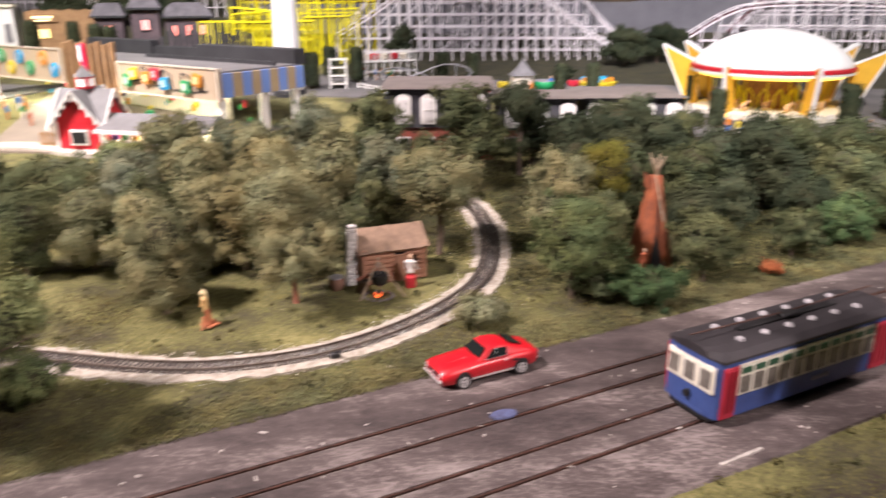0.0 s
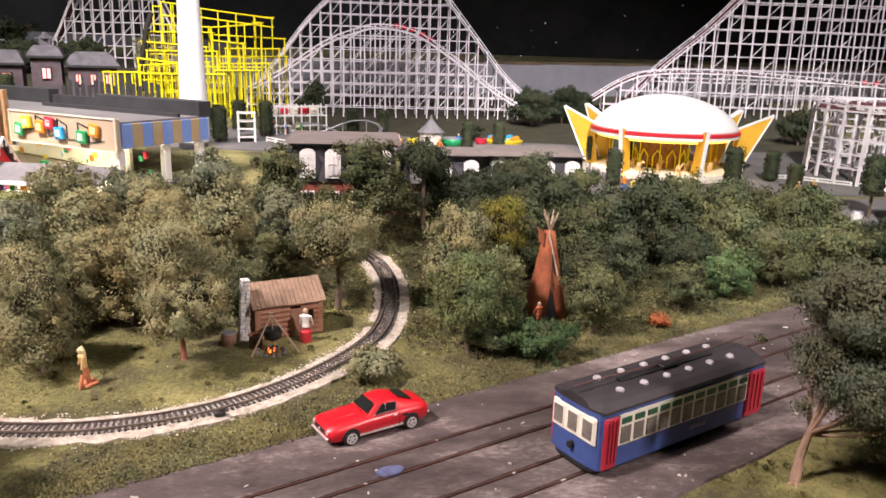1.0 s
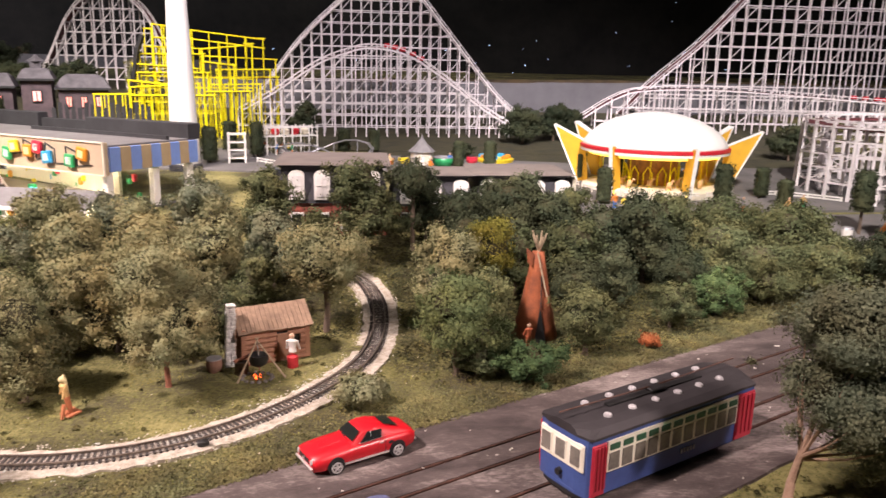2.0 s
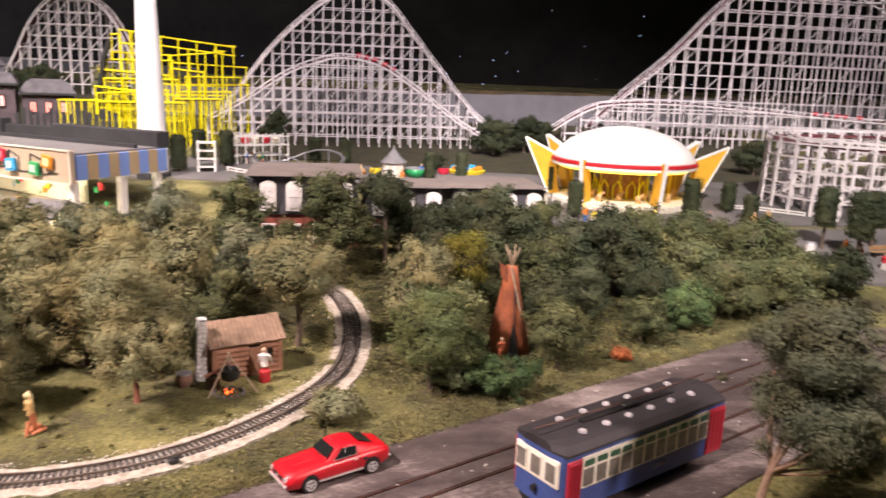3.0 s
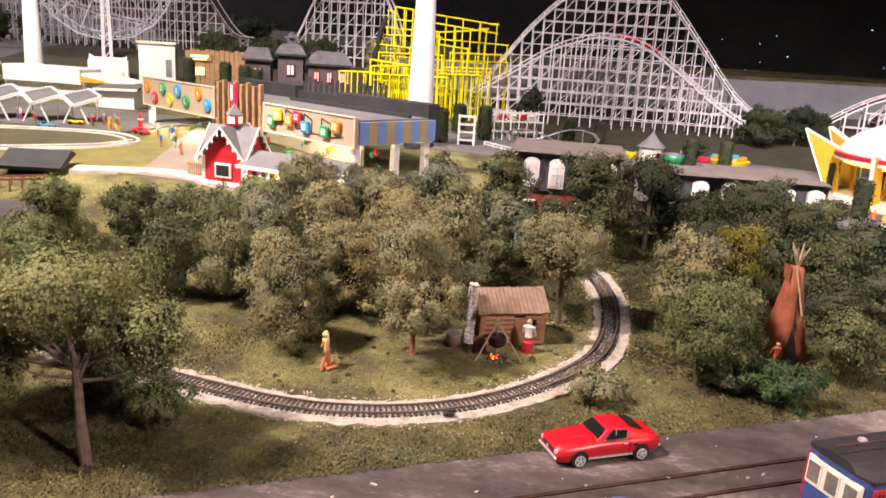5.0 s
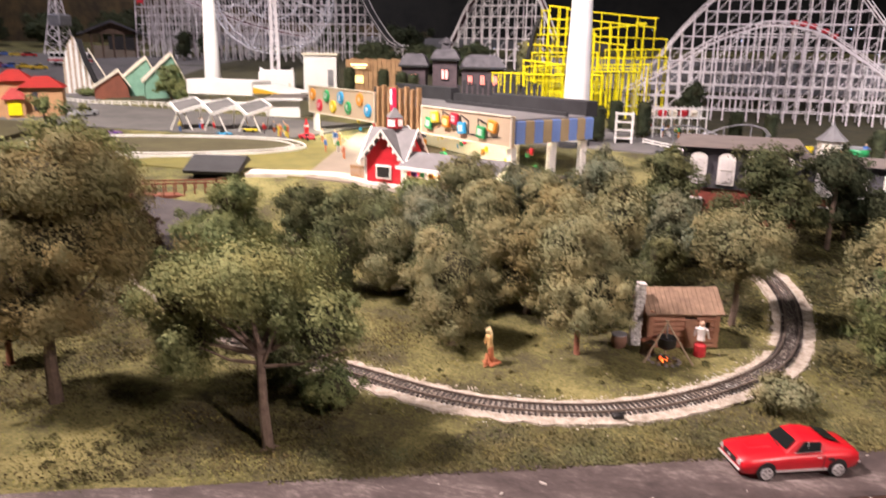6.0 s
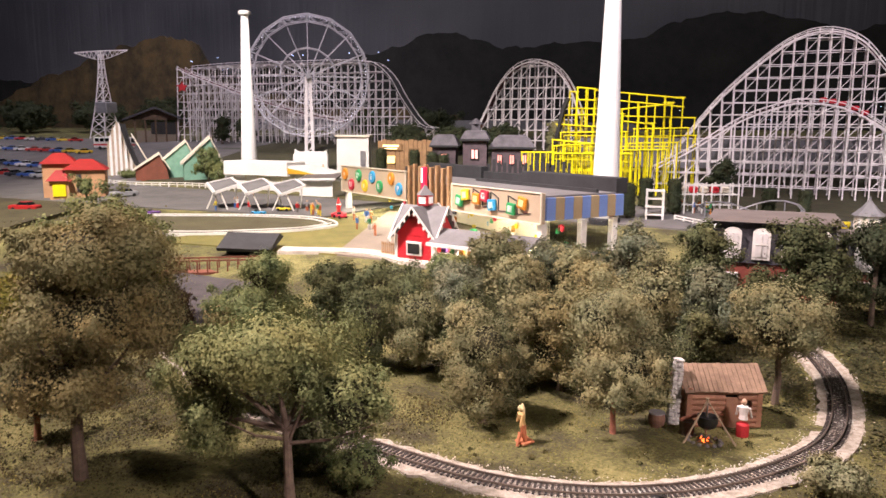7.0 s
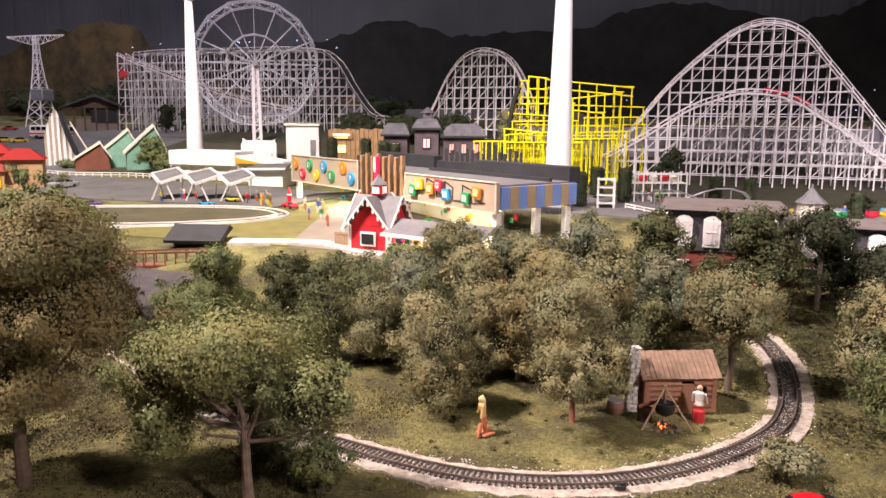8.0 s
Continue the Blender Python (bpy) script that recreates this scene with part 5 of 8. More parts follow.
# inside the shop's own frame: -x runs along the front, +y along the side
F0, F1 = ZF - gz0, ZT - gz0
LEN, DEEP = 0.525, 0.125
INLIT = lit("shop_ceiling_light", (1.0, 0.92, 0.66), 80.0)
GLASS, gn, gl, gb = nodes_of("shop_glass")
gb.inputs["Roughness"].default_value, gb.inputs["Transmission Weight"].default_value, gb.inputs["IOR"].default_value = 0.02, 1.0, 1.02
part("roof", Shape().box((-LEN / 2, DEEP / 2, F1 - 0.006), (LEN, DEEP, 0.005)), GREYROOF, shop)
part("parapet", Shape().box((-0.092, DEEP - 0.001, F1 + 0.0045), (0.184, 0.020, 0.019), bevel=0.0006), BLACK, shop, "black raised roof parapet")
part("parapet", Shape().box((-0.235, DEEP + 0.002, F1 + 0.002), (0.10, 0.010, 0.013)), BLACK, shop, "black roof parapet")
part("parapet", Shape().box((-0.365, DEEP, F1 + 0.0055), (0.158, 0.016, 0.021), bevel=0.0006), BLACK, shop, "black raised roof parapet")
part("parapet", Shape().box((-0.485, DEEP + 0.002, F1 + 0.001), (0.08, 0.010, 0.011)), BLACK, shop, "black roof parapet")
part("roof_curb", Shape().box((-0.13, DEEP * 0.70, F1 - 0.002), (0.25, 0.004, 0.006)), BLACK, shop, "low black roof curb")
part("floor_slab", Shape().box((-LEN / 2, DEEP / 2, 0.002), (LEN, DEEP, 0.006)), ASPH, shop)
part("back_wall", Shape().box((-LEN / 2, DEEP * 0.62, F1 / 2 - 0.006), (LEN - 0.16, 0.004, F1 - 0.008)), CREAM, shop, "cream shop wall behind the goods")
for x0, x1, F0b, F1b in ((0.0025, -0.180, F0, F1), (-0.302, -0.520, F0 + 0.003, F1 + 0.0105)):
    b = part("sign_board", Shape().box(((x0 + x1) / 2, -0.004, (F0b + F1b) / 2), (abs(x1 - x0), 0.006, F1b - F0b), bevel=0.0006), TAN, shop, "tan sign board with a pale edge")
    s = Shape()
    for zz in (F0b, F1b):
        s.box(((x0 + x1) / 2, -0.0075, zz), (abs(x1 - x0) + 0.002, 0.0016, 0.0016))
    for xx in (x0, x1):
        s.box((xx, -0.0075, (F0b + F1b) / 2), (0.0016, 0.0016, F1b - F0b))
    part("edge_trim", s, CREAM, b)
BALL = {c: paint("sign_" + c, v, None, 90, 0.35) for c, v in (("orange", (0.75, 0.30, 0.03)), ("red", (0.62, 0.03, 0.06)), ("green", (0.03, 0.36, 0.12)), ("yellow", (0.80, 0.62, 0.03)), ("blue", (0.04, 0.35, 0.66)), ("violet", (0.16, 0.05, 0.30)))}


def letter(ch, size, mat, parent, at):
    cu = bpy.data.curves.new("letter", "FONT")
    cu.body, cu.size, cu.extrude, cu.align_x, cu.align_y = ch, size, 0.00025, "CENTER", "CENTER"
    tmp = bpy.data.objects.new("letter", cu)
    scene.collection.objects.link(tmp)
    bpy.context.view_layer.update()
    me = bpy.data.meshes.new_from_object(tmp.evaluated_get(bpy.context.evaluated_depsgraph_get()))
    bpy.data.objects.remove(tmp)
    me.materials.clear()
    me.materials.append(mat)
    return part("letter", me, None, parent, at=at)


balls = [("orange", "", 0.93, 0.68), ("red", "U", 0.82, 0.30), ("green", "D", 0.70, 0.68), ("yellow", "", 0.60, 0.32), ("blue", "E", 0.48, 0.68), ("green", "E", 0.37, 0.36), ("orange", "", 0.20, 0.70), ("blue", "P", 0.09, 0.36)]
for c, ch, fx, fz in balls:
    x, z = -0.520 + 0.218 * (1 - fx), F0 + 0.003 + (F1 + 0.0075 - F0) * fz
    s = Shape()
    s.cone((x, -0.0065, z), (x, -0.0095, z), 0.0100, 0.0090, 20)
    b = part("sign_ball", s, BALL[c], shop, "%s round sign disc" % c)
    if ch:
        letter(ch, 0.0125, WHITE, b, pose(x, -0.0100, z, 90, 0, 0))
    else:
        part("letter_bar", Shape().box((x, -0.0098, z), (0.002, 0.0006, 0.006)), WHITE, b)
squares = [("green", "", 0.88, 0.42, 10), ("yellow", "", 0.80, 0.66, -8), ("orange", "", 0.66, 0.56, 0), ("red", "G", 0.56, 0.70, 6), ("blue", "E", 0.47, 0.42, -6), ("green", "E", 0.25, 0.38, 4), ("orange", "", 0.13, 0.62, 10)]
for c, ch, fx, fz, tilt in squares:
    x, z = -0.180 + 0.174 * (1 - fx), F0 + (F1 - F0) * fz
    hold = part("sign_panel", Shape().box((0, -0.0015, 0), (0.0150, 0.004, 0.0140), bevel=0.0008), BALL[c], shop, "%s square sign panel" % c, at=pose(x, -0.0085, z, 0, tilt, 0))
    part("inner_panel", Shape().box((0, -0.0037, 0), (0.0085, 0.0006, 0.008)), paint("panel_light_" + c, tuple(min(0.85, v * 1.2 + 0.25) for v in {"orange": (0.75, 0.45, 0.1), "red": (0.62, 0.03, 0.06), "green": (0.2, 0.5, 0.3), "yellow": (0.8, 0.7, 0.2), "blue": (0.2, 0.5, 0.75)}[c]), None, 90, 0.4), hold)
    if ch:
        letter(ch, 0.0105, WHITE, hold, pose(0, -0.0043, 0, 90, 0, 0))
s = Shape()
for q, r in (((0.84, 0.40), (0.70, 0.5)), ((0.72, 0.90), (0.72, 0.45)), ((0.72, 0.90), (0.60, 0.72)), ((0.60, 0.30), (0.60, 0.72)), ((0.60, 0.30), (0.50, 0.36)), ((0.50, 0.86), (0.50, 0.45)), ((0.50, 0.86), (0.41, 0.68)), ((0.41, 0.24), (0.41, 0.68)), ((0.41, 0.24), (0.28, 0.26)), ((0.30, 0.80), (0.30, 0.36)), ((0.30, 0.80), (0.20, 0.66)), ((0.20, 0.22), (0.20, 0.66)), ((0.20, 0.22), (0.06, 0.30))):
    s.beam((-0.180 + 0.174 * (1 - q[0]), -0.0075, F0 + (F1 - F0) * q[1]), (-0.180 + 0.174 * (1 - r[0]), -0.0075, F0 + (F1 - F0) * r[1]), 0.0011)
part("sign_frame", s, BLACK, shop, "thin black sign frames")
for i in range(8):
    x = -0.190 - 0.0148 * i
    part("slat", Shape().box((x, -0.005, F0 + 0.026 - 0.003 * (i % 2)), (0.0056, 0.006, 0.064), bevel=0.0006), WOODP, shop, "brown upright slat")
part("slat_backing", Shape().box((-0.242, 0.001, F0 + 0.01), (0.118, 0.003, 0.034)), BLACK, shop)
# striped side
for i in range(9):
    part("stripe_panel", Shape().box((0.0015, DEEP * (i + 0.5) / 9, (F0 + F1) / 2 - 0.001), (0.004, DEEP / 9 - 0.0003, (F1 - F0) * 0.74), bevel=0.0003), BLUEP if i % 2 == 0 else GOLDP, shop, "blue fascia panel" if i % 2 == 0 else "tan fascia panel")
for x, y in ((-0.006, 0.002), (-0.006, DEEP * 0.52), (-0.006, DEEP - 0.008), (-0.212, 0.002), (-0.305, 0.002), (-0.512, 0.002)):
    part("post", Shape().box((x, y, F0 / 2), (0.009, 0.009, F0 + 0.004), bevel=0.001), WHITE, shop, "white corner post")
for i in range(7):
    part("window_pane", Shape().box((-0.003, DEEP * (i + 0.5) / 8 + 0.008, F0 / 2), (0.0008, DEEP / 9, F0 - 0.006)), GLASS, shop).visible_shadow = False
for x in (-0.05, -0.105, -0.16, -0.34, -0.40, -0.46):
    part("ceiling_lamp", Shape().box((x, 0.008, F0 + 0.0025), (0.050, 0.006, 0.003)), INLIT, shop, "glowing strip lamp")
for i in range(16):
    x = -0.018 - 0.028 * i
    if -0.29 < x < -0.2:
        continue
    c = random.choice(("green", "yellow", "yellow", "green", "orange", "blue"))
    g = part("goods_shelf", Shape().box((x, DEEP * random.uniform(0.12, 0.45), 0.012), (0.011, 0.006, 0.011), bevel=0.001), BALL[c], shop, "%s goods on a low shelf" % c)
for i in range(30):
    x = -0.030 - 0.0163 * i
    c = ("green", "yellow", "green", "orange", "yellow", "red", "yellow", "blue")[(i * 5) % 8]
    part("display_item", Shape().box((x, DEEP * (0.50 + 0.06 * (i % 3)), 0.014 + 0.006 * ((i * 3) % 4)), (0.0058, 0.004, 0.007 + 0.002 * (i % 2)), bevel=0.001), BALL[c], shop, "%s goods on display" % c)
part("plinth", Shape().box((-0.376, -0.004, 0.008), (0.165, 0.003, 0.012)), CREAM, shop, "low cream glazing sill")
part("plinth", Shape().box((-0.11, -0.004, 0.008), (0.2, 0.003, 0.012)), CREAM, shop, "low cream glazing sill")
s = Shape()
s.box((0, 0, 0.016), (0.006, 0.006, 0.03), bevel=0.001)
s.v = [(x * 1.3, y * 1.1, z * 1.15 - 0.014) for x, y, z in s.v]
sg = part("neon_sign", s, lit("neon_red", (0.70, 0.02, 0.07), 0.7), shop, "glowing red upright sign", at=pose(-0.243, -0.012, F1 - 0.002))
part("letter_bar", Shape().box((0, -0.0042, 0.010), (0.0026, 0.0006, 0.02)), lit("neon_white", (1.0, 0.8, 0.8), 2.0), sg)

# ---- red pavilion -----------------------------------------------------------
pav = thing("red_pavilion", pose(-0.392, 0.824, ground(0, 0.81), 0, 0, -6), "red ticket pavilion with grey cross-gabled roof and lantern", "pavilion")
PH, PW = 0.030, 0.05
ROOFP = paint("pale_grey_shingles", (0.20, 0.195, 0.20), (0.14, 0.137, 0.14), 60, 0.8, bump=0.4)
part("wall", Shape().box((0, 0, PH / 2 - 0.003), (PW, PW, PH + 0.006)), REDP, pav, "red board walls")
for ang in (0, 90, 180, 270):
    m = pose(0, 0, 0, 0, 0, ang)
    s = Shape()
    s.prism([(-PW / 2, 0, PH), (PW / 2, 0, PH), (0, 0, PH + 0.03)], (0, -PW / 2 - 0.0005, 0), (0, -PW / 2 + 0.004, 0))
    part("gable", s, REDP, pav, at=m)
    s = Shape()
    e = PW / 2 + 0.007
    for sg in (-1, 1):
        s.add([(sg * (PW / 2 + 0.008), -e, PH - 0.006), (0, -e, PH + 0.034), (0, 0, PH + 0.034), (sg * e, -e + 0.002, PH - 0.006)], [(0, 1, 2, 3) if sg < 0 else (3, 2, 1, 0)])
        s.beam((sg * (PW / 2 + 0.008), -e, PH - 0.006), (0, -e, PH + 0.034), 0.0014, 0.0022, slot=1)
        for k in range(5):
            t = (k + 0.5) / 5
            s.box((sg * (PW / 2 + 0.008) * (1 - t), -e - 0.0002, PH - 0.010 + 0.04 * t), (0.0022, 0.0010, 0.0045), slot=1)
    part("gable_roof", s, [ROOFP, WHITE], pav, "grey gable roof with white bargeboard", at=m)
    if ang in (0, 270):
        w = part("window", Shape().box((0, -PW / 2 - 0.0012, 0.0145), (0.021, 0.0025, 0.017), bevel=0.0006), WHITE, pav, "white window frame", at=m)
        part("pane", Shape().box((0, -PW / 2 - 0.0027, 0.0145), (0.016, 0.0008, 0.012)), BLACKP, w, "dark pane")
        part("corner_board", Shape().box((PW / 2, -PW / 2 - 0.0002, PH / 2), (0.003, 0.003, PH)), WHITE, pav, at=m)
cup = part("lantern", Shape().box((0, 0, PH + 0.04), (0.0145, 0.0145, 0.013), bevel=0.001), REDP, pav, "red roof lantern with white panes")
for ang in (0, 90, 180, 270):
    part("pane", Shape().box((0, -0.0075, PH + 0.0405), (0.009, 0.0012, 0.008)), lit("lantern_pane", (1.0, 0.9, 0.85), 0.5), cup, at=pose(0, 0, 0, 0, 0, ang))
part("lantern_roof", Shape().lathe((0, 0, PH + 0.0465), [(0.0125, 0), (0.004, 0.008), (0.0012, 0.012)], 4), ROOFP, pav, "grey pyramid lantern roof")
wing = thing("market_stall", pose(-0.310, 0.800, ground(0, 0.80), 0, 0, -14), "long stall with grey pitched roof and white trim", "stall")
s = Shape()
s.prism([(0, -0.032, 0.026), (0, 0.0, 0.040), (0, 0.032, 0.026), (0, 0.032, 0.024), (0, 0, 0.038), (0, -0.032, 0.024)], (-0.055, 0, 0), (0.075, 0, 0))
part("roof", s, ROOFP, wing)
part("eave_trim", Shape().box((0.01, -0.0325, 0.0245), (0.132, 0.0016, 0.004)), WHITE, wing)
for x in (-0.045, -0.015, 0.015, 0.045, 0.07):
    part("post", Shape().box((x, -0.029, 0.012), (0.003, 0.003, 0.026)), WHITE, wing)
part("counter", Shape().box((0.01, -0.018, 0.006), (0.115, 0.01, 0.016), bevel=0.001), CREAM, wing)
part("back_wall", Shape().box((0.01, 0.026, 0.011), (0.12, 0.003, 0.028)), CREAM, wing)
part("strip_lamp", Shape().box((0.01, 0.0, 0.030), (0.10, 0.004, 0.002)), INLIT, wing, "glowing strip lamp")
for i in range(9):
    part("ware", Shape().box((-0.04 + 0.0125 * i, -0.018, 0.017), (0.007, 0.005, 0.006), bevel=0.0008), BALL[random.choice(list(BALL))], wing)
gate = thing("picket_gate", pose(-0.437, 0.812, ground(0, 0.812), 0, 0, -14), "small grey picket gate beside the pavilion", "gate")
for i in range(7):
    part("picket", Shape().box((-0.009 + 0.003 * i, 0, 0.008), (0.0012, 0.0008, 0.02)), WOODP, gate)
part("rail", Shape().box((0, 0.0008, 0.015), (0.022, 0.0008, 0.0014)), WOODP, gate)
part("rail", Shape().box((0, 0.0008, 0.005), (0.022, 0.0008, 0.0014)), WOODP, gate)

# ---- the inn ----------------------------------------------------------------
SLATE = paint("dark_slate", (0.055, 0.052, 0.062), (0.034, 0.032, 0.04), 70, 0.7, bump=0.4)
BRICK = paint("brick_red", (0.30, 0.075, 0.05), (0.20, 0.05, 0.036), 130, 0.85, bump=0.4)
TARROOF = paint("warm_grey_roof", (0.165, 0.140, 0.125), (0.115, 0.098, 0.090), 40, 0.9)


def inn_block(x0, x1, y0, y1, base, brick, eave, top, label, windows, turn=0.0, label2="white arched dormer window"):
    t = thing("mansard_inn", pose((x0 + x1) / 2, y0, base, 0, 0, turn), label, "building", "blocks of the inn")
    w, d = x1 - x0, y1 - y0
    part("brick_wall", Shape().box((0, d / 2, brick / 2 - 0.004), (w - 0.004, d - 0.004, brick + 0.008)), BRICK, t, "red brick ground floor")
    s = Shape()
    i = 0.007
    lo = [(-w / 2, 0, brick), (w / 2, 0, brick), (w / 2, d, brick), (-w / 2, d, brick)]
    hi = [(-w / 2 + i, i, eave), (w / 2 - i, i, eave), (w / 2 - i, d - i, eave), (-w / 2 + i, d - i, eave)]
    s.loft([lo, hi])
    part("mansard", s, SLATE, t, "dark slate mansard storey")
    part("cornice", Shape().box((0, d / 2, eave + 0.0006), (w - 0.006, d - 0.006, 0.003)), SLATE, t)
    s = Shape()
    e = -0.002
    lo = [(-w / 2 + e, e, eave + 0.002), (w / 2 - e, e, eave + 0.002), (w / 2 - e, d - e, eave + 0.002), (-w / 2 + e, d - e, eave + 0.002)]
    hi = [(-w / 2 + 0.006, 0.010, top), (w / 2 - 0.006, 0.010, top), (w / 2 - 0.006, d - 0.006, top), (-w / 2 + 0.006, d - 0.006, top)]
    s.loft([lo, hi])
    part("roof", s, TARROOF, t, "warm grey flat roof")
    for fx in windows:
        x = -w / 2 + w * fx
        zc = (brick + eave) / 2
        hw, hz_ = 0.0080, (eave - brick) * 0.40
        arch = [(x - hw, 0, zc - hz_), (x + hw, 0, zc - hz_), (x + hw, 0, zc + hz_ * 0.75), (x + hw * 0.6, 0, zc + hz_ * 0.95), (x, 0, zc + hz_ * 1.03), (x - hw * 0.6, 0, zc + hz_ * 0.95), (x - hw, 0, zc + hz_ * 0.75)]
        fr = part("dormer_window", Shape().prism(arch, (0, -0.0015, 0), (0, 0.008, 0)), WHITE, t, label2)
        part("pane", Shape().box((x, -0.0018, zc - 0.001), (hw * 1.3, 0.0007, hz_ * 1.5)), paint("blind_white", (0.75, 0.72, 0.70), (0.6, 0.58, 0.56), 80, 0.6), fr)
        part("mullion", Shape().box((x, -0.0024, zc), (hw * 1.3, 0.0007, 0.0008)), WHITE, fr)
        part("mullion", Shape().box((x, -0.0024, zc), (0.0007, 0.0007, hz_ * 1.5)), WHITE, fr)
    for fx in windows:
        x = -w / 2 + w * fx
        sh = part("shop_window", Shape().box((x, 0.0012, brick * 0.45), (0.014, 0.003, brick * 0.55), bevel=0.0005), WHITE, t, "small white ground-floor window")
        part("pane", Shape().box((x, -0.0006, brick * 0.45), (0.011, 0.0008, brick * 0.42)), BLACKP, sh)
    return t


inn_block(-0.066, 0.052, 0.775, 0.90, 0.026, 0.036, 0.0735, 0.0765, "inn with brick ground floor and dark slate mansard", (0.19, 0.41, 0.63, 0.85))
inn_block(0.054, 0.146, 0.80, 0.88, 0.03, 0.024, 0.056, 0.0585, "low slate link between the inn's blocks", (0.20, 0.52, 0.84))
wing = inn_block(0.148, 0.258, 0.80, 0.90, 0.03, 0.022, 0.0565, 0.060, "lower inn wing with grey flat roof and pale end wall", (0.12, 0.37, 0.62, 0.88))
pale = part("end_wall", Shape().box((0.0560, 0.050, 0.027), (0.004, 0.092, 0.056), bevel=0.0008), CREAM, wing, "pale plastered end wall")
for y in (0.022, 0.050, 0.078):
    part("window", Shape().box((0.0583, y, 0.034), (0.0012, 0.010, 0.016)), SLATE, pale, "small dark window")

# ---- the carousel -----------------------------------------------------------
CX, CY = 0.427, 1.0
cz = ground(0, CY)
car = thing("carousel", pose(CX, CY, cz), "white-domed carousel pavilion with red band and yellow piers", "carousel")
AMBER = paint("amber_yellow", (0.72, 0.42, 0.03), (0.60, 0.34, 0.03), 50, 0.5)
part("dome", Shape().lathe((0, 0, 0), [(0.098, 0.058), (0.097, 0.062), (0.090, 0.072), (0.076, 0.084), (0.056, 0.094), (0.032, 0.101), (0.012, 0.1035), (0.001, 0.104)], 48), GLOWWHITE, car, smooth=True)
part("red_band", Shape().lathe((0, 0, 0), [(0.0985, 0.054), (0.1005, 0.0545), (0.1005, 0.0585), (0.0985, 0.059)], 48), REDP, car, "red rim band")
part("white_band", Shape().lathe((0, 0, 0), [(0.097, 0.050), (0.1, 0.0505), (0.1, 0.0538), (0.097, 0.054)], 48), GLOWWHITE, car, "white rim band")
part("platform", Shape().lathe((0, 0, 0), [(0.095, -0.004), (0.095, 0.004), (0.088, 0.006)], 40), CREAM, car)
BULB = lit("carousel_bulbs", (1.0, 0.66, 0.10), 2.6)
part("lamp_ring", Shape().tube([(0.088 * math.cos(2 * math.pi * i / 40), 0.088 * math.sin(2 * math.pi * i / 40), 0.0475) for i in range(41)], 0.0016, 5), BULB, car, "glowing amber lamp ring")
s = Shape()
for i in range(20):
    a0, a1 = 2 * math.pi * i / 20, 2 * math.pi * (i + 1) / 20
    s.beam((0.088 * math.cos(a0), 0.088 * math.sin(a0), 0.0475), (0.06 * math.cos(a1), 0.06 * math.sin(a1), 0.049), 0.0016)
part("lamp_spokes", s, BULB, car, "glowing amber lamp spokes")
part("core", Shape().lathe((0, 0, 0), [(0.034, 0.0), (0.034, 0.04), (0.055, 0.05)], 20), paint("painted_drum", (0.42, 0.20, 0.05), (0.20, 0.09, 0.03), 160, 0.6), car, "painted amber core drum")
for i in range(12):
    a = 2 * math.pi * i / 12
    s = Shape()
    s.tube([(0.036 * math.cos(a - 0.16), 0.036 * math.sin(a - 0.16), 0.004), (0.0365 * math.cos(a - 0.16), 0.0365 * math.sin(a - 0.16), 0.022), (0.0375 * math.cos(a), 0.0375 * math.sin(a), 0.031), (0.0365 * math.cos(a + 0.16), 0.0365 * math.sin(a + 0.16), 0.022), (0.036 * math.cos(a + 0.16), 0.036 * math.sin(a + 0.16), 0.004)], 0.0012, 5)
    part("arch", s, YELLOWP, car, "yellow arched panel frame")
HORSE = paint("carousel_horse", (0.55, 0.28, 0.08), (0.7, 0.5, 0.3), 300, 0.5)
for i in range(18):
    a = 2 * math.pi * (i + 0.3) / 18
    r = 0.056 + 0.018 * (i % 2)
    s = Shape()
    s.lathe((0, 0, 0.013), [(0.0012, -0.004), (0.003, -0.002), (0.0034, 0.0), (0.003, 0.002), (0.0012, 0.004)], 8)
    for q in ((0.002, 0.001), (0.002, -0.001), (-0.002, 0.001), (-0.002, -0.001)):
        s.cone((q[0], q[1], 0.012), (q[0] * 1.5, q[1], 0.006), 0.0009, 0.0006, 5)
    s.cone((0.002, 0, 0.014), (0.0052, 0, 0.019), 0.0018, 0.0011, 6)
    s.cone((0.0045, 0, 0.0192), (0.0078, 0, 0.0175), 0.0013, 0.0008, 6)
    h = part("horse", s, HORSE, car, "small brown carousel horse", at=pose(r * math.cos(a), r * math.sin(a), 0, 0, 0, math.degrees(a) + 90))
    part("pole", Shape().cone((0, 0, 0.004), (0, 0, 0.05), 0.0006, 0.0006, 6), YELLOWP, h)
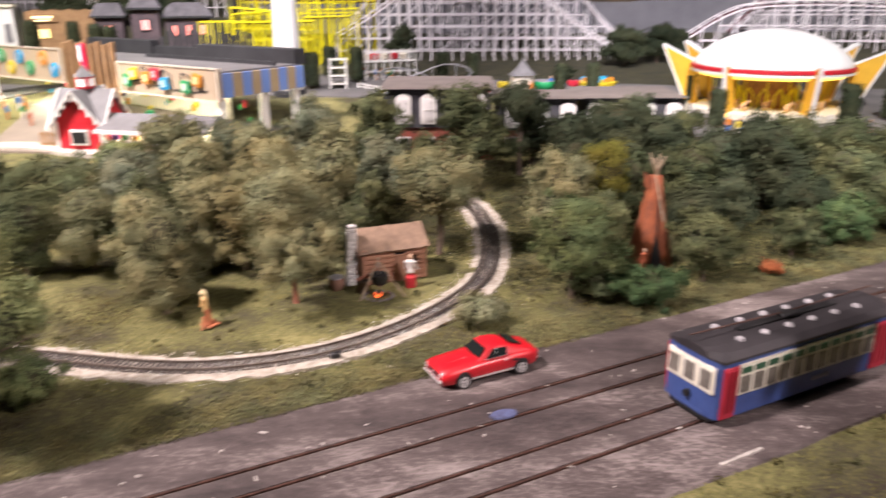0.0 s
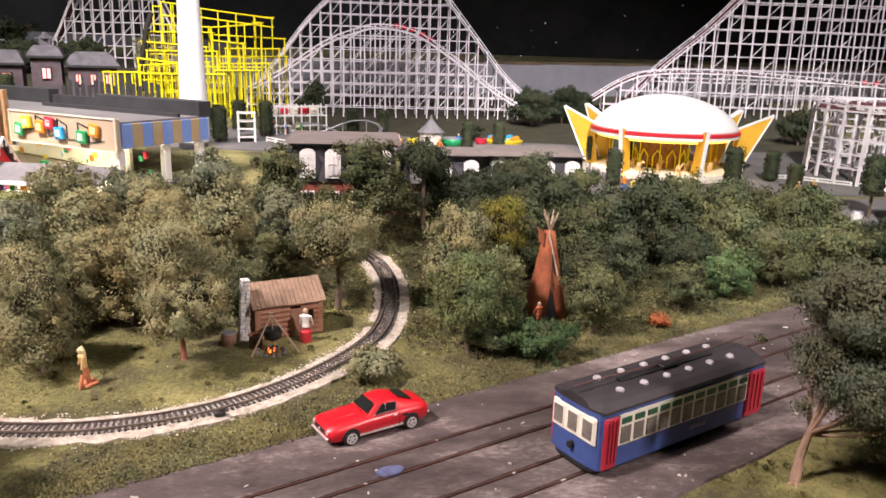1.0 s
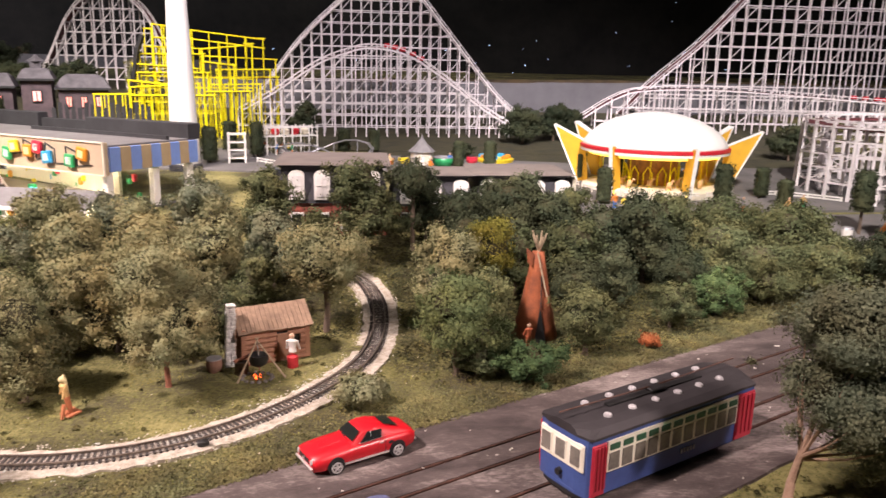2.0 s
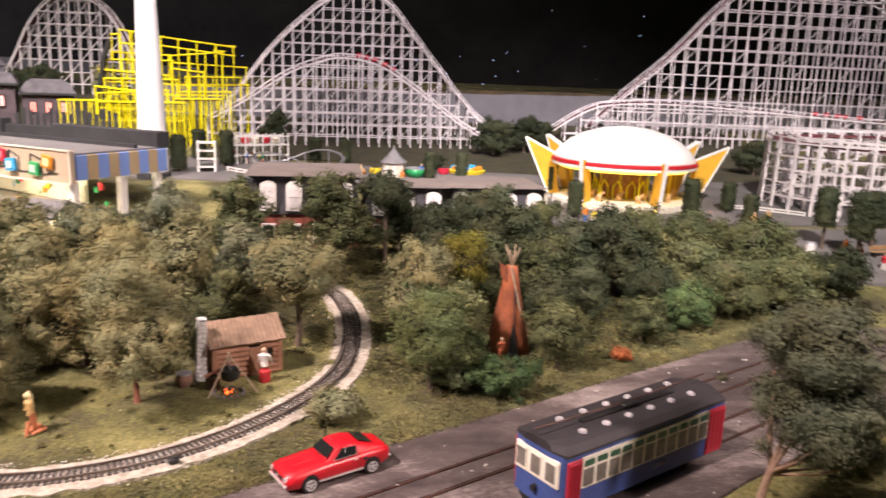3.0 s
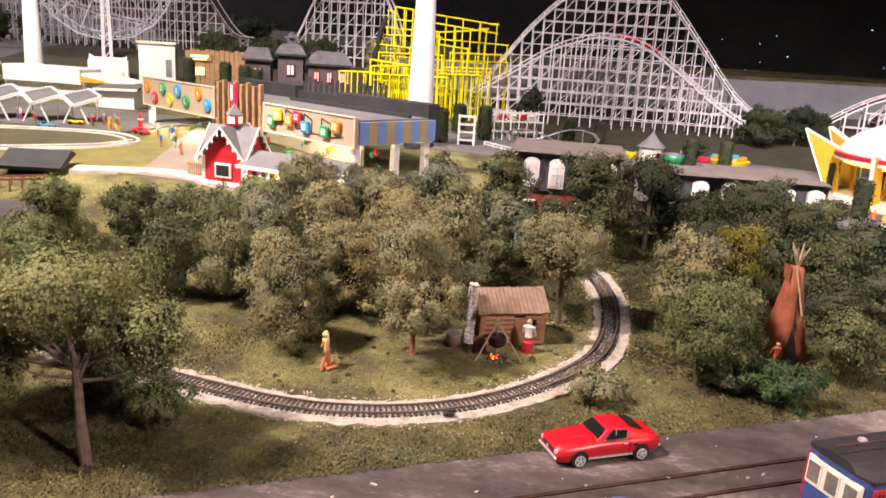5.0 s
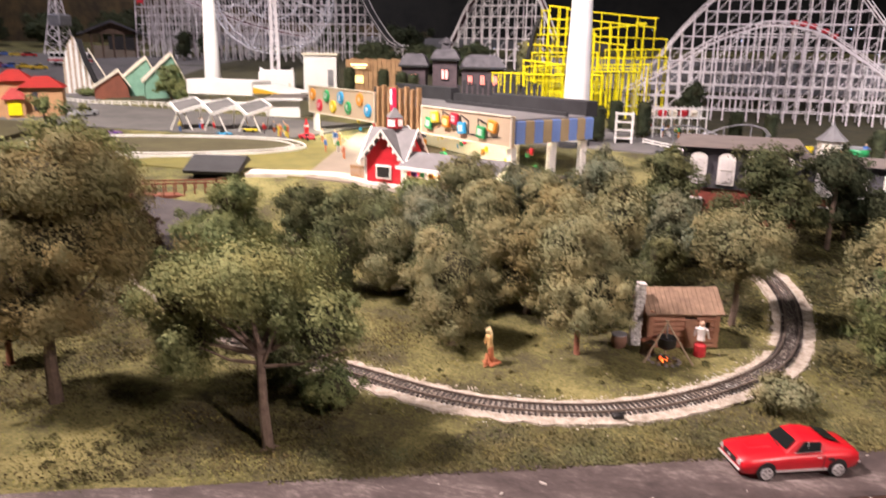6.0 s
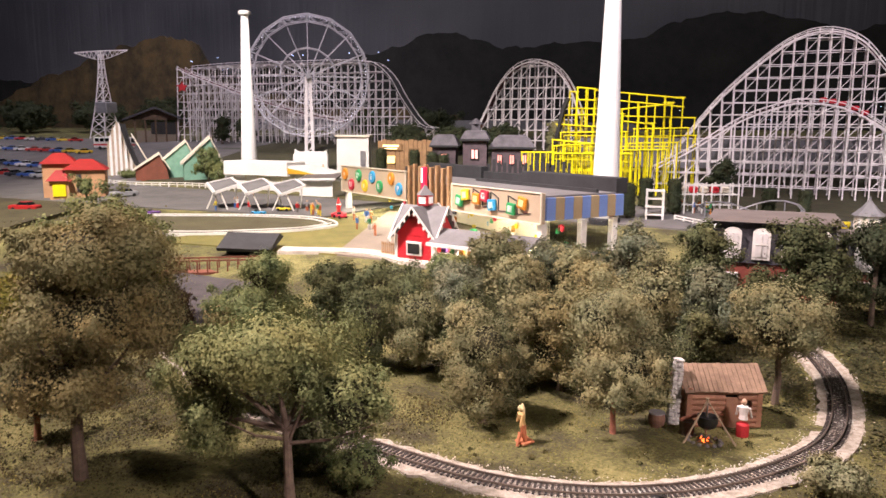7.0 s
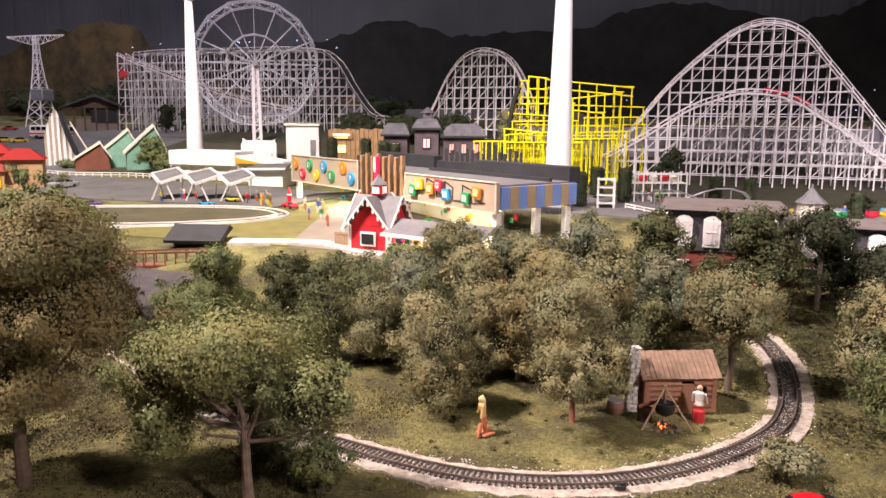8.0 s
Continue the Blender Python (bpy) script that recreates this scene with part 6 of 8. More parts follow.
for i in range(6):
    ang = (-142, -82, -22, 18, 124, 158)[i]
    s = Shape()
    tip = (0.106, 0.062) if i < 2 else (0.137, 0.080)
    deep = 0.079 if i < 2 else 0.086
    poly = [(deep, 0, -0.004), (0.098, 0, -0.004), (tip[0], 0, tip[1]), (0.097, 0, 0.061), (deep + 0.008, 0, 0.055)]
    half = 0.0020 if i < 2 else 0.0045
    s.prism(poly, (0, -half, 0), (0, half, 0))
    p = part("pier", s, AMBER, car, "amber flaring pier with white edge", at=pose(0, 0, 0, 0, 0, ang))
    s = Shape()
    s.beam((0.0985, 0, -0.004), (tip[0] + 0.0015, 0, tip[1] + 0.002), half * 2.15, 0.0022)
    s.beam((tip[0] + 0.0015, 0, tip[1] + 0.002), (0.096, 0, 0.0615), half * 2.15, 0.0022)
    part("pier_edge", s, GLOWWHITE, p, "white pier edge")
    part("pier_lamp", Shape().box((0.093, 0, 0.002), (0.006, 0.006, 0.004)), BULB, p)
for i in range(30):
    a = 2 * math.pi * i / 30
    s = Shape()
    s.box((0, 0, 0.004), (0.0012, 0.0012, 0.010))
    s.box((0, 0.0055, 0.0075), (0.001, 0.0115, 0.0012))
    s.box((0, 0.0055, 0.0045), (0.001, 0.0115, 0.0012))
    part("fence_panel", s, WHITE, car, "white fence panel", at=pose(0.108 * math.cos(a), 0.108 * math.sin(a), 0, 0, 0, math.degrees(a) + 6))

# ---- the log cabin and the camp in front of it ------------------------------
LOG = paint("reddish_logs", (0.43, 0.225, 0.14), (0.27, 0.13, 0.08), 120, 0.8, bump=0.5)
DOORW = paint("tan_door_board", (0.36, 0.20, 0.125), (0.28, 0.15, 0.095), 240, 0.8, bump=0.3)
PLANK = paint("brown_roof_planks", (0.29, 0.195, 0.13), (0.17, 0.11, 0.075), 180, 0.85, bump=0.5)
STONEC = paint("pale_mortared_stone", (0.86, 0.84, 0.80), (0.30, 0.29, 0.28), 420, 0.9, bump=0.6, fine=1200)
CLAY = paint("brown_clay", (0.24, 0.13, 0.085), (0.15, 0.08, 0.055), 200, 0.8)
EMBER = lit("fire_ember", (1.0, 0.13, 0.02), 5.0)
cabin = thing("log_cabin", pose(-0.0365, 0.4955, 0.0, 0, 0, 22), "small red-brown log cabin with a plank roof", "cabin")
CW, CD, CH, CR = 0.0438, 0.0295, 0.0248, 0.0370     # width, depth, eave and ridge
for k in range(7):
    z = 0.0018 + 0.0036 * k
    for side, y in (("front", 0.0), ("back", CD)):
        if side == "front" and k < 6:
            spans = [(-CW / 2 - 0.002, 0.0005), (0.0085, 0.0118) if 3 <= k <= 4 else (0.0085, CW / 2 + 0.002)]
            if 3 <= k <= 4:
                spans.append((0.0172, CW / 2 + 0.002))
        else:
            spans = [(-CW / 2 - 0.002, CW / 2 + 0.002)]
        for a, b in spans:
            part("log", Shape().cone((a, y, z), (b, y, z), 0.0021, 0.0020, 8), LOG, cabin)
    for x in (-CW / 2, CW / 2):
        part("log", Shape().cone((x, -0.002, z + 0.0010), (x, CD + 0.002, z + 0.0010), 0.0019, 0.0019, 8), LOG, cabin)
part("inner_wall", Shape().box((0, CD / 2, CH / 2 - 0.001), (CW - 0.002, CD - 0.002, CH)), BLACKP, cabin, "dark interior")
part("door", Shape().box((0.0045, -0.0009, 0.0100), (0.0080, 0.0018, 0.0200), bevel=0.0003), DOORW, cabin, "closed reddish plank door")
for x in (-CW / 2 - 0.0008, CW / 2 + 0.0008):
    s = Shape()
    s.prism([(x, 0, CH), (x, CD, CH), (x, CD / 2, CR - 0.002)], (-0.0007, 0, 0), (0.0007, 0, 0))
    part("gable", s, LOG, cabin)
for k in range(17):
    x = -CW / 2 - 0.004 + (CW + 0.008) * (k + 0.5) / 17
    w = (CW + 0.008) / 17
    for sg in (0, 1):
        y0 = -0.0035 if sg == 0 else CD + 0.0035
        j = random.uniform(-0.0010, 0.0010)
        s = Shape()
        s.beam((x, y0, CH - 0.0010 + j * 0.6), (x, CD / 2, CR + j * 0.3), w * 0.92, 0.0013)
        part("roof_plank", s, PLANK, cabin)
ch = thing("stone_chimney", pose(-0.0668, 0.4895, 0.0, 0, 3, 22), "tall pale mortared stone chimney at the cabin's end", "chimney")
random.seed(21)
for k in range(14):
    z = 0.0005 + 0.003 * k
    wd = 0.0066 - 0.0016 * k / 14
    for i in range(2):
        for j in range(2):
            stone = Shape().box(((i - 0.5) * wd * 0.55 + random.uniform(-1, 1) * 0.0003, (j - 0.5) * wd * 0.55, z), (wd * 0.56, wd * 0.56, 0.0028), random.uniform(-0.1, 0.1), bevel=0.0004)
            part("stone", stone, STONEC, ch)
part("capstone", Shape().box((0, 0, 0.0425), (0.0060, 0.0060, 0.0014), bevel=0.0004), STONEC, ch)
bar_ = thing("barrel", pose(-0.0755, 0.4815, 0.0), "open brown wooden barrel beside the chimney", "barrel")
part("body", Shape().lathe((0, 0, 0), [(0.0043, -0.0005), (0.0053, 0.0035), (0.0054, 0.005), (0.0048, 0.0088), (0.0042, 0.0088), (0.0040, 0.006)], 16), CLAY, bar_)
part("hoop", Shape().lathe((0, 0, 0.0080), [(0.0049, 0), (0.0052, 0.0002), (0.0050, 0.0010), (0.0047, 0.0010)], 16), STEEL, bar_)
FIRESTONE = paint("sooty_stone", (0.24, 0.225, 0.21), (0.11, 0.10, 0.095), 300, 0.9)
fire = thing("campfire", pose(-0.0455, 0.4655, 0.0), "campfire ring of sooty stones with glowing embers", "campfire")
for i in range(14):
    a = 2 * math.pi * i / 14
    part("stone", Shape().lathe((0.0098 * math.cos(a), 0.0082 * math.sin(a), 0.0008), [(0.0007, -0.001), (0.0015, 0.0), (0.0013, 0.0009), (0.0004, 0.0014)], 6), FIRESTONE, fire)
for i in range(5):
    a = i * 1.25
    part("stick", Shape().cone((0.005 * math.cos(a), 0.005 * math.sin(a), 0.0008), (-0.001 * math.cos(a), -0.001 * math.sin(a), 0.004), 0.0006, 0.0005, 6), BARK, fire)
for i in range(3):
    a = i * 2.09 + 0.4
    part("ember", Shape().lathe((0.0022 * math.cos(a), 0.0018 * math.sin(a), 0.0016), [(0.0003, -0.001), (0.0010, 0), (0.0007, 0.0008), (0.0002, 0.0016)], 6), EMBER, fire, "glowing orange ember")
POLE = paint("pale_poles", (0.45, 0.36, 0.25), (0.3, 0.23, 0.15), 300, 0.8)
tri = thing("tripod", pose(-0.0455, 0.4655, 0.0), "tripod of pale poles holding a black kettle over the fire", "tripod")
for x, y in ((-0.0118, -0.0085), (0.0178, 0.0015), (0.000, 0.0130)):
    part("pole", Shape().cone((x, y, 0), (0.0005 - x * 0.06, 0.002 - y * 0.06, 0.0275), 0.0007, 0.0005, 6), POLE, tri)
part("kettle", Shape().lathe((0.0010, 0.002, 0.0080), [(0.002, 0.0), (0.0054, 0.002), (0.0062, 0.005), (0.0058, 0.0076), (0.0063, 0.0082), (0.0056, 0.0082), (0.005, 0.006)], 18), BLACKP, tri, "black iron kettle", smooth=True)
part("chain", Shape().cone((0.0010, 0.002, 0.0155), (0.0005, 0.002, 0.0265), 0.0003, 0.0003, 5), STEEL, tri)
rack = thing("cooking_rack", pose(-0.0565, 0.474, 0.0), "dark iron rack and stump beside the fire", "rack")
part("stump", Shape().lathe((0, 0, 0), [(0.0048, -0.0005), (0.0044, 0.004), (0.0045, 0.009), (0.0036, 0.0092)], 12), BARK, rack)
part("log", Shape().cone((-0.004, -0.003, 0.010), (0.005, 0.002, 0.0125), 0.0014, 0.0012, 7), REDBARK, rack)


def figurine(x, y, h, turn, colors, label, seated=False, group="figurines", plume=False, lean=0):
    """A simple painted figure: legs, tunic and head as one plain shape."""
    s = Shape()
    if seated:
        s.lathe((0, 0, 0), [(h * 0.16, -0.0006), (h * 0.17, h * 0.3), (h * 0.12, h * 0.34)], 8, 0)
    else:
        for sg in (-1, 1):
            s.cone((sg * h * 0.07, 0, -0.0006), (sg * h * 0.055, 0, h * 0.48), h * 0.05, h * 0.075, 7, 0)
    s.lathe((0, 0, h * 0.44), [(h * 0.12, 0), (h * 0.10, h * 0.12), (h * 0.14, h * 0.34), (h * 0.06, h * 0.40)], 9, 1, 0.7)
    for sg in (-1, 1):
        s.cone((sg * h * 0.14, 0, h * 0.77), (sg * h * 0.19, -h * 0.10, h * 0.50), h * 0.042, h * 0.034, 6, 1)
    s.lathe((0, 0, h * 0.84), [(h * 0.04, 0), (h * 0.075, h * 0.05), (h * 0.075, h * 0.11), (h * 0.03, h * 0.16)], 8, 2)
    if plume:
        s.lathe((0, h * 0.05, h * 0.80), [(h * 0.03, -h * 0.30), (h * 0.09, -h * 0.05), (h * 0.10, h * 0.12), (h * 0.04, h * 0.22)], 8, 2, 0.6)
        s.cone((h * 0.06, -h * 0.10, h * 0.30), (h * 0.16, -h * 0.24, -0.0004), h * 0.06, h * 0.045, 6, 0)
        s.box((0, 0, 0.0003), (h * 0.42, h * 0.36, 0.0016), 0.3, 0, 0.0004)
    return whole("figurine", s, colors, label, "figurine", group, at=pose(x, y, ground(x, y), lean, 0, turn))


CLOTH = {c: paint("cloth_" + c, v, None, 200, 0.7) for c, v in (("red", (0.60, 0.03, 0.04)), ("buff", (0.62, 0.40, 0.16)), ("white", (0.75, 0.70, 0.66)), ("blue", (0.06, 0.16, 0.45)), ("orange", (0.75, 0.25, 0.04)), ("grey", (0.25, 0.24, 0.25)), ("green", (0.06, 0.30, 0.12)), ("rust", (0.42, 0.11, 0.045)), ("yellow", (0.75, 0.60, 0.08)), ("black", (0.03, 0.03, 0.035)), ("terracotta", (0.50, 0.17, 0.075)), ("straw", (0.80, 0.66, 0.36)))}
figurine(-0.1458, 0.4228, 0.0235, 300, [CLOTH["terracotta"], CLOTH["buff"], CLOTH["straw"]], "painted figurine in buff and terracotta clothes on the grass", group="camp figurines", plume=True, lean=8)
figurine(-0.0245, 0.4865, 0.0235, 170, [CLOTH["red"], CLOTH["white"], SKIN], "painted figurine in white blouse and red skirt by the cabin", True, "camp figurines")
figurine(0.1445, 0.512, 0.0185, 200, [CLOTH["rust"], CLOTH["rust"], SKIN], "small painted figurine beside the tipi", group="camp figurines")

# ---- tipi -------------------------------------------------------------------
HIDE = paint("rust_brown_hide", (0.34, 0.095, 0.032), (0.14, 0.040, 0.018), 110, 0.75, bump=0.4)
tp = thing("tipi", pose(0.1555, 0.538, 0.0), "orange-brown hide tipi with bare poles on top", "tent")
N = 22
rings = []
for r, z in ((0.0180, 0.0), (0.0155, 0.010), (0.0110, 0.030), (0.0072, 0.050), (0.0044, 0.0665)):
    rings.append([((r + 0.0006 * math.sin(i * 5)) * math.cos(2 * math.pi * i / N), (r + 0.0006 * math.sin(i * 5)) * math.sin(2 * math.pi * i / N), z - (0.001 if z == 0 else 0)) for i in range(N)])
part("hide_cover", Shape().loft(rings), HIDE, tp, smooth=True)
for i in range(8):
    a = 2 * math.pi * i / 8 + 0.2
    part("pole", Shape().cone((0.0030 * math.cos(a), 0.0030 * math.sin(a), 0.060), (-0.0058 * math.cos(a), -0.0058 * math.sin(a), 0.0800 + 0.003 * math.sin(i * 3)), 0.0009, 0.0005, 6), POLE, tp, "pale bare pole")
s = Shape()
s.add([(-0.0045, -0.0187, 0.0), (0.0045, -0.0187, 0.0), (0.0002, -0.0127, 0.026)], [(0, 1, 2)])
s.add([(-0.0045, -0.0181, 0.0), (0.0045, -0.0181, 0.0), (0.0002, -0.0121, 0.026)], [(2, 1, 0)])
part("door_flap", s, BLACKP, tp, "dark entrance opening")
part("smoke_flap", Shape().beam((-0.002, -0.0056, 0.067), (0.0055, -0.0108, 0.034), 0.0010), POLE, tp, "pale smoke-flap pole")
part("smoke_flap", Shape().prism([(-0.0045, -0.0040, 0.066), (-0.0105, -0.0050, 0.0705), (-0.0095, -0.0060, 0.060), (-0.0060, -0.0064, 0.056)], (0, 0, 0), (0, 0.0009, 0)), HIDE, tp, "turned-out hide smoke flap")
part("lacing", Shape().beam((0.0012, -0.0080, 0.050), (0.0006, -0.0128, 0.026), 0.0008), BLACKP, tp)

# ---- red car ----------------------------------------------------------------
CARRED, cn, cl, cb = nodes_of("red_car_lacquer")
geo_ = cn.new("ShaderNodeNewGeometry")
nz = noise_node(cn, cl, geo_.outputs["Position"], 150.0)
rp = ramp_node(cn, cl, nz.outputs[0], [(0.3, (0.46, 0.005, 0.012)), (0.7, (0.56, 0.008, 0.018))])
cl.new(rp.outputs[0], cb.inputs["Base Color"])
cb.inputs["Roughness"].default_value, cb.inputs["Coat Weight"].default_value, cb.inputs["Coat Roughness"].default_value = 0.42, 0.25, 0.22
DARKGLASS, dn, dl, db = nodes_of("dark_car_glass")
db.inputs["Base Color"].default_value, db.inputs["Roughness"].default_value = (0.012, 0.014, 0.014, 1), 0.12
CHROME = paint("chrome", (0.82, 0.81, 0.80), (0.66, 0.65, 0.65), 90, 0.28, 0.55, bump=0)
RUBBER = paint("tyre_rubber", (0.02, 0.02, 0.021), (0.012, 0.012, 0.012), 90, 0.8)


def coupe(at, scale=1.0):
    """A fastback coupe, nose to -x, 59 mm long."""
    c = thing("model_car", at, "bright red fastback model coupe parked at the kerb", "car")
    L, W = 0.059, 0.0222

    def ring(x, hw, zl, zh, round_=0.0013, tuck=0.90):
        return [(x, -hw * tuck, zl), (x, hw * tuck, zl), (x, hw, zl + 0.003), (x, hw, zh - 0.0028), (x, hw - round_, zh - 0.0006), (x, hw * 0.45, zh), (x, -hw * 0.45, zh), (x, -hw + round_, zh - 0.0006), (x, -hw, zh - 0.0028), (x, -hw, zl + 0.003)]
    hw = W / 2
    rows = [(-0.0295, hw * 0.82, 0.0042, 0.0096), (-0.0285, hw * 0.95, 0.0034, 0.0104), (-0.024, hw, 0.0030, 0.0112), (-0.012, hw, 0.0028, 0.0120), (-0.006, hw, 0.0028, 0.0124), (0.006, hw * 0.985, 0.0028, 0.0124), (0.016, hw, 0.0028, 0.0127), (0.024, hw * 0.98, 0.0032, 0.0124), (0.0285, hw * 0.93, 0.004, 0.0118), (0.0295, hw * 0.86, 0.005, 0.0106)]
    part("body", Shape().loft([ring(*r) for r in rows]), CARRED, c, smooth=True).data.set_sharp_from_angle(angle=1.15)

    def top_(x, hb, zb, ht, zt):
        return [(x, -hb, zb), (x, hb, zb), (x, ht, zt - 0.0008), (x, ht * 0.6, zt), (x, -ht * 0.6, zt), (x, -ht, zt - 0.0008)]
    roof_rows = [(-0.0075, hw * 0.84, 0.0120, hw * 0.83, 0.0122), (-0.0010, hw * 0.86, 0.0118, hw * 0.68, 0.0176), (0.0035, hw * 0.87, 0.0118, hw * 0.68, 0.0184), (0.0095, hw * 0.87, 0.0118, hw * 0.68, 0.0180), (0.0165, hw * 0.87, 0.0118, hw * 0.70, 0.0158), (0.0265, hw * 0.83, 0.0112, hw * 0.80, 0.0124)]
    part("roof", Shape().loft([top_(*r) for r in roof_rows]), CARRED, c, smooth=True).data.set_sharp_from_angle(angle=0.9)
    s = Shape()
    s.add([(-0.0064, -hw * 0.70, 0.01315), (-0.0064, hw * 0.70, 0.01315), (-0.0017, hw * 0.58, 0.01715), (-0.0017, -hw * 0.58, 0.01715)], [(0, 1, 2, 3)])
    part("windscreen", s, DARKGLASS, c, "dark windscreen", at=pose(-0.0004, 0, 0.0003))
    s = Shape()
    s.add([(0.0122, -hw * 0.52, 0.0174), (0.0122, hw * 0.52, 0.0174), (0.0205, hw * 0.60, 0.0146), (0.0205, -hw * 0.60, 0.0146)], [(0, 1, 2, 3)])
    part("rear_window", s, DARKGLASS, c, "dark sloping rear window", at=pose(0, 0, 0.0004))
    for sg in (-1, 1):
        s = Shape()
        y0, y1 = sg * (hw * 0.855), sg * (hw * 0.70)
        s.prism([(-0.0030, y0, 0.0128), (0.0088, y0, 0.0130), (0.0098, y1, 0.0164), (0.0018, y1, 0.0168)], (0, 0, 0), (0, sg * 0.0007, 0))
        w = part("side_window", s, DARKGLASS, c, "dark side window")
        part("window_pillar", Shape().beam((0.0025, sg * hw * 0.885, 0.0124), (0.0035, sg * hw * 0.74, 0.0169), 0.0005), CHROME, w)
        part("window_trim", Shape().beam((-0.0036, sg * hw * 0.885, 0.0126), (0.0096, sg * hw * 0.885, 0.0128), 0.00035), CHROME, w)
        part("sill_trim", Shape().box((0.0, sg * hw * 0.985, 0.0042), (0.026, 0.0006, 0.0009)), CHROME, c, "chrome sill strip")
        part("door_handle", Shape().box((0.0085, sg * hw * 1.0, 0.0102), (0.0018, 0.0005, 0.0005)), CHROME, c, "chrome door handle")
        part("door_seam", Shape().box((0.0108, sg * hw * 0.995, 0.0078), (0.0002, 0.0004, 0.0075)), BLACKP, c)
        part("side_scoop", Shape().box((0.0142, sg * hw * 0.998, 0.0092), (0.0028, 0.0006, 0.0014)), BLACKP, c)
        hl = part("headlight", Shape().cone((-0.0296, sg * hw * 0.70, 0.0083), (-0.0288, sg * hw * 0.70, 0.0083), 0.0013, 0.0014, 14), CHROME, c, "round chrome headlight")
        part("taillight", Shape().box((0.0295, sg * hw * 0.58, 0.0092), (0.0006, 0.0042, 0.0016)), BALL["red"], c, "red tail light")
        for x in (-0.0172, 0.0180):
            arch_ = Shape().cone((x, sg * (hw - 0.0004), 0.0045), (x, sg * (hw + 0.0003), 0.0045), 0.0047, 0.0047, 20)
            part("wheel_arch", arch_, BLACKP, c, "dark wheel arch")
            wh = part("wheel", Shape().cone((x, sg * (hw - 0.003), 0.0038), (x, sg * (hw + 0.0006), 0.0038), 0.0039, 0.0039, 20), RUBBER, c, "black tyre")
            rim = Shape()
            for q in range(18):
                a0, a1 = 2 * math.pi * q / 18, 2 * math.pi * (q + 1) / 18
                rim.beam((x + 0.0026 * math.cos(a0), sg * (hw + 0.0007), 0.0038 + 0.0026 * math.sin(a0)), (x + 0.0026 * math.cos(a1), sg * (hw + 0.0007), 0.0038 + 0.0026 * math.sin(a1)), 0.0007)
            for q in range(5):
                a0 = 2 * math.pi * (q + 0.2) / 5
                rim.beam((x, sg * (hw + 0.0008), 0.0038), (x + 0.0025 * math.cos(a0), sg * (hw + 0.0006), 0.0038 + 0.0025 * math.sin(a0)), 0.0009)
            part("rim", rim, CHROME, wh, "five-spoked chrome wheel rim")
            part("hub_cap", Shape().cone((x, sg * hw, 0.0038), (x, sg * (hw + 0.0012), 0.0038), 0.0010, 0.0008, 10), CHROME, wh)
    part("front_bumper", Shape().box((-0.0298, 0, 0.0054), (0.0012, W * 0.86, 0.0011), bevel=0.0003), CHROME, c, "chrome front bumper")
    part("rear_bumper", Shape().box((0.0298, 0, 0.0062), (0.0012, W * 0.88, 0.0011), bevel=0.0003), CHROME, c, "chrome rear bumper")
    gr = part("grille", Shape().box((-0.0295, 0, 0.0080), (0.0006, W * 0.50, 0.0024)), BLACKP, c, "dark grille")
    part("grille_badge", Shape().box((-0.0300, 0, 0.0080), (0.0004, 0.0016, 0.0010)), CHROME, gr)
    part("hood_scoop", Shape().loft([[(-0.022, -0.0022, 0.0113), (-0.022, 0.0022, 0.0113), (-0.022, 0.0018, 0.0115), (-0.022, -0.0018, 0.0115)], [(-0.011, -0.0026, 0.0119), (-0.011, 0.0026, 0.0119), (-0.011, 0.0022, 0.0127), (-0.011, -0.0022, 0.0127)]]), CARRED, c)
    part("dashboard_figure_seat", Shape().lathe((0.002, 0.004, 0.0105), [(0.001, 0), (0.0014, 0.001), (0.0012, 0.003)], 8), CLOTH["white"], c)
    part("wiper", Shape().beam((-0.0076, -0.003, 0.0128), (-0.0070, 0.004, 0.0133), 0.0003), BLACKP, c)
    return c


coupe(pose(0.0195, 0.3612, 0.0, 0, 0, math.degrees(STREET_TURN)))

# ---- tram -------------------------------------------------------------------
TBLUE = paint("tram_blue", (0.060, 0.105, 0.31), (0.040, 0.070, 0.22), 60, 0.4)
TRED = paint("tram_red", (0.45, 0.02, 0.045), (0.36, 0.016, 0.035), 60, 0.45)
TROOF = paint("tram_roof_black", (0.042, 0.037, 0.040), (0.024, 0.021, 0.023), 50, 0.6)
TGREEN = paint("tram_green_blind", (0.035, 0.12, 0.065), None, 90, 0.5)
TCREAM = paint("tram_cream", (0.86, 0.82, 0.70), (0.78, 0.74, 0.62), 30, 0.45)
TVENT = paint("tram_vent_silver", (0.56, 0.54, 0.55), (0.26, 0.25, 0.26), 400, 0.3)
TPANE = paint("tram_window_pane", (0.26, 0.235, 0.20), (0.10, 0.09, 0.082), 60, 0.2)
TL, TW, TH, TZ = 0.136, 0.0345, 0.0335, 0.0042
ax = 0.1165
mid_x = ax + STREET.x * TL * 0.945 / 2
tram = thing("tram", pose(mid_x, SLOPE * mid_x + 0.2585, 0.0, 0, 0, math.degrees(STREET_TURN)) @ Matrix.Diagonal((0.945, 1, 1, 1)), "blue, red and cream model tram on the street track", "tram")


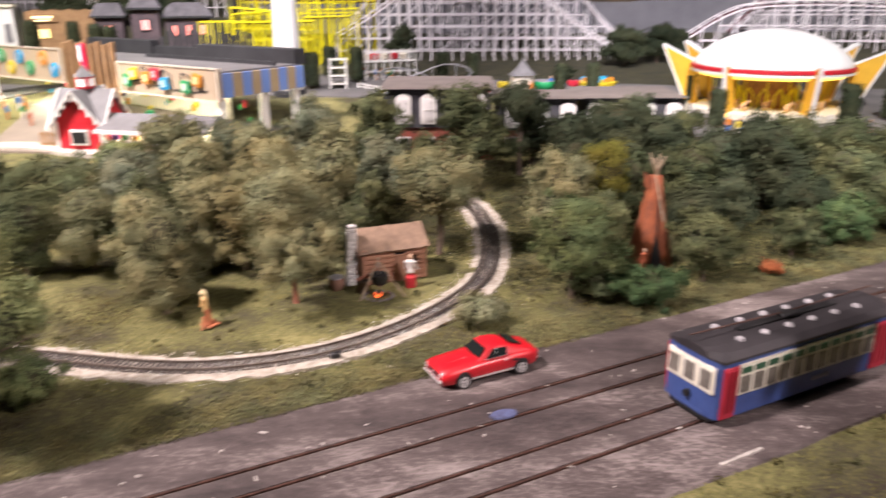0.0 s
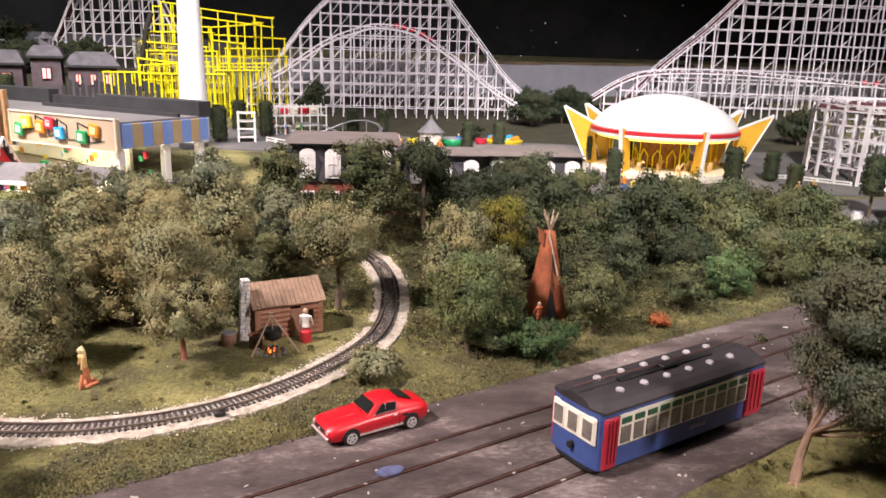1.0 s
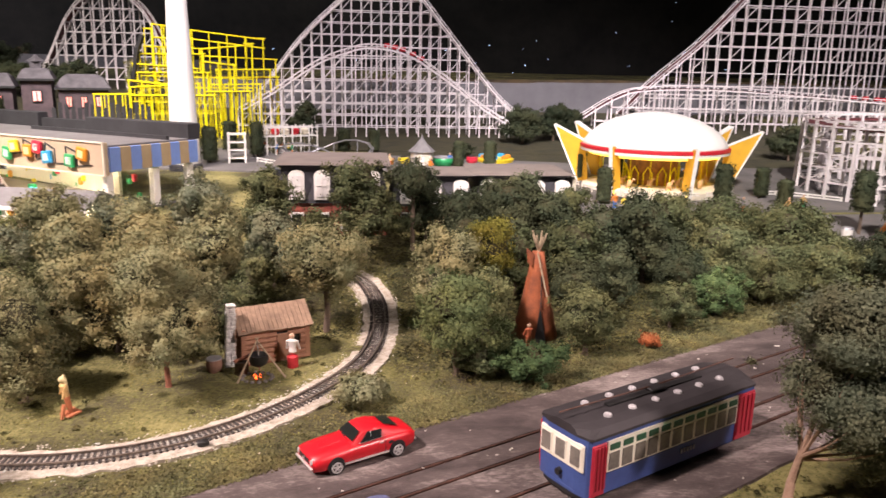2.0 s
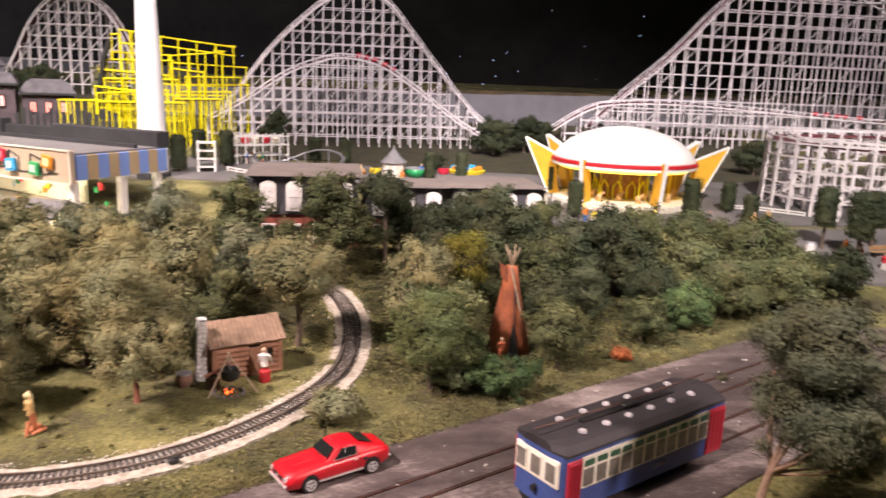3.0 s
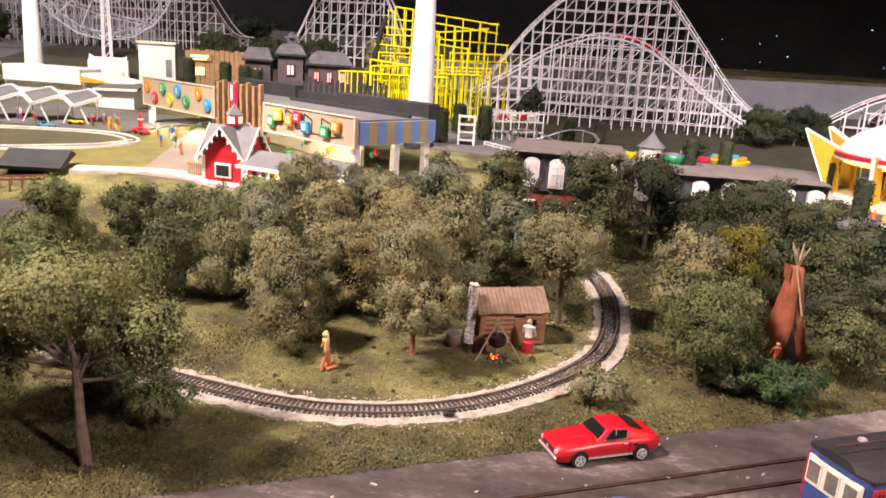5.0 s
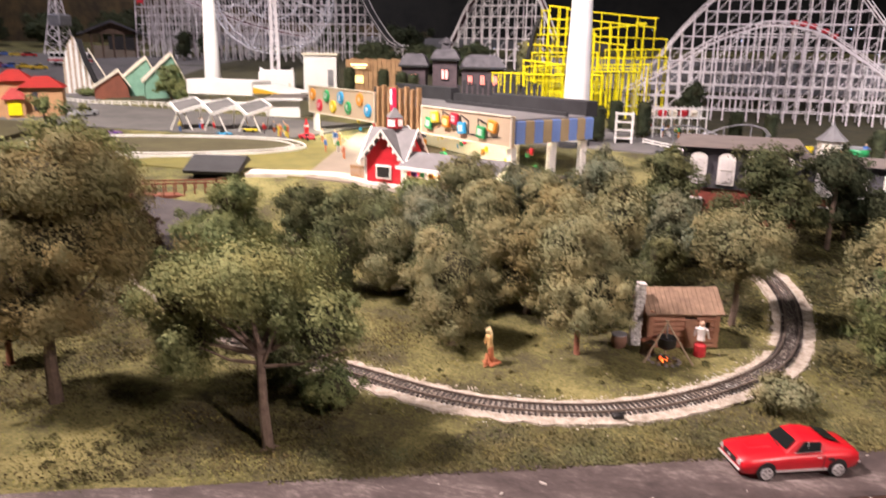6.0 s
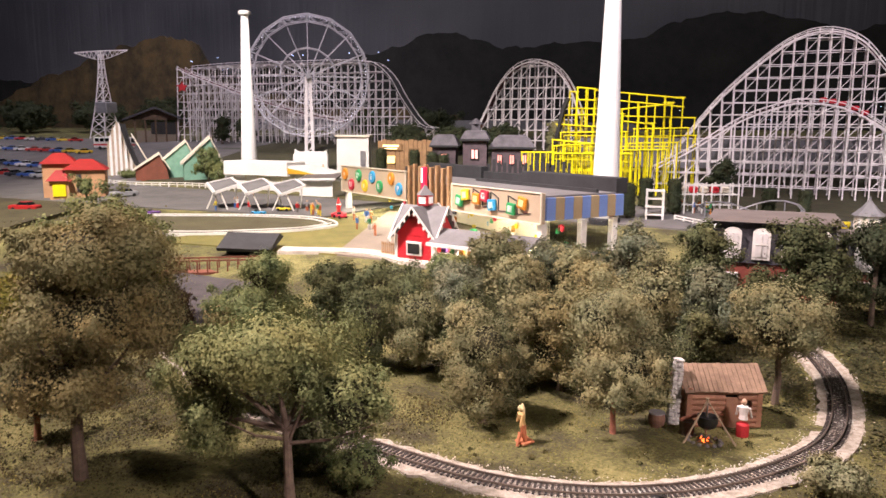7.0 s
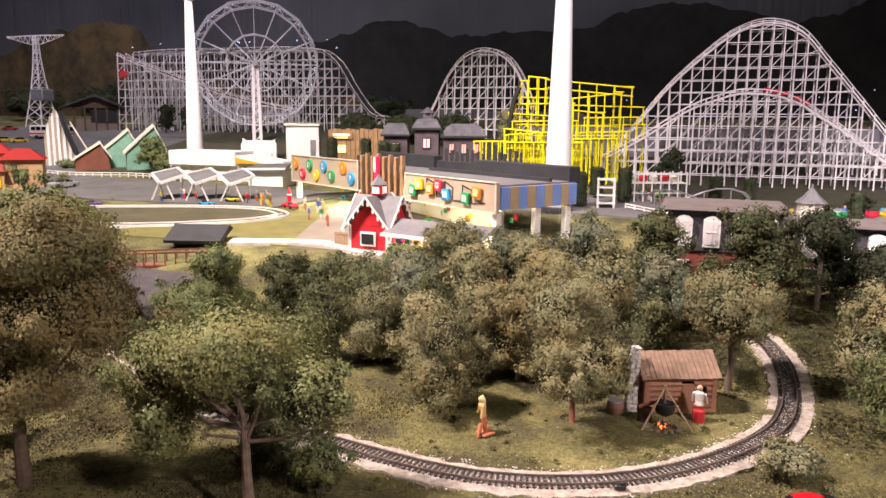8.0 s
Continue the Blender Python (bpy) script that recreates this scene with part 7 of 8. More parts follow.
def plan(hw, z, bow=0.0032):
    h_ = TL / 2
    return [(-h_, -hw * 0.55, z), (-h_ + bow * 0.5, -hw * 0.92, z), (-h_ + bow, -hw, z), (h_ - bow, -hw, z), (h_ - bow * 0.5, -hw * 0.92, z), (h_, -hw * 0.55, z), (h_, hw * 0.55, z), (h_ - bow * 0.5, hw * 0.92, z), (h_ - bow, hw, z), (-h_ + bow, hw, z), (-h_ + bow * 0.5, hw * 0.92, z), (-h_, hw * 0.55, z)]


hw = TW / 2
part("body", Shape().loft([plan(hw, TZ), plan(hw, TZ + 0.0125), plan(hw - 0.0004, TH - 0.0035), plan(hw, TH - 0.0035), plan(hw, TH)]), TBLUE, tram, "blue tram body")
part("roof", Shape().loft([plan(hw + 0.0008, TH), plan(hw + 0.0006, TH + 0.0012), plan(hw * 0.82, TH + 0.0034, 0.012), plan(hw * 0.5, TH + 0.0044, 0.02)]), TROOF, tram, "dark curved roof")
part("skirt", Shape().loft([plan(hw * 0.8, 0.0018), plan(hw * 0.82, TZ)]), BLACKP, tram)
for sy in (-1, 1):
    part("cream_band", Shape().box((-0.003, sy * (hw + 0.0002), TZ + 0.0192), (0.104, 0.0014, 0.0158)), TCREAM, tram, "cream window band")
    for i in range(11):
        x = -0.003 - 0.052 + 0.104 * (i + 0.5) / 11
        w = part("window", Shape().box((x, sy * (hw + 0.0010), TZ + 0.0166), (0.0070, 0.0006, 0.0088)), TPANE, tram, "tram window")
        part("blind", Shape().box((x, sy * (hw + 0.0011), TZ + 0.0240), (0.0068, 0.0006, 0.0030)), TGREEN, w, "green upper blind")
    for x0, x1 in ((-0.0650, -0.0555), (0.0495, 0.0650)):
        d = part("door", Shape().box(((x0 + x1) / 2, sy * (hw + 0.0002), TZ + 0.0136), (x1 - x0, 0.0014, 0.0265), bevel=0.0004), TRED, tram, "red folding tram door")
        for k in range(4):
            x = x0 + (x1 - x0) * (k + 0.5) / 4
            part("door_panel", Shape().box((x, sy * (hw + 0.0011), TZ + 0.0146), ((x1 - x0) / 4 * 0.72, 0.0008, 0.0225), bevel=0.0003), TRED, d, "red folding door leaf")
    for k in range(5):
        part("number_bar", Shape().box((0.003 + 0.0026 * k, sy * (hw + 0.0004), TZ + 0.0065), (0.0010, 0.0006, 0.0024)), STEEL, tram, "pale number bars")
    part("sill_strip", Shape().box((0, sy * (hw + 0.0003), TZ + 0.0112), (0.118, 0.0008, 0.0008)), BLACKP, tram)
    for x in (-0.04, 0.04):
        t = part("truck", Shape().box((x, sy * 0.0085, 0.0032), (0.026, 0.002, 0.003), bevel=0.0005), BLACKP, tram, "black wheel truck")
        for dx in (-0.008, 0.008):
            part("wheel", Shape().cone((x + dx, sy * 0.0075, 0.0042), (x + dx, sy * 0.0092, 0.0042), 0.0046, 0.0046, 18), RAILM, t)
for sx in (-1, 1):
    e = sx * TL / 2
    part("end_band", Shape().box((e - sx * 0.0004, 0, TZ + 0.0196), (0.0016, TW * 0.86, 0.0142), bevel=0.0006), TCREAM, tram, "cream band round the end windows")
    for y in (-0.0100, 0.0, 0.0100):
        f = part("end_window", Shape().box((e + sx * 0.0004, y, TZ + 0.0196), (0.0008, 0.0078, 0.0108)), TCREAM, tram, "cream-framed end window")
        part("pane", Shape().box((e + sx * 0.0008, y, TZ + 0.0196), (0.0005, 0.0062, 0.0092)), TPANE, f)
    part("headlamp", Shape().cone((e, 0, TZ + 0.0075), (e + sx * 0.0022, 0, TZ + 0.0075), 0.0019, 0.0017, 14), BLACKP, tram, "black headlamp")
    part("bumper", Shape().box((e - sx * 0.0015, 0, TZ + 0.0012), (0.0032, TW * 0.62, 0.0022), bevel=0.0006), TBLUE, tram, "rounded blue bumper")
for i in range(6):
    for y in (-0.0078, 0.0078):
        v = part("roof_vent", Shape().lathe((-0.045 + 0.018 * i, y, TH + 0.0028), [(0.0016, 0), (0.0016, 0.0014), (0.0023, 0.0016), (0.0020, 0.0026), (0.0009, 0.0032)], 12), TVENT, tram, "pale round roof vent")
part("roof_walk", Shape().box((0, 0, TH + 0.0050), (0.075, 0.0034, 0.0009)), BLACKP, tram, "dark roof walkway")
part("trolley_base", Shape().box((0.0, 0, TH + 0.0062), (0.012, 0.006, 0.0018), bevel=0.0005), BLACKP, tram)
for sx in (-1, 1):
    part("trolley_pole", Shape().cone((sx * 0.004, 0.001, TH + 0.007), (sx * 0.070, 0.001, TH + 0.0085), 0.0005, 0.0004, 6), RAILM, tram, "thin trolley pole")

# ---- park grounds -----------------------------------------------------------
LAWN = paint("park_lawn", (0.055, 0.050, 0.021), (0.026, 0.025, 0.013), 30, 0.95, bump=0.5)
STRAW = paint("straw_lawn", (0.19, 0.165, 0.045), (0.12, 0.11, 0.032), 24, 0.95, bump=0.5)
BEIGE = paint("beige_plaza", (0.25, 0.205, 0.16), (0.19, 0.155, 0.12), 22, 0.9)
patch("pavement_plaza", [(-0.505, 0.80), (-0.36, 0.79), (-0.20, 0.90), (-0.590, 1.12)], BEIGE, "beige plaza in front of the souvenir shop")
patch("pavement_street", [(-1.75, 1.00), (-0.66, 1.03), (-0.60, 1.20), (-1.75, 1.34)], ASPH, "grey asphalt street through the park", nx=16)
patch("pavement_midway", [(-0.55, 1.16), (1.1, 0.90), (1.1, 1.02), (-0.45, 1.36)], ASPH, "grey asphalt midway behind the inn", nx=20)
patch("pavement_carousel", [(0.27, 0.86), (0.75, 0.86), (0.75, 1.14), (0.27, 1.14)], ASPH, "grey asphalt court round the carousel", lift=0.0018)
patch("pavement_parking", [(-3.6, 1.22), (-1.36, 1.30), (-1.60, 2.25), (-3.9, 2.35)], ASPH, "grey asphalt car park", nx=16, ny=16)
patch("lawn_coaster", [(-0.2, 1.32), (0.9, 1.22), (1.0, 1.85), (-0.35, 1.85)], LAWN, "dark green lawn below the coasters", lift=0.0010, ny=16, category="lawn")
patch("lawn_rides", [(-1.7, 1.36), (-0.5, 1.40), (-0.4, 2.6), (-1.9, 2.6)], LAWN, "dark green lawn behind the rides", lift=0.0010, ny=20, category="lawn")
patch("lawn_straw", [(-0.80, 0.795), (-0.49, 0.80), (-0.55, 1.0), (-0.64, 1.04)], STRAW, "straw-yellow lawn beside the kart track", lift=0.0006, category="lawn")

patch("lawn_verge", [(0.05, 1.06), (1.25, 0.94), (1.25, 1.32), (0.05, 1.36)], LAWN, "dark lawn behind the carousel court", lift=0.0006, category="lawn")
VERGE = paint("brown_lawn", (0.085, 0.074, 0.033), (0.045, 0.038, 0.020), 26, 0.95, bump=0.5)
patch("lawn_west", [(-2.3, 0.66), (-1.06, 0.72), (-1.12, 1.0), (-2.3, 1.02)], VERGE, "brownish lawn west of the kart track", lift=0.006, category="lawn")

INFIELD = paint("infield_lawn", (0.105, 0.092, 0.046), (0.065, 0.056, 0.030), 26, 0.95, bump=0.5)
KART = [(-0.60, 0.965), (-0.63, 0.915), (-0.717, 0.862), (-0.80, 0.832), (-0.90, 0.82), (-1.0, 0.835), (-1.04, 0.89), (-0.97, 0.945), (-0.86, 0.98), (-0.76, 1.004), (-0.66, 1.008)]
oval = spline(KART + KART[:3], 0.012)[:]
cut = int(len(oval) * len(KART) / (len(KART) + 2))
s = Shape()
centre = Vector((-0.82, 0.92, 0))
ring_in = [p for p in oval]
s.add([(centre.x, centre.y, ground(0, centre.y) + 0.0052)] + [(p.x, p.y, ground(p.x, p.y) + 0.0022) for p in ring_in], [(0, i + 1, i + 2) for i in range(len(ring_in) - 1)])
whole("lawn_infield", s, INFIELD, "dull olive infield lawn of the kart track", "lawn", kind="structure")
kt = thing("kart_track", Matrix.Identity(4), "white-edged oval kart track", "race track")
for off, wd in ((0.0, 0.0026), (-0.016, 0.0026)):
    ln = sides(oval, off)
    s = Shape()
    s.strip([(p.x, p.y, ground(p.x, p.y) + 0.0040) for p in sides(ln, wd / 2)], [(p.x, p.y, ground(p.x, p.y) + 0.0040) for p in sides(ln, -wd / 2)], lambda p: ground(p[0], p[1]) - 0.001)
    part("white_kerb", s, WHITE, kt)
s = Shape()
ln = sides(oval, -0.008)
s.strip([(p.x, p.y, ground(p.x, p.y) + 0.0022) for p in sides(ln, 0.008)], [(p.x, p.y, ground(p.x, p.y) + 0.0022) for p in sides(ln, -0.008)], lambda p: ground(p[0], p[1]) - 0.001)
part("lane", s, ASPH, kt, "grey kart lane")
lane = spline([(-0.585, 0.798), (-0.567, 0.802), (-0.475, 0.818), (-0.404, 0.799), (-0.328, 0.784), (-0.27, 0.775)], 0.01)
s = Shape()
s.strip([(p.x, p.y, ground(p.x, p.y) + 0.003) for p in sides(lane, 0.011)], [(p.x, p.y, ground(p.x, p.y) + 0.003) for p in sides(lane, -0.011)], lambda p: ground(p[0], p[1]) - 0.002)
whole("path", s, paint("chalky_path", (0.62, 0.57, 0.49), (0.34, 0.30, 0.25), 60, 0.95, bump=0.5), "pale gravel path along the plaza's edge", "path", kind="structure")


def rail_fence(points, label, high=0.009, step=0.02):
    ln = spline(points, step)
    t = thing("rail_fence", pose(ln[0].x, ln[0].y, ground(0, ln[0].y)), label, "fence", "white fences")
    inv = t.matrix_world.inverted()
    for p in ln:
        q = inv @ Vector((p.x, p.y, ground(p.x, p.y)))
        part("post", Shape().box(q + Vector((0, 0, high / 2 - 0.001)), (0.0022, 0.0022, high + 0.003)), WHITE, t)
    for z in (high * 0.45, high * 0.95):
        part("rail", Shape().tube([inv @ Vector((p.x, p.y, ground(p.x, p.y) + z)) for p in ln], 0.0012, 4), WHITE, t)


rail_fence([(-1.44, 1.30), (-1.30, 1.275), (-1.17, 1.30), (-1.02, 1.27)], "white rail fence along the park street")
rail_fence([(0.20, 1.07), (0.26, 1.08), (0.33, 1.07)], "white rail fence beside the carousel", 0.007)
rail_fence([(0.56, 0.945), (0.60, 0.935), (0.66, 0.90)], "white rail fence behind the carousel", 0.007)
rail_fence([(-0.135, 1.17), (-0.09, 1.13), (-0.04, 1.10)], "white rail fence at the midway", 0.008)

# ---- station with canopies, wheel base --------------------------------------
stn = thing("ride_station", pose(-0.945, 1.30, ground(0, 1.30)), "long white ride station with flat roofs", "station")
part("wall", Shape().box((0, 0.05, 0.018), (0.27, 0.09, 0.044)), GLOWWHITE, stn)
part("roof_slab", Shape().box((-0.051, 0.030, 0.044), (0.162, 0.070, 0.031), bevel=0.002), GLOWWHITE, stn, "thick white roof slab")
part("roof_wing", Shape().prism([(0.031, 0, 0.052), (0.160, 0, 0.030), (0.160, 0, 0.026), (0.031, 0, 0.034)], (0, -0.002, 0), (0, 0.085, 0)), GLOWWHITE, stn, "sloping white roof wing")
part("yellow_soffit", Shape().prism([(0.032, 0, 0.047), (0.100, 0, 0.0358), (0.032, 0, 0.0355)], (0, -0.006, 0), (0, -0.0022, 0)), AMBER, stn, "yellow triangular fascia")
annex = part("annex_roof", Shape().prism([(0.090, -0.054, 0.0275), (0.176, -0.054, 0.0305), (0.160, -0.004, 0.0365), (0.080, -0.004, 0.0335)], (0, 0, 0), (0, 0, 0.003)), TARROOF, stn, "brown annex roof")
part("edge", Shape().beam((0.090, -0.0555, 0.029), (0.176, -0.0555, 0.032), 0.003, 0.004), GLOWWHITE, annex, "white roof edge")
part("annex_wall", Shape().box((0.126, -0.024, 0.011), (0.076, 0.046, 0.034)), GLOWWHITE, stn)
for i in range(7):
    part("panel_joint", Shape().box((-0.11 + 0.03 * i, 0.0045, 0.014), (0.0015, 0.003, 0.030)), CREAM, stn)
can = thing("zigzag_canopy", pose(-0.795, 1.075, ground(0, 1.07), 0, 0, 9), "folded grey canopy with white edges on slanting legs", "canopy")
for k in range(3):
    x = -0.093 + 0.062 * k
    m = pose(x, 0, 0, 0, 0, 0) @ Matrix.Diagonal((1.12, 1.1, 1.08, 1))
    s = Shape()
    top_p = [(-0.028, 0, 0.038), (0, -0.026, 0.026), (0.028, 0, 0.038), (0, 0.026, 0.046)]
    s.prism(top_p, (0, 0, -0.001), (0, 0, 0.001))
    roof_ = part("canopy_roof", s, GREYROOF, can, "tilted grey canopy leaf", at=m)
    s = Shape()
    for a, b in zip(top_p, top_p[1:] + top_p[:1]):
        s.beam(a, b, 0.0036, 0.0044)
    part("edge", s, GLOWWHITE, roof_, "white canopy edge")
    for sx in (-1, 1):
        s = Shape()
        s.beam((sx * 0.019, -0.020, -0.003), (sx * 0.004, -0.018, 0.029), 0.0019)
        part("leg", s, WHITE, can, at=m)
        s = Shape()
        s.beam((sx * 0.014, 0.012, -0.003), (sx * 0.022, 0.002, 0.036), 0.0017)
        part("leg", s, WHITE, can, at=m)
wb = thing("wheel_base", pose(-1.065, 1.62, ground(0, 1.62), 0, 0, 30), "white stepped base block below the ferris wheel", "building")
part("block", Shape().box((0, 0, 0.020), (0.086, 0.06, 0.046), bevel=0.002), GLOWWHITE, wb)
part("parapet", Shape().box((0, 0, 0.045), (0.080, 0.052, 0.006), bevel=0.002), GLOWWHITE, wb)
for x in (-0.034, 0.034):
    part("horn", Shape().prism([(x - 0.005, 0, 0.046), (x + 0.005, 0, 0.046), (x + (0.006 if x > 0 else -0.006), 0, 0.054)], (0, -0.024, 0), (0, 0.024, 0)), GLOWWHITE, wb, "upturned white roof corner")

# ---- haunted house, wooden front, white kiosk -------------------------------
MAUVE = paint("mauve_boards", (0.115, 0.082, 0.092), (0.060, 0.044, 0.052), 60, 0.8, bump=0.4)
PURPLEROOF = paint("slate_purple_roof", (0.125, 0.115, 0.130), (0.060, 0.056, 0.064), 60, 0.75)
REDLIT = lit("haunted_window", (1.0, 0.28, 0.22), 1.6)
PINKLIT = lit("haunted_window_pale", (1.0, 0.42, 0.38), 1.0)
hau = thing("haunted_house", pose(-0.585, 1.52, ground(0, 1.52), 0, 0, 17), "mauve haunted house with mansard roofs and lit windows", "house")
for x, w, d, h, rz in ((-0.066, 0.050, 0.06, 0.082, 0.024), (0.0, 0.050, 0.08, 0.096, 0.020), (0.078, 0.086, 0.06, 0.080, 0.026)):
    part("wall", Shape().box((x, 0, h / 2 - 0.003), (w, d, h + 0.006)), MAUVE, hau)
    lo = [(x - w / 2 - 0.006, -d / 2 - 0.006, h), (x + w / 2 + 0.006, -d / 2 - 0.006, h), (x + w / 2 + 0.006, d / 2 + 0.006, h), (x - w / 2 - 0.006, d / 2 + 0.006, h)]
    mid_ = [(x + (q[0] - x) * 0.74, q[1] * 0.72, h + rz * 0.75) for q in lo]
    hi = [(x + (q[0] - x) * 0.55, q[1] * 0.5, h + rz) for q in lo]
    part("mansard_roof", Shape().loft([lo, mid_, hi]), PURPLEROOF, hau)
    part("eave_board", Shape().box((x, -d / 2 - 0.0062, h - 0.001), (w + 0.012, 0.002, 0.004)), BLACK, hau)
    for k in range(2 if w < 0.06 else 3):
        n_ = 2 if w < 0.06 else 3
        xw = x + (k - (n_ - 1) / 2) * w * 0.3
        if w < 0.06 and k == 1:
            continue
        fr = part("window_frame", Shape().box((xw if w > 0.06 else x, -d / 2 - 0.001, h * 0.68), (0.017 if w < 0.06 else 0.011, 0.003, 0.022)), BLACK, hau)
        part("pane", Shape().box((xw if w > 0.06 else x, -d / 2 - 0.003, h * 0.68), (0.013 if w < 0.06 else 0.008, 0.001, 0.018)), PINKLIT if x == 0.0 else REDLIT, fr, "lit reddish pane")
        part("mullion", Shape().box((xw if w > 0.06 else x, -d / 2 - 0.004, h * 0.68), (0.0016, 0.001, 0.018)), BLACK, fr)
part("belvedere", Shape().box((0.0, 0, 0.121), (0.02, 0.02, 0.014), bevel=0.001), PURPLEROOF, hau)
part("belvedere_roof", Shape().lathe((0, 0, 0.128), [(0.018, 0), (0.008, 0.006), (0.002, 0.012)], 4), PURPLEROOF, hau)
pal = thing("paling_fence", pose(-0.42, 1.36, ground(0, 1.36), 0, 0, 12), "dark upright paling fence before the haunted house", "fence")
for i in range(16):
    part("pale", Shape().box((-0.075 + 0.01 * i, 0, 0.028 + 0.003 * ((i * 7) % 4)), (0.006, 0.002, 0.066)), BLACK, pal)
wf = thing("saloon", pose(-0.762, 1.55, ground(0, 1.55), 0, 0, 20), "brown plank building with a lit sign", "building")
for i in range(13):
    part("plank", Shape().box((-0.06 + 0.01 * i, 0, 0.04 + 0.0015 * ((i * 5) % 3)), (0.0092, 0.05, 0.094)), WOODP, wf)
sgn = part("sign_board", Shape().box((-0.035, -0.027, 0.074), (0.05, 0.003, 0.016), bevel=0.0008), WOODP, wf)
part("letter_bar", Shape().box((-0.035, -0.0292, 0.076), (0.036, 0.001, 0.004)), lit("sign_glow", (1.0, 0.75, 0.4), 2.2), sgn, "glowing sign bar")
part("letter_bar", Shape().box((-0.035, -0.0292, 0.070), (0.028, 0.001, 0.003)), lit("sign_glow_low", (1.0, 0.75, 0.4), 1.6), sgn, "glowing sign bar")
part("window", Shape().box((-0.035, -0.0262, 0.045), (0.018, 0.003, 0.016)), lit("saloon_window", (1.0, 0.8, 0.3), 1.4), wf, "lit yellow window")
kio = thing("white_kiosk", pose(-0.912, 1.57, ground(0, 1.57) + 0.006, 0, 0, 22), "plain white kiosk building with flat roof", "kiosk")
part("wall", Shape().box((0, 0, 0.042), (0.075, 0.055, 0.09)), GLOWWHITE, kio)
part("roof", Shape().box((0, 0, 0.088), (0.082, 0.062, 0.006), bevel=0.001), CREAM, kio)
part("doorway", Shape().box((0.024, -0.0275, 0.036), (0.012, 0.004, 0.036)), STEEL, kio, "grey doorway")

# ---- red-roofed funhouse, slide mountain, a-frames, chalet ------------------
STUCCO = paint("orange_stucco", (0.58, 0.33, 0.17), (0.48, 0.27, 0.14), 40, 0.85)
REDROOF = paint("scarlet_roof", (0.36, 0.014, 0.010), (0.27, 0.012, 0.009), 60, 0.6)
fun = thing("funhouse", pose(-1.280, 1.09, ground(0, 1.09), 0, 0, 42) @ Matrix.Diagonal((1.14, 1.14, 1.14, 1)), "orange stucco funhouse with scarlet hipped roofs", "building")
for x, y, w, d, h in ((0.022, 0.0, 0.062, 0.05, 0.048), (-0.022, 0.02, 0.05, 0.05, 0.058), (-0.018, -0.02, 0.03, 0.03, 0.030)):
    part("wall", Shape().box((x, y, h / 2 - 0.003), (w, d, h + 0.006)), STUCCO, fun)
    lo = [(x - w / 2 - 0.005, y - d / 2 - 0.005, h), (x + w / 2 + 0.005, y - d / 2 - 0.005, h), (x + w / 2 + 0.005, y + d / 2 + 0.005, h), (x - w / 2 - 0.005, y + d / 2 + 0.005, h)]
    hi = [(x + (q[0] - x) * 0.3, y + (q[1] - y) * 0.1, h + 0.018) for q in lo]
    part("hipped_roof", Shape().loft([lo, hi]), REDROOF, fun)
part("sign_panel", Shape().box((-0.018, -0.0362, 0.014), (0.02, 0.002, 0.02)), YELLOWP, fun, "yellow entrance panel")
part("window", Shape().box((0.012, -0.0256, 0.026), (0.008, 0.002, 0.03)), SLATE, fun)
TANRIB = paint("tan_ribs", (0.46, 0.37, 0.27), (0.36, 0.28, 0.20), 60, 0.8)
mtn = thing("slide_mountain", pose(-1.530, 1.47, ground(0, 1.47), 0, 0, 46) @ Matrix.Diagonal((0.80, 0.85, 1.06, 1)), "white ribbed slide mountain with a black chute", "slide")
for i in range(14):
    x = -0.05 + 0.0073 * i
    zl, z, zr = [0.138 * max(0.10, 1 - abs(q + 0.022) / 0.070) * (0.93 + 0.07 * ((i * 7) % 3) / 2) for q in (x - 0.0036, x, x + 0.0036)]
    s = Shape()
    s.loft([[(x - 0.004, -0.03, -0.003), (x + 0.004, -0.03, -0.003), (x + 0.004, 0.03, -0.003), (x - 0.004, 0.03, -0.003)], [(x - 0.0038, -0.016, z * 0.6), (x + 0.0038, -0.016, z * 0.6), (x + 0.0038, 0.02, z * 0.6), (x - 0.0038, 0.02, z * 0.6)], [(x - 0.0034, -0.004, zl), (x + 0.0034, -0.004, zr), (x + 0.0034, 0.006, zr), (x - 0.0034, 0.006, zl)]])
    part("rib", s, WHITE if i % 2 else TANRIB, mtn, at=pose(0, 0.0 if i % 2 else 0.006, 0))
for off in (-0.0055, 0.0055):
    part("chute_rail", Shape().tube([(-0.004 + off, -0.020, 0.122), (0.010 + off, -0.036, 0.075), (0.030 + off, -0.046, 0.030), (0.056 + off, -0.050, 0.004)], 0.0030, 5), BLACK, mtn, "black chute rail")
part("chute", Shape().tube([(-0.004, -0.020, 0.120), (0.010, -0.036, 0.073), (0.030, -0.046, 0.028), (0.056, -0.050, 0.002)], 0.0044, 5), BLACKP, mtn, "black chute")
part("flume", Shape().beam((0.02, 0.0, 0.10), (0.085, 0.0, 0.004), 0.006, 0.004), CREAM, mtn)
GREENW = paint("pale_green_boards", (0.20, 0.38, 0.28), (0.14, 0.29, 0.21), 60, 0.7)
BROWNW = paint("red_brown_boards", (0.22, 0.07, 0.04), (0.15, 0.05, 0.03), 60, 0.8)
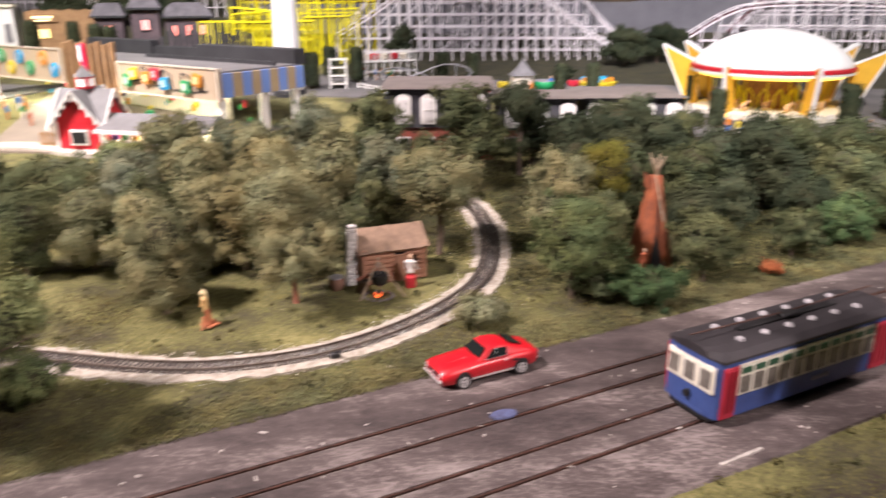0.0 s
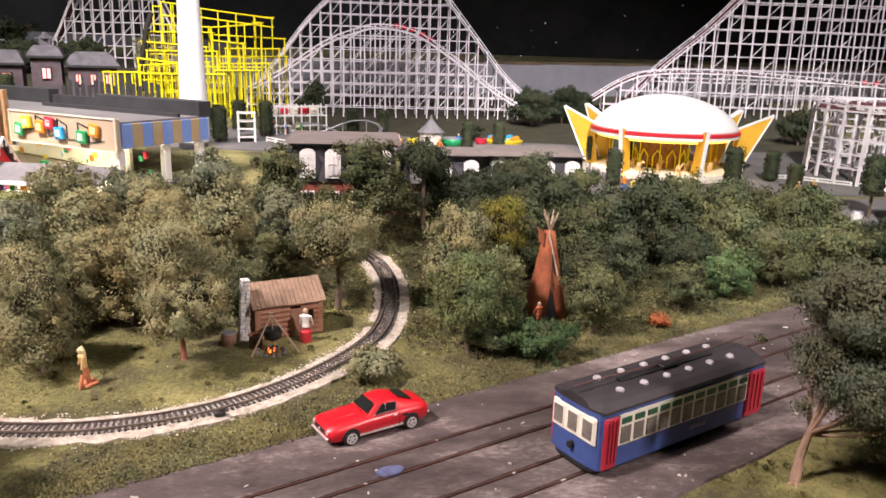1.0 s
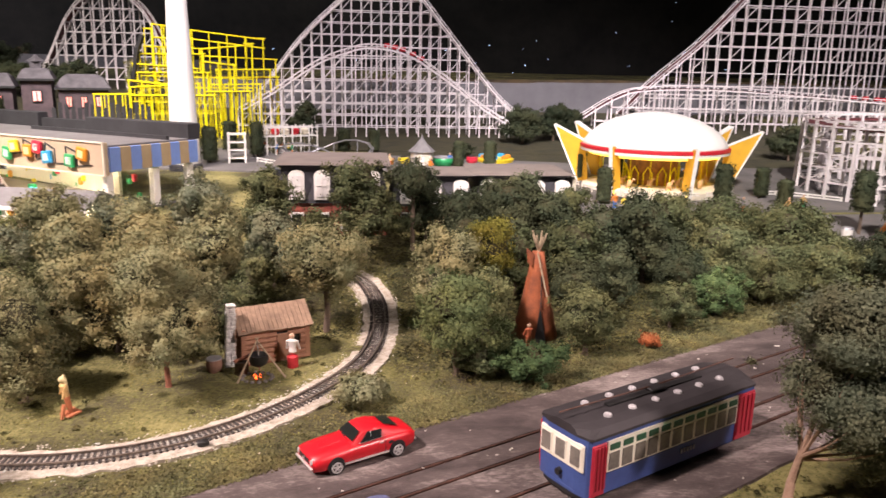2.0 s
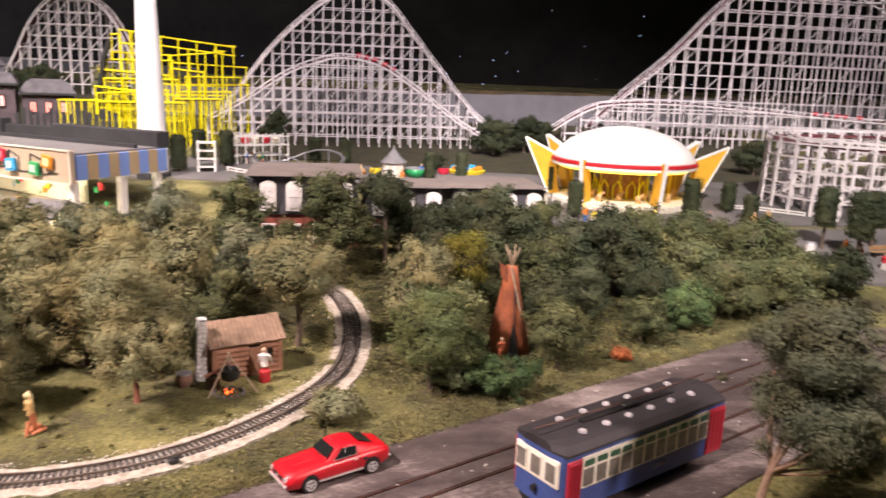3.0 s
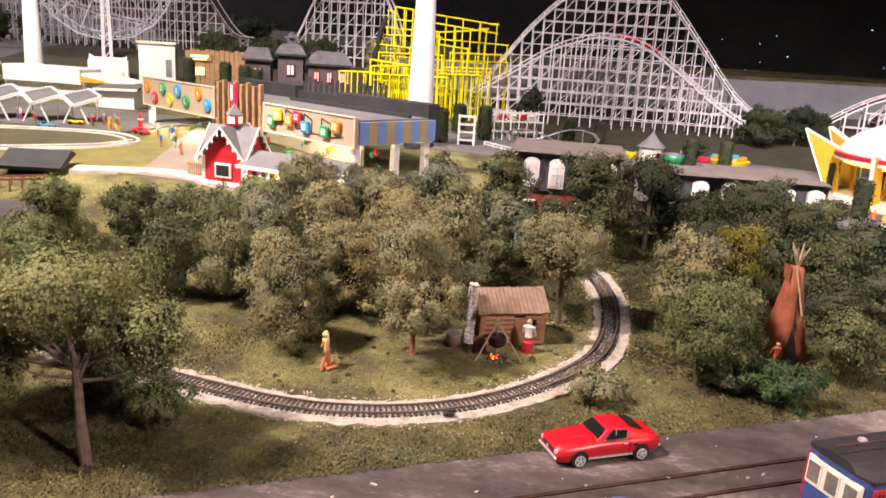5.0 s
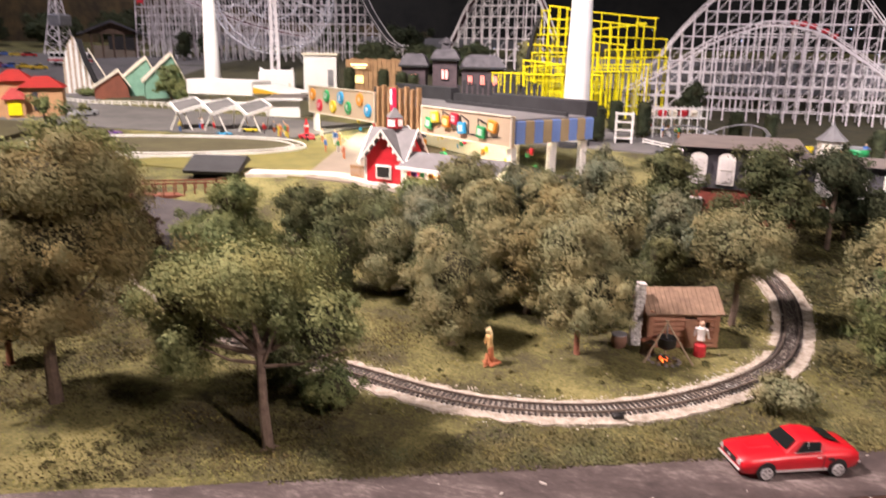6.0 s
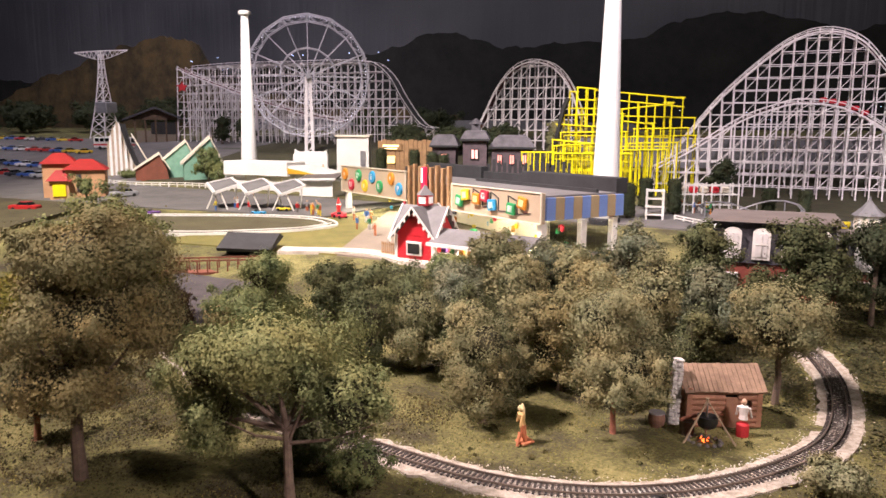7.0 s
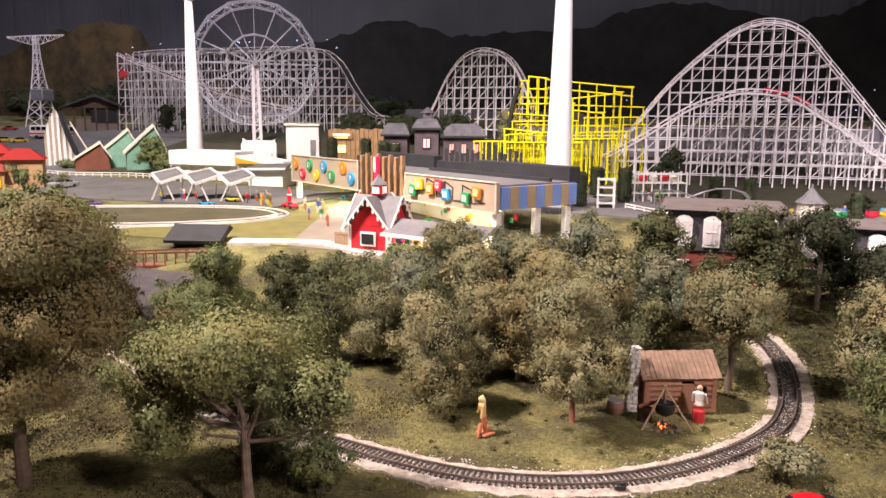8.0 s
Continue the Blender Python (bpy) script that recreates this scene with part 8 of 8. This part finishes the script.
for nm, x, y, w, h, d, mt, lab in (("a_frame", -1.375, 1.40, 0.075, 0.058, 0.05, BROWNW, "red-brown a-frame hut with cream bargeboards"), ("a_frame", -1.356, 1.468, 0.085, 0.084, 0.06, GREENW, "pale green a-frame hut with cream bargeboards"), ("a_frame", -1.262, 1.445, 0.085, 0.095, 0.06, GREENW, "tall pale green a-frame hut with cream bargeboards")):
    t = thing(nm, pose(x, y, ground(0, y), 0, 0, 44), lab, "hut", "a-frame huts")
    lean = w * 0.22
    poly = [(-w / 2, 0, -0.003), (w / 2, 0, -0.003), (w / 2 - 0.004, 0, h * 0.45), (lean, 0, h), (-w / 2, 0, h * 0.42)]
    part("wall", Shape().prism(poly, (0, -d / 2, 0), (0, d / 2, 0)), mt, t)
    s = Shape()
    s.prism([(-w / 2 - 0.006, 0, h * 0.36), (lean, 0, h + 0.002), (lean, 0, h + 0.008), (-w / 2 - 0.006, 0, h * 0.42)], (0, -d / 2 - 0.004, 0), (0, d / 2 + 0.004, 0))
    part("roof_slope", s, CREAM, t, "cream roof slope")
    s = Shape()
    s.prism([(w / 2 + 0.003, 0, h * 0.40), (lean, 0, h + 0.002), (lean, 0, h + 0.008), (w / 2 + 0.003, 0, h * 0.47)], (0, -d / 2 - 0.004, 0), (0, d / 2 + 0.004, 0))
    part("roof_slope", s, CREAM, t, "cream roof slope")
DARKWOOD = paint("dark_weathered_wood", (0.13, 0.085, 0.055), (0.07, 0.045, 0.03), 90, 0.85, bump=0.4)
cha = thing("chalet", pose(-2.12, 2.20, ground(0, 2.20), 0, 0, 40), "open timber chalet with a broad dark roof", "building")
part("wall", Shape().box((0.01, 0, 0.018), (0.15, 0.09, 0.045)), BEIGE, cha, "pale low wall")
# a black panel stands in for the shade inside the open porch
part("porch_shadow", Shape().box((0.03, -0.046, 0.05), (0.09, 0.004, 0.045)), BLACKP, cha, "black panel painted as the open porch's shade")
for i in range(5):
    part("post", Shape().box((-0.07 + 0.036 * i, -0.052, 0.04), (0.006, 0.006, 0.088)), DARKWOOD, cha)
for sx in (-1, 1):
    s = Shape()
    s.prism([(0.0, 0, 0.128), (sx * 0.115, 0, 0.080), (sx * 0.115, 0, 0.074), (0.0, 0, 0.12)], (0, -0.075, 0), (0, 0.075, 0))
    part("roof_slope", s, SLATE, cha, "dark roof slope")
part("gable", Shape().prism([(-0.1, 0, 0.08), (0.1, 0, 0.08), (0, 0, 0.121)], (0, -0.055, 0), (0, -0.05, 0)), DARKWOOD, cha)

# ---- low dark shelter, brown bridge -----------------------------------------
shl = thing("shelter", pose(-0.625, 0.79, ground(0, 0.79), 0, 0, 14), "low black-roofed shelter beside the kart track", "shelter")
part("roof", Shape().prism([(0, -0.024, 0.006), (0, 0.012, 0.022), (0, 0.024, 0.016), (0, -0.022, 0.002)], (-0.036, 0, 0), (0.036, 0, 0)), BLACK, shl)
part("wall", Shape().box((0, 0.004, 0.001), (0.058, 0.026, 0.008)), BLACK, shl)
brg = thing("footbridge", pose(-0.628, 0.712, -0.010, 0, 0, 34), "red-brown timber bridge over a dark gully", "bridge")
part("deck", Shape().box((0, 0, 0.026), (0.12, 0.022, 0.003)), BROWNW, brg)
for sy in (-0.011, 0.011):
    part("handrail", Shape().box((0, sy, 0.042), (0.12, 0.0018, 0.0018)), BROWNW, brg)
    for i in range(11):
        part("baluster", Shape().box((-0.058 + 0.0116 * i, sy, 0.034), (0.0015, 0.0015, 0.018)), BROWNW, brg)
for x in (-0.05, 0.05):
    part("pier", Shape().box((x, 0, 0.01), (0.006, 0.02, 0.034)), BROWNW, brg)
part("gully_wall", Shape().box((0, 0.016, 0.006), (0.13, 0.004, 0.036)), BLACK, brg, "dark gully wall")

# ---- small midway things ----------------------------------------------------
scf = thing("loading_tower", pose(-0.165, 1.17, ground(0, 1.17), 0, 0, 8), "white open loading tower", "tower")
for x in (-0.012, 0.012):
    for y in (-0.01, 0.01):
        part("post", Shape().box((x, y, 0.021), (0.003, 0.003, 0.05)), WHITE, scf)
for z in (0.008, 0.02, 0.032, 0.044):
    part("deck", Shape().box((0, 0, z), (0.028, 0.024, 0.002)), WHITE, scf)
plf = thing("boarding_platform", pose(-0.10, 1.26, ground(0, 1.26), 0, 0, 24), "white railed boarding platform with seated figures", "platform")
for i in range(8):
    for y in (-0.012, 0.012):
        part("post", Shape().box((-0.05 + 0.0143 * i, y, 0.022), (0.002, 0.002, 0.052)), WHITE, plf)
for z in (0.014, 0.03, 0.044):
    for y in (-0.012, 0.012):
        part("rail", Shape().box((0, y, z), (0.104, 0.0018, 0.0018)), WHITE, plf)
part("deck", Shape().box((0, 0, 0.03), (0.10, 0.022, 0.002)), WHITE, plf)
for i in range(5):
    part("ride_car", Shape().box((-0.035 + 0.017 * i, 0, 0.037), (0.012, 0.012, 0.010), bevel=0.002), REDP if i % 2 else CREAM, plf, "small ride car")
kid = thing("kiddie_coaster", pose(-0.03, 1.22, ground(0, 1.22)), "small grey steel kiddie coaster", "roller coaster")
ln = [(0.06 * math.cos(0.35 * i) * (1 + 0.2 * math.cos(0.7 * i)), 0.045 * math.sin(0.35 * i), 0.016 + 0.011 * math.sin(0.7 * i)) for i in range(19)]
for off in (-0.003, 0.003):
    part("rail", Shape().tube([(x * (1 + off * 8), y * (1 + off * 8), z) for x, y, z in ln], 0.0011, 5), STEEL, kid)
for i in range(0, 18, 2):
    part("post", Shape().beam((ln[i][0], ln[i][1], -0.002), ln[i], 0.0018), STEEL, kid)
gaz = thing("gazebo", pose(0.115, 1.13, ground(0, 1.13)), "small white gazebo with a grey pointed roof", "gazebo")
part("body", Shape().lathe((0, 0, 0), [(0.017, -0.003), (0.017, 0.026), (0.016, 0.026)], 8), WHITE, gaz)
part("roof", Shape().lathe((0, 0, 0.026), [(0.021, 0), (0.010, 0.010), (0.002, 0.020), (0.0006, 0.026)], 8), ROOFP, gaz, "grey pointed roof")
for i in range(8):
    a = 2 * math.pi * (i + 0.5) / 8
    part("opening", Shape().box((0.0155 * math.cos(a), 0.0155 * math.sin(a), 0.013), (0.002, 0.008, 0.018), a), CREAM, gaz)
tea = thing("spinning_tub", pose(0.15, 1.15, ground(0, 1.15)), "round green tub ride", "ride")
part("tub", Shape().lathe((0, 0, 0), [(0.010, -0.002), (0.016, 0.006), (0.017, 0.014), (0.014, 0.014), (0.012, 0.008)], 18), BALL["green"], tea, smooth=True)
part("rim", Shape().lathe((0, 0, 0.013), [(0.0165, 0), (0.0175, 0.001), (0.0165, 0.002), (0.0155, 0.001)], 18), STEEL, tea)
for x, y, c in ((0.065, 1.16, "orange"), (0.09, 1.17, "yellow"), (0.20, 1.18, "red"), (0.055, 1.14, "red")):
    t = thing("ride_tub", pose(x, y, ground(0, y)), "small %s ride car on the midway" % c, "ride", "midway ride cars")
    part("tub", Shape().lathe((0, 0, 0), [(0.007, -0.001), (0.0095, 0.005), (0.009, 0.010), (0.007, 0.010)], 12), BALL[c], t)
    part("seat", Shape().box((0, 0.003, 0.009), (0.009, 0.003, 0.007), bevel=0.001), BLACKP, t)
bump_ = thing("kiddie_boat_ride", pose(0.24, 1.20, ground(0, 1.20)), "yellow and blue ring of kiddie ride boats", "ride")
part("ring", Shape().lathe((0, 0, 0), [(0.03, -0.002), (0.032, 0.005), (0.028, 0.006)], 24), BALL["yellow"], bump_)
for i in range(7):
    a = 2 * math.pi * i / 7
    part("boat", Shape().box((0.022 * math.cos(a), 0.022 * math.sin(a), 0.008), (0.008, 0.011, 0.007), a, bevel=0.0015), BALL["blue" if i % 2 else "orange"], bump_)

# ---- clipped column trees and park trees ------------------------------------


def cypress(x, y, h, w, seed, low=0.10):
    t = thing("cypress", pose(x, y, ground(x, y)), "dark clipped column-shaped evergreen", "tree", "clipped evergreens")
    rng_ = np.random.default_rng(seed)
    k = max(4, int(h / (w * 0.28)))
    m_ = int(h * w * 3.2 / 0.0000030)
    a_ = rng_.uniform(0, 2 * math.pi, m_)
    z_ = rng_.uniform(h * low, h, m_)
    r_ = w * 0.47 * (1 + 0.10 * np.sin(a_ * 3 + seed) + 0.07 * np.sin(z_ * 700 + a_ * 2)) * np.where(z_ > h * 0.93, rng_.uniform(0, 1, m_) ** 0.5, rng_.uniform(0.9, 1.04, m_))
    c = np.stack([r_ * np.cos(a_), r_ * np.sin(a_), z_], 1)
    co = fleck_quads(rng_, c, np.full(m_, 0.0007), 1, 0.0021)
    part("trunk", Shape().cone((0, 0, -0.003), (0, 0, h * 0.7), w * 0.09, w * 0.05, 7), BARK, t)
    part("clipped_core", Shape().lathe((0, 0, 0), [(w * 0.36, h * low), (w * 0.43, h * (low + 0.08)), (w * 0.43, h * 0.9), (w * 0.3, h * 0.97)], 12), DARK, t)
    part("crown", quads_mesh("crown", co, [DARK]), None, t)


for i, (x, y, h, w) in enumerate([(-0.205, 1.165, 0.056, 0.026), (-0.191, 1.266, 0.053, 0.024), (-0.142, 1.221, 0.058, 0.023), (0.336, 1.039, 0.042, 0.018), (0.38, 1.01, 0.044, 0.020), (0.325, 0.897, 0.047, 0.021), (0.445, 0.826, 0.066, 0.022), (0.551, 0.929, 0.042, 0.020), (0.556, 0.88, 0.036, 0.02), (-0.005, 1.274, 0.042, 0.022), (0.045, 1.275, 0.04, 0.02), (0.171, 1.126, 0.044, 0.018), (0.219, 1.127, 0.044, 0.02)]):
    cypress(x, y, h, w, 500 + i)
for i, (x, y, h, w) in enumerate([(-0.75, 1.40, 0.085, 0.022), (-0.735, 1.37, 0.085, 0.022), (-0.665, 1.38, 0.085, 0.024), (-0.63, 1.39, 0.08, 0.026), (-0.61, 1.40, 0.075, 0.024)]):
    cypress(x, y, h, w, 530 + i)
for i, (x, y, h, w, m) in enumerate([(-0.083, 1.45, 0.075, 0.055, DARK), (0.33, 1.40, 0.072, 0.085, DARK), (0.40, 1.44, 0.075, 0.07, DARK), (0.45, 1.50, 0.06, 0.06, DARK), (0.763, 1.224, 0.067, 0.065, DARK), (0.50, 1.3, 0.045, 0.06, DARK), (-0.66, 1.9, 0.09, 0.12, DARK), (-0.80, 1.95, 0.08, 0.12, DARK), (-0.95, 1.95, 0.085, 0.12, DARK),
                                     (-1.205, 1.40, 0.082, 0.066, GREEN), (-1.12, 1.34, 0.05, 0.05, GREEN), (-1.63, 2.1, 0.09, 0.07, DARK), (-1.75, 2.12, 0.10, 0.06, DARK), (-1.45, 1.40, 0.02, 0.05, GREEN), (-1.214, 1.06, 0.046, 0.028, GREEN), (0.0, 1.16, 0.02, 0.03, DARK), (0.19, 1.22, 0.025, 0.04, DARK), (-0.45, 1.72, 0.12, 0.07, OLIVE)]):
    tree(x, y, h, w, m, 560 + i, None, 0.12, "dark model tree in the amusement park" if m is DARK else "green model tree in the amusement park", "park trees", fleck=0.0026, cover=0.7)
for i, (x, y, h, w) in enumerate([(-2.6, 2.75, 0.16, 0.22), (-2.95, 2.7, 0.15, 0.25), (-3.3, 2.6, 0.16, 0.25), (-2.3, 2.8, 0.13, 0.2), (-1.5, 2.75, 0.10, 0.2), (-1.2, 2.7, 0.10, 0.2)]):
    t = thing("tree", pose(x, y, ground(x, y)), "dark wooded clump at the backdrop's foot", "tree", "backdrop trees")
    part("trunk", Shape().cone((0, 0, -0.003), (0, 0, h * 0.5), 0.006, 0.003, 6), BARK, t)
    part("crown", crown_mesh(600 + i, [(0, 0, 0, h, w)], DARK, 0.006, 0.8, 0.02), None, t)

# ---- cars of the car park, karts, figures -----------------------------------
AUTO = [paint("auto_" + c, v, None, 90, 0.35) for c, v in (("red", (0.5, 0.03, 0.03)), ("blue", (0.05, 0.12, 0.4)), ("white", (0.7, 0.7, 0.7)), ("silver", (0.42, 0.43, 0.45)), ("yellow", (0.7, 0.5, 0.05)), ("dark", (0.04, 0.045, 0.06)))]


def sedan(i, at):
    name_ = ("red", "blue", "white", "silver", "yellow", "dark")[i]
    t = thing("parked_car", at, "small %s model sedan parked in the park" % name_, "car", "parked cars")

    def r(x, hw_, z0_, z1_):
        return [(x, -hw_, z0_), (x, hw_, z0_), (x, hw_, z1_ - 0.001), (x, hw_ * 0.8, z1_), (x, -hw_ * 0.8, z1_), (x, -hw_, z1_ - 0.001)]
    part("body", Shape().loft([r(-0.027, 0.008, 0.004, 0.009), r(-0.024, 0.010, 0.003, 0.0105), r(0.0, 0.0105, 0.003, 0.0115), r(0.024, 0.010, 0.003, 0.0108), r(0.027, 0.008, 0.004, 0.0095)]), AUTO[i], t)
    part("cabin", Shape().loft([[(-0.011, -0.009, 0.0108), (0.015, -0.009, 0.0108), (0.015, 0.009, 0.0108), (-0.011, 0.009, 0.0108)], [(-0.004, -0.007, 0.0162), (0.010, -0.007, 0.0162), (0.010, 0.007, 0.0162), (-0.004, 0.007, 0.0162)]]), DARKGLASS, t, "dark glazed cabin")
    part("roof", Shape().box((0.003, 0, 0.0164), (0.0145, 0.0142, 0.0010), bevel=0.0003), AUTO[i], t)
    for x in (-0.016, 0.016):
        for y in (-0.0095, 0.0095):
            part("wheel", Shape().cone((x, y - 0.0012, 0.0034), (x, y + 0.0012, 0.0034), 0.0034, 0.0034, 12), RUBBER, t)
    return t


kinds = []
random.seed(31)
for row, (x0, y0, x1, y1, count) in enumerate(((-2.05, 1.38, -1.62, 1.33, 9), (-2.35, 1.60, -1.75, 1.50, 11), (-2.75, 1.86, -2.05, 1.80, 12), (-3.2, 2.2, -2.45, 2.12, 12))):
    for k in range(count):
        x, y = x0 + (x1 - x0) * k / (count - 1), y0 + (y1 - y0) * k / (count - 1)
        i = random.choice((0, 0, 1, 1, 2, 2, 3, 4, 5))
        turn = random.choice((60, 240)) + random.uniform(-5, 5)
        kinds.append((i, x, y, turn))
kinds += [(3, -1.175, 1.115, 75), (0, -1.21, 0.925, 15), (5, -0.05, 1.10, 20), (5, -0.08, 1.06, 20)]
first = {}
for i, x, y, turn in kinds:
    at = pose(x, y, ground(x, y) + 0.0012, 0, 0, turn)
    if i in first:
        copy_thing(first[i], at)
    else:
        first[i] = sedan(i, at)
for x, y, turn, c in ((-0.955, 0.962, 200, "violet"), (-0.775, 1.010, 188, "blue"), (-0.757, 1.055, 188, "yellow"), (-0.628, 1.022, 150, "red")):
    t = thing("go_kart", pose(x, y, ground(x, y) + 0.002, 0, 0, turn), "low %s kart on the oval track" % c, "kart", "karts")
    part("body", Shape().box((0, 0, 0.003), (0.024, 0.011, 0.004), bevel=0.0012), BALL[c], t)
    part("seat", Shape().box((0.004, 0, 0.006), (0.006, 0.006, 0.005), bevel=0.001), BLACKP, t)
    for dx in (-0.008, 0.008):
        for dy in (-0.006, 0.006):
            part("wheel", Shape().cone((dx, dy - 0.001, 0.002), (dx, dy + 0.001, 0.002), 0.0024, 0.0024, 10), RUBBER, t)
random.seed(17)
names = list(CLOTH)
for cx, cy, rx, ry, k in ((-0.78, 1.05, 0.11, 0.025, 12), (-0.60, 1.0, 0.03, 0.02, 3), (0.05, 1.14, 0.12, 0.05, 7), (0.34, 0.87, 0.03, 0.01, 3), (0.52, 0.86, 0.06, 0.02, 4), (-0.36, 0.80, 0.05, 0.01, 4), (-0.10, 1.26, 0.05, 0.03, 5), (-1.0, 1.55, 0.08, 0.06, 6), (-0.5, 0.93, 0.06, 0.03, 4)):
    for _ in range(k):
        a, b, c = random.choice(names), random.choice(names), random.choice(("black", "buff", "yellow"))
        figurine(cx + random.uniform(-rx, rx), cy + random.uniform(-ry, ry), random.uniform(0.019, 0.022), random.uniform(0, 360), [CLOTH[a], CLOTH[b], SKIN], "tiny painted figurine in %s and %s on the midway" % (b, a), group="midway figurines")
t = thing("red_slide_figure_stand", pose(-0.645, 1.046, ground(0, 1.046)), "small red and white fairground stand", "stand")
part("base", Shape().lathe((0, 0, 0), [(0.012, -0.001), (0.013, 0.004), (0.004, 0.007)], 12), REDP, t)
part("post", Shape().lathe((0, 0, 0.006), [(0.003, 0), (0.004, 0.012), (0.001, 0.024)], 8), REDP, t)
part("cap", Shape().lathe((0, 0, 0.018), [(0.0045, 0), (0.001, 0.006)], 8), WHITE, t)

# ---- little blue-white lamps on the coasters and the far shore --------------
LED = lit("cold_led", (0.45, 0.6, 1.0), 5.0)
leds = Shape()
random.seed(23)
for _ in range(16):
    x = random.uniform(-2.3, 1.6)
    leds.lathe((x, 2.93, random.uniform(0.19, 0.30)), [(0.0005, -0.0012), (0.0014, 0), (0.0005, 0.0012)], 6)
for _ in range(14):
    x = random.uniform(0.3, 1.5)
    leds.lathe((x, 2.9, random.uniform(0.15, 0.62)), [(0.0005, -0.0012), (0.0014, 0), (0.0005, 0.0012)], 6)
for _ in range(14):
    x = random.uniform(-2.1, -1.2)
    leds.lathe((x, 2.36, 0.43 + random.uniform(-0.02, 0.03)), [(0.0006, -0.0016), (0.0018, 0), (0.0006, 0.0016)], 6)
whole("string_lights", leds, LED, "scattered cold white lamp points before the backdrop", "lights", kind="stuff")

# ---- the court east of the carousel -----------------------------------------
patch("pavement_court", [(0.49, 0.675), (0.78, 0.66), (0.80, 0.845), (0.55, 0.835)], ASPH, "grey asphalt court east of the carousel", lift=0.0022)
for i, (x, y, h, w) in enumerate([(0.580, 0.766, 0.075, 0.024), (0.592, 0.722, 0.084, 0.030), (0.648, 0.771, 0.068, 0.026)]):
    cypress(x, y, h, w, 540 + i, 0.38)
for x, y in ((0.556, 0.752), (0.527, 0.703), (0.70, 0.78)):
    t = thing("litter_bin", pose(x, y, ground(x, y) + 0.002), "small white litter bin on the grey court", "bin", "litter bins")
    part("body", Shape().lathe((0, 0, 0), [(0.005, -0.001), (0.0062, 0.010), (0.0062, 0.0115)], 12), WHITE, t)
    part("lid", Shape().lathe((0, 0, 0.0115), [(0.0066, 0), (0.0055, 0.002), (0.001, 0.0028)], 12), STEEL, t)
for i, (x, y, a, b) in enumerate([(0.546, 0.671, "red", "red"), (0.551, 0.668, "blue", "white"), (0.606, 0.735, "red", "rust"), (0.615, 0.708, "white", "red"), (0.622, 0.700, "grey", "red"), (0.60, 0.752, "buff", "orange"), (0.66, 0.72, "blue", "red")]):
    figurine(x, y, 0.0205, 40 * i, [CLOTH[a], CLOTH[b], SKIN], "painted figurine strolling on the grey court", group="court figurines")
for x, y in ((0.575, 0.72), (0.64, 0.745)):
    t = thing("bench", pose(x, y, ground(x, y) + 0.002, 0, 0, 12), "dark slatted park bench on the court", "bench", "court benches")
    part("seat", Shape().box((0, 0, 0.0052), (0.03, 0.006, 0.001), bevel=0.0003), WOODP, t)
    part("backrest", Shape().box((0, 0.0034, 0.0092), (0.03, 0.001, 0.005), bevel=0.0003), WOODP, t)
    for sx in (-1, 1):
        part("leg", Shape().box((sx * 0.012, 0.0, 0.0022), (0.0014, 0.006, 0.006)), BLACKP, t)

coach = thing("coach", pose(-2.02, 1.90, ground(0, 1.90) + 0.001, 0, 0, 20), "white model coach with red stripe in the car park", "bus")
part("body", Shape().box((0, 0, 0.024), (0.13, 0.029, 0.036), bevel=0.003), WHITE, coach)
part("stripe", Shape().box((0, 0, 0.016), (0.1306, 0.0296, 0.005)), REDP, coach, "red side stripe")
for sy in (-1, 1):
    for i in range(7):
        part("window", Shape().box((-0.051 + 0.017 * i, sy * 0.0146, 0.032), (0.0135, 0.001, 0.011)), DARKGLASS, coach)
    for x in (-0.042, 0.042):
        part("wheel", Shape().cone((x, sy * 0.0125, 0.0055), (x, sy * 0.0152, 0.0055), 0.0058, 0.0058, 14), RUBBER, coach)
part("windscreen", Shape().box((0.0648, 0, 0.031), (0.001, 0.024, 0.014)), DARKGLASS, coach)
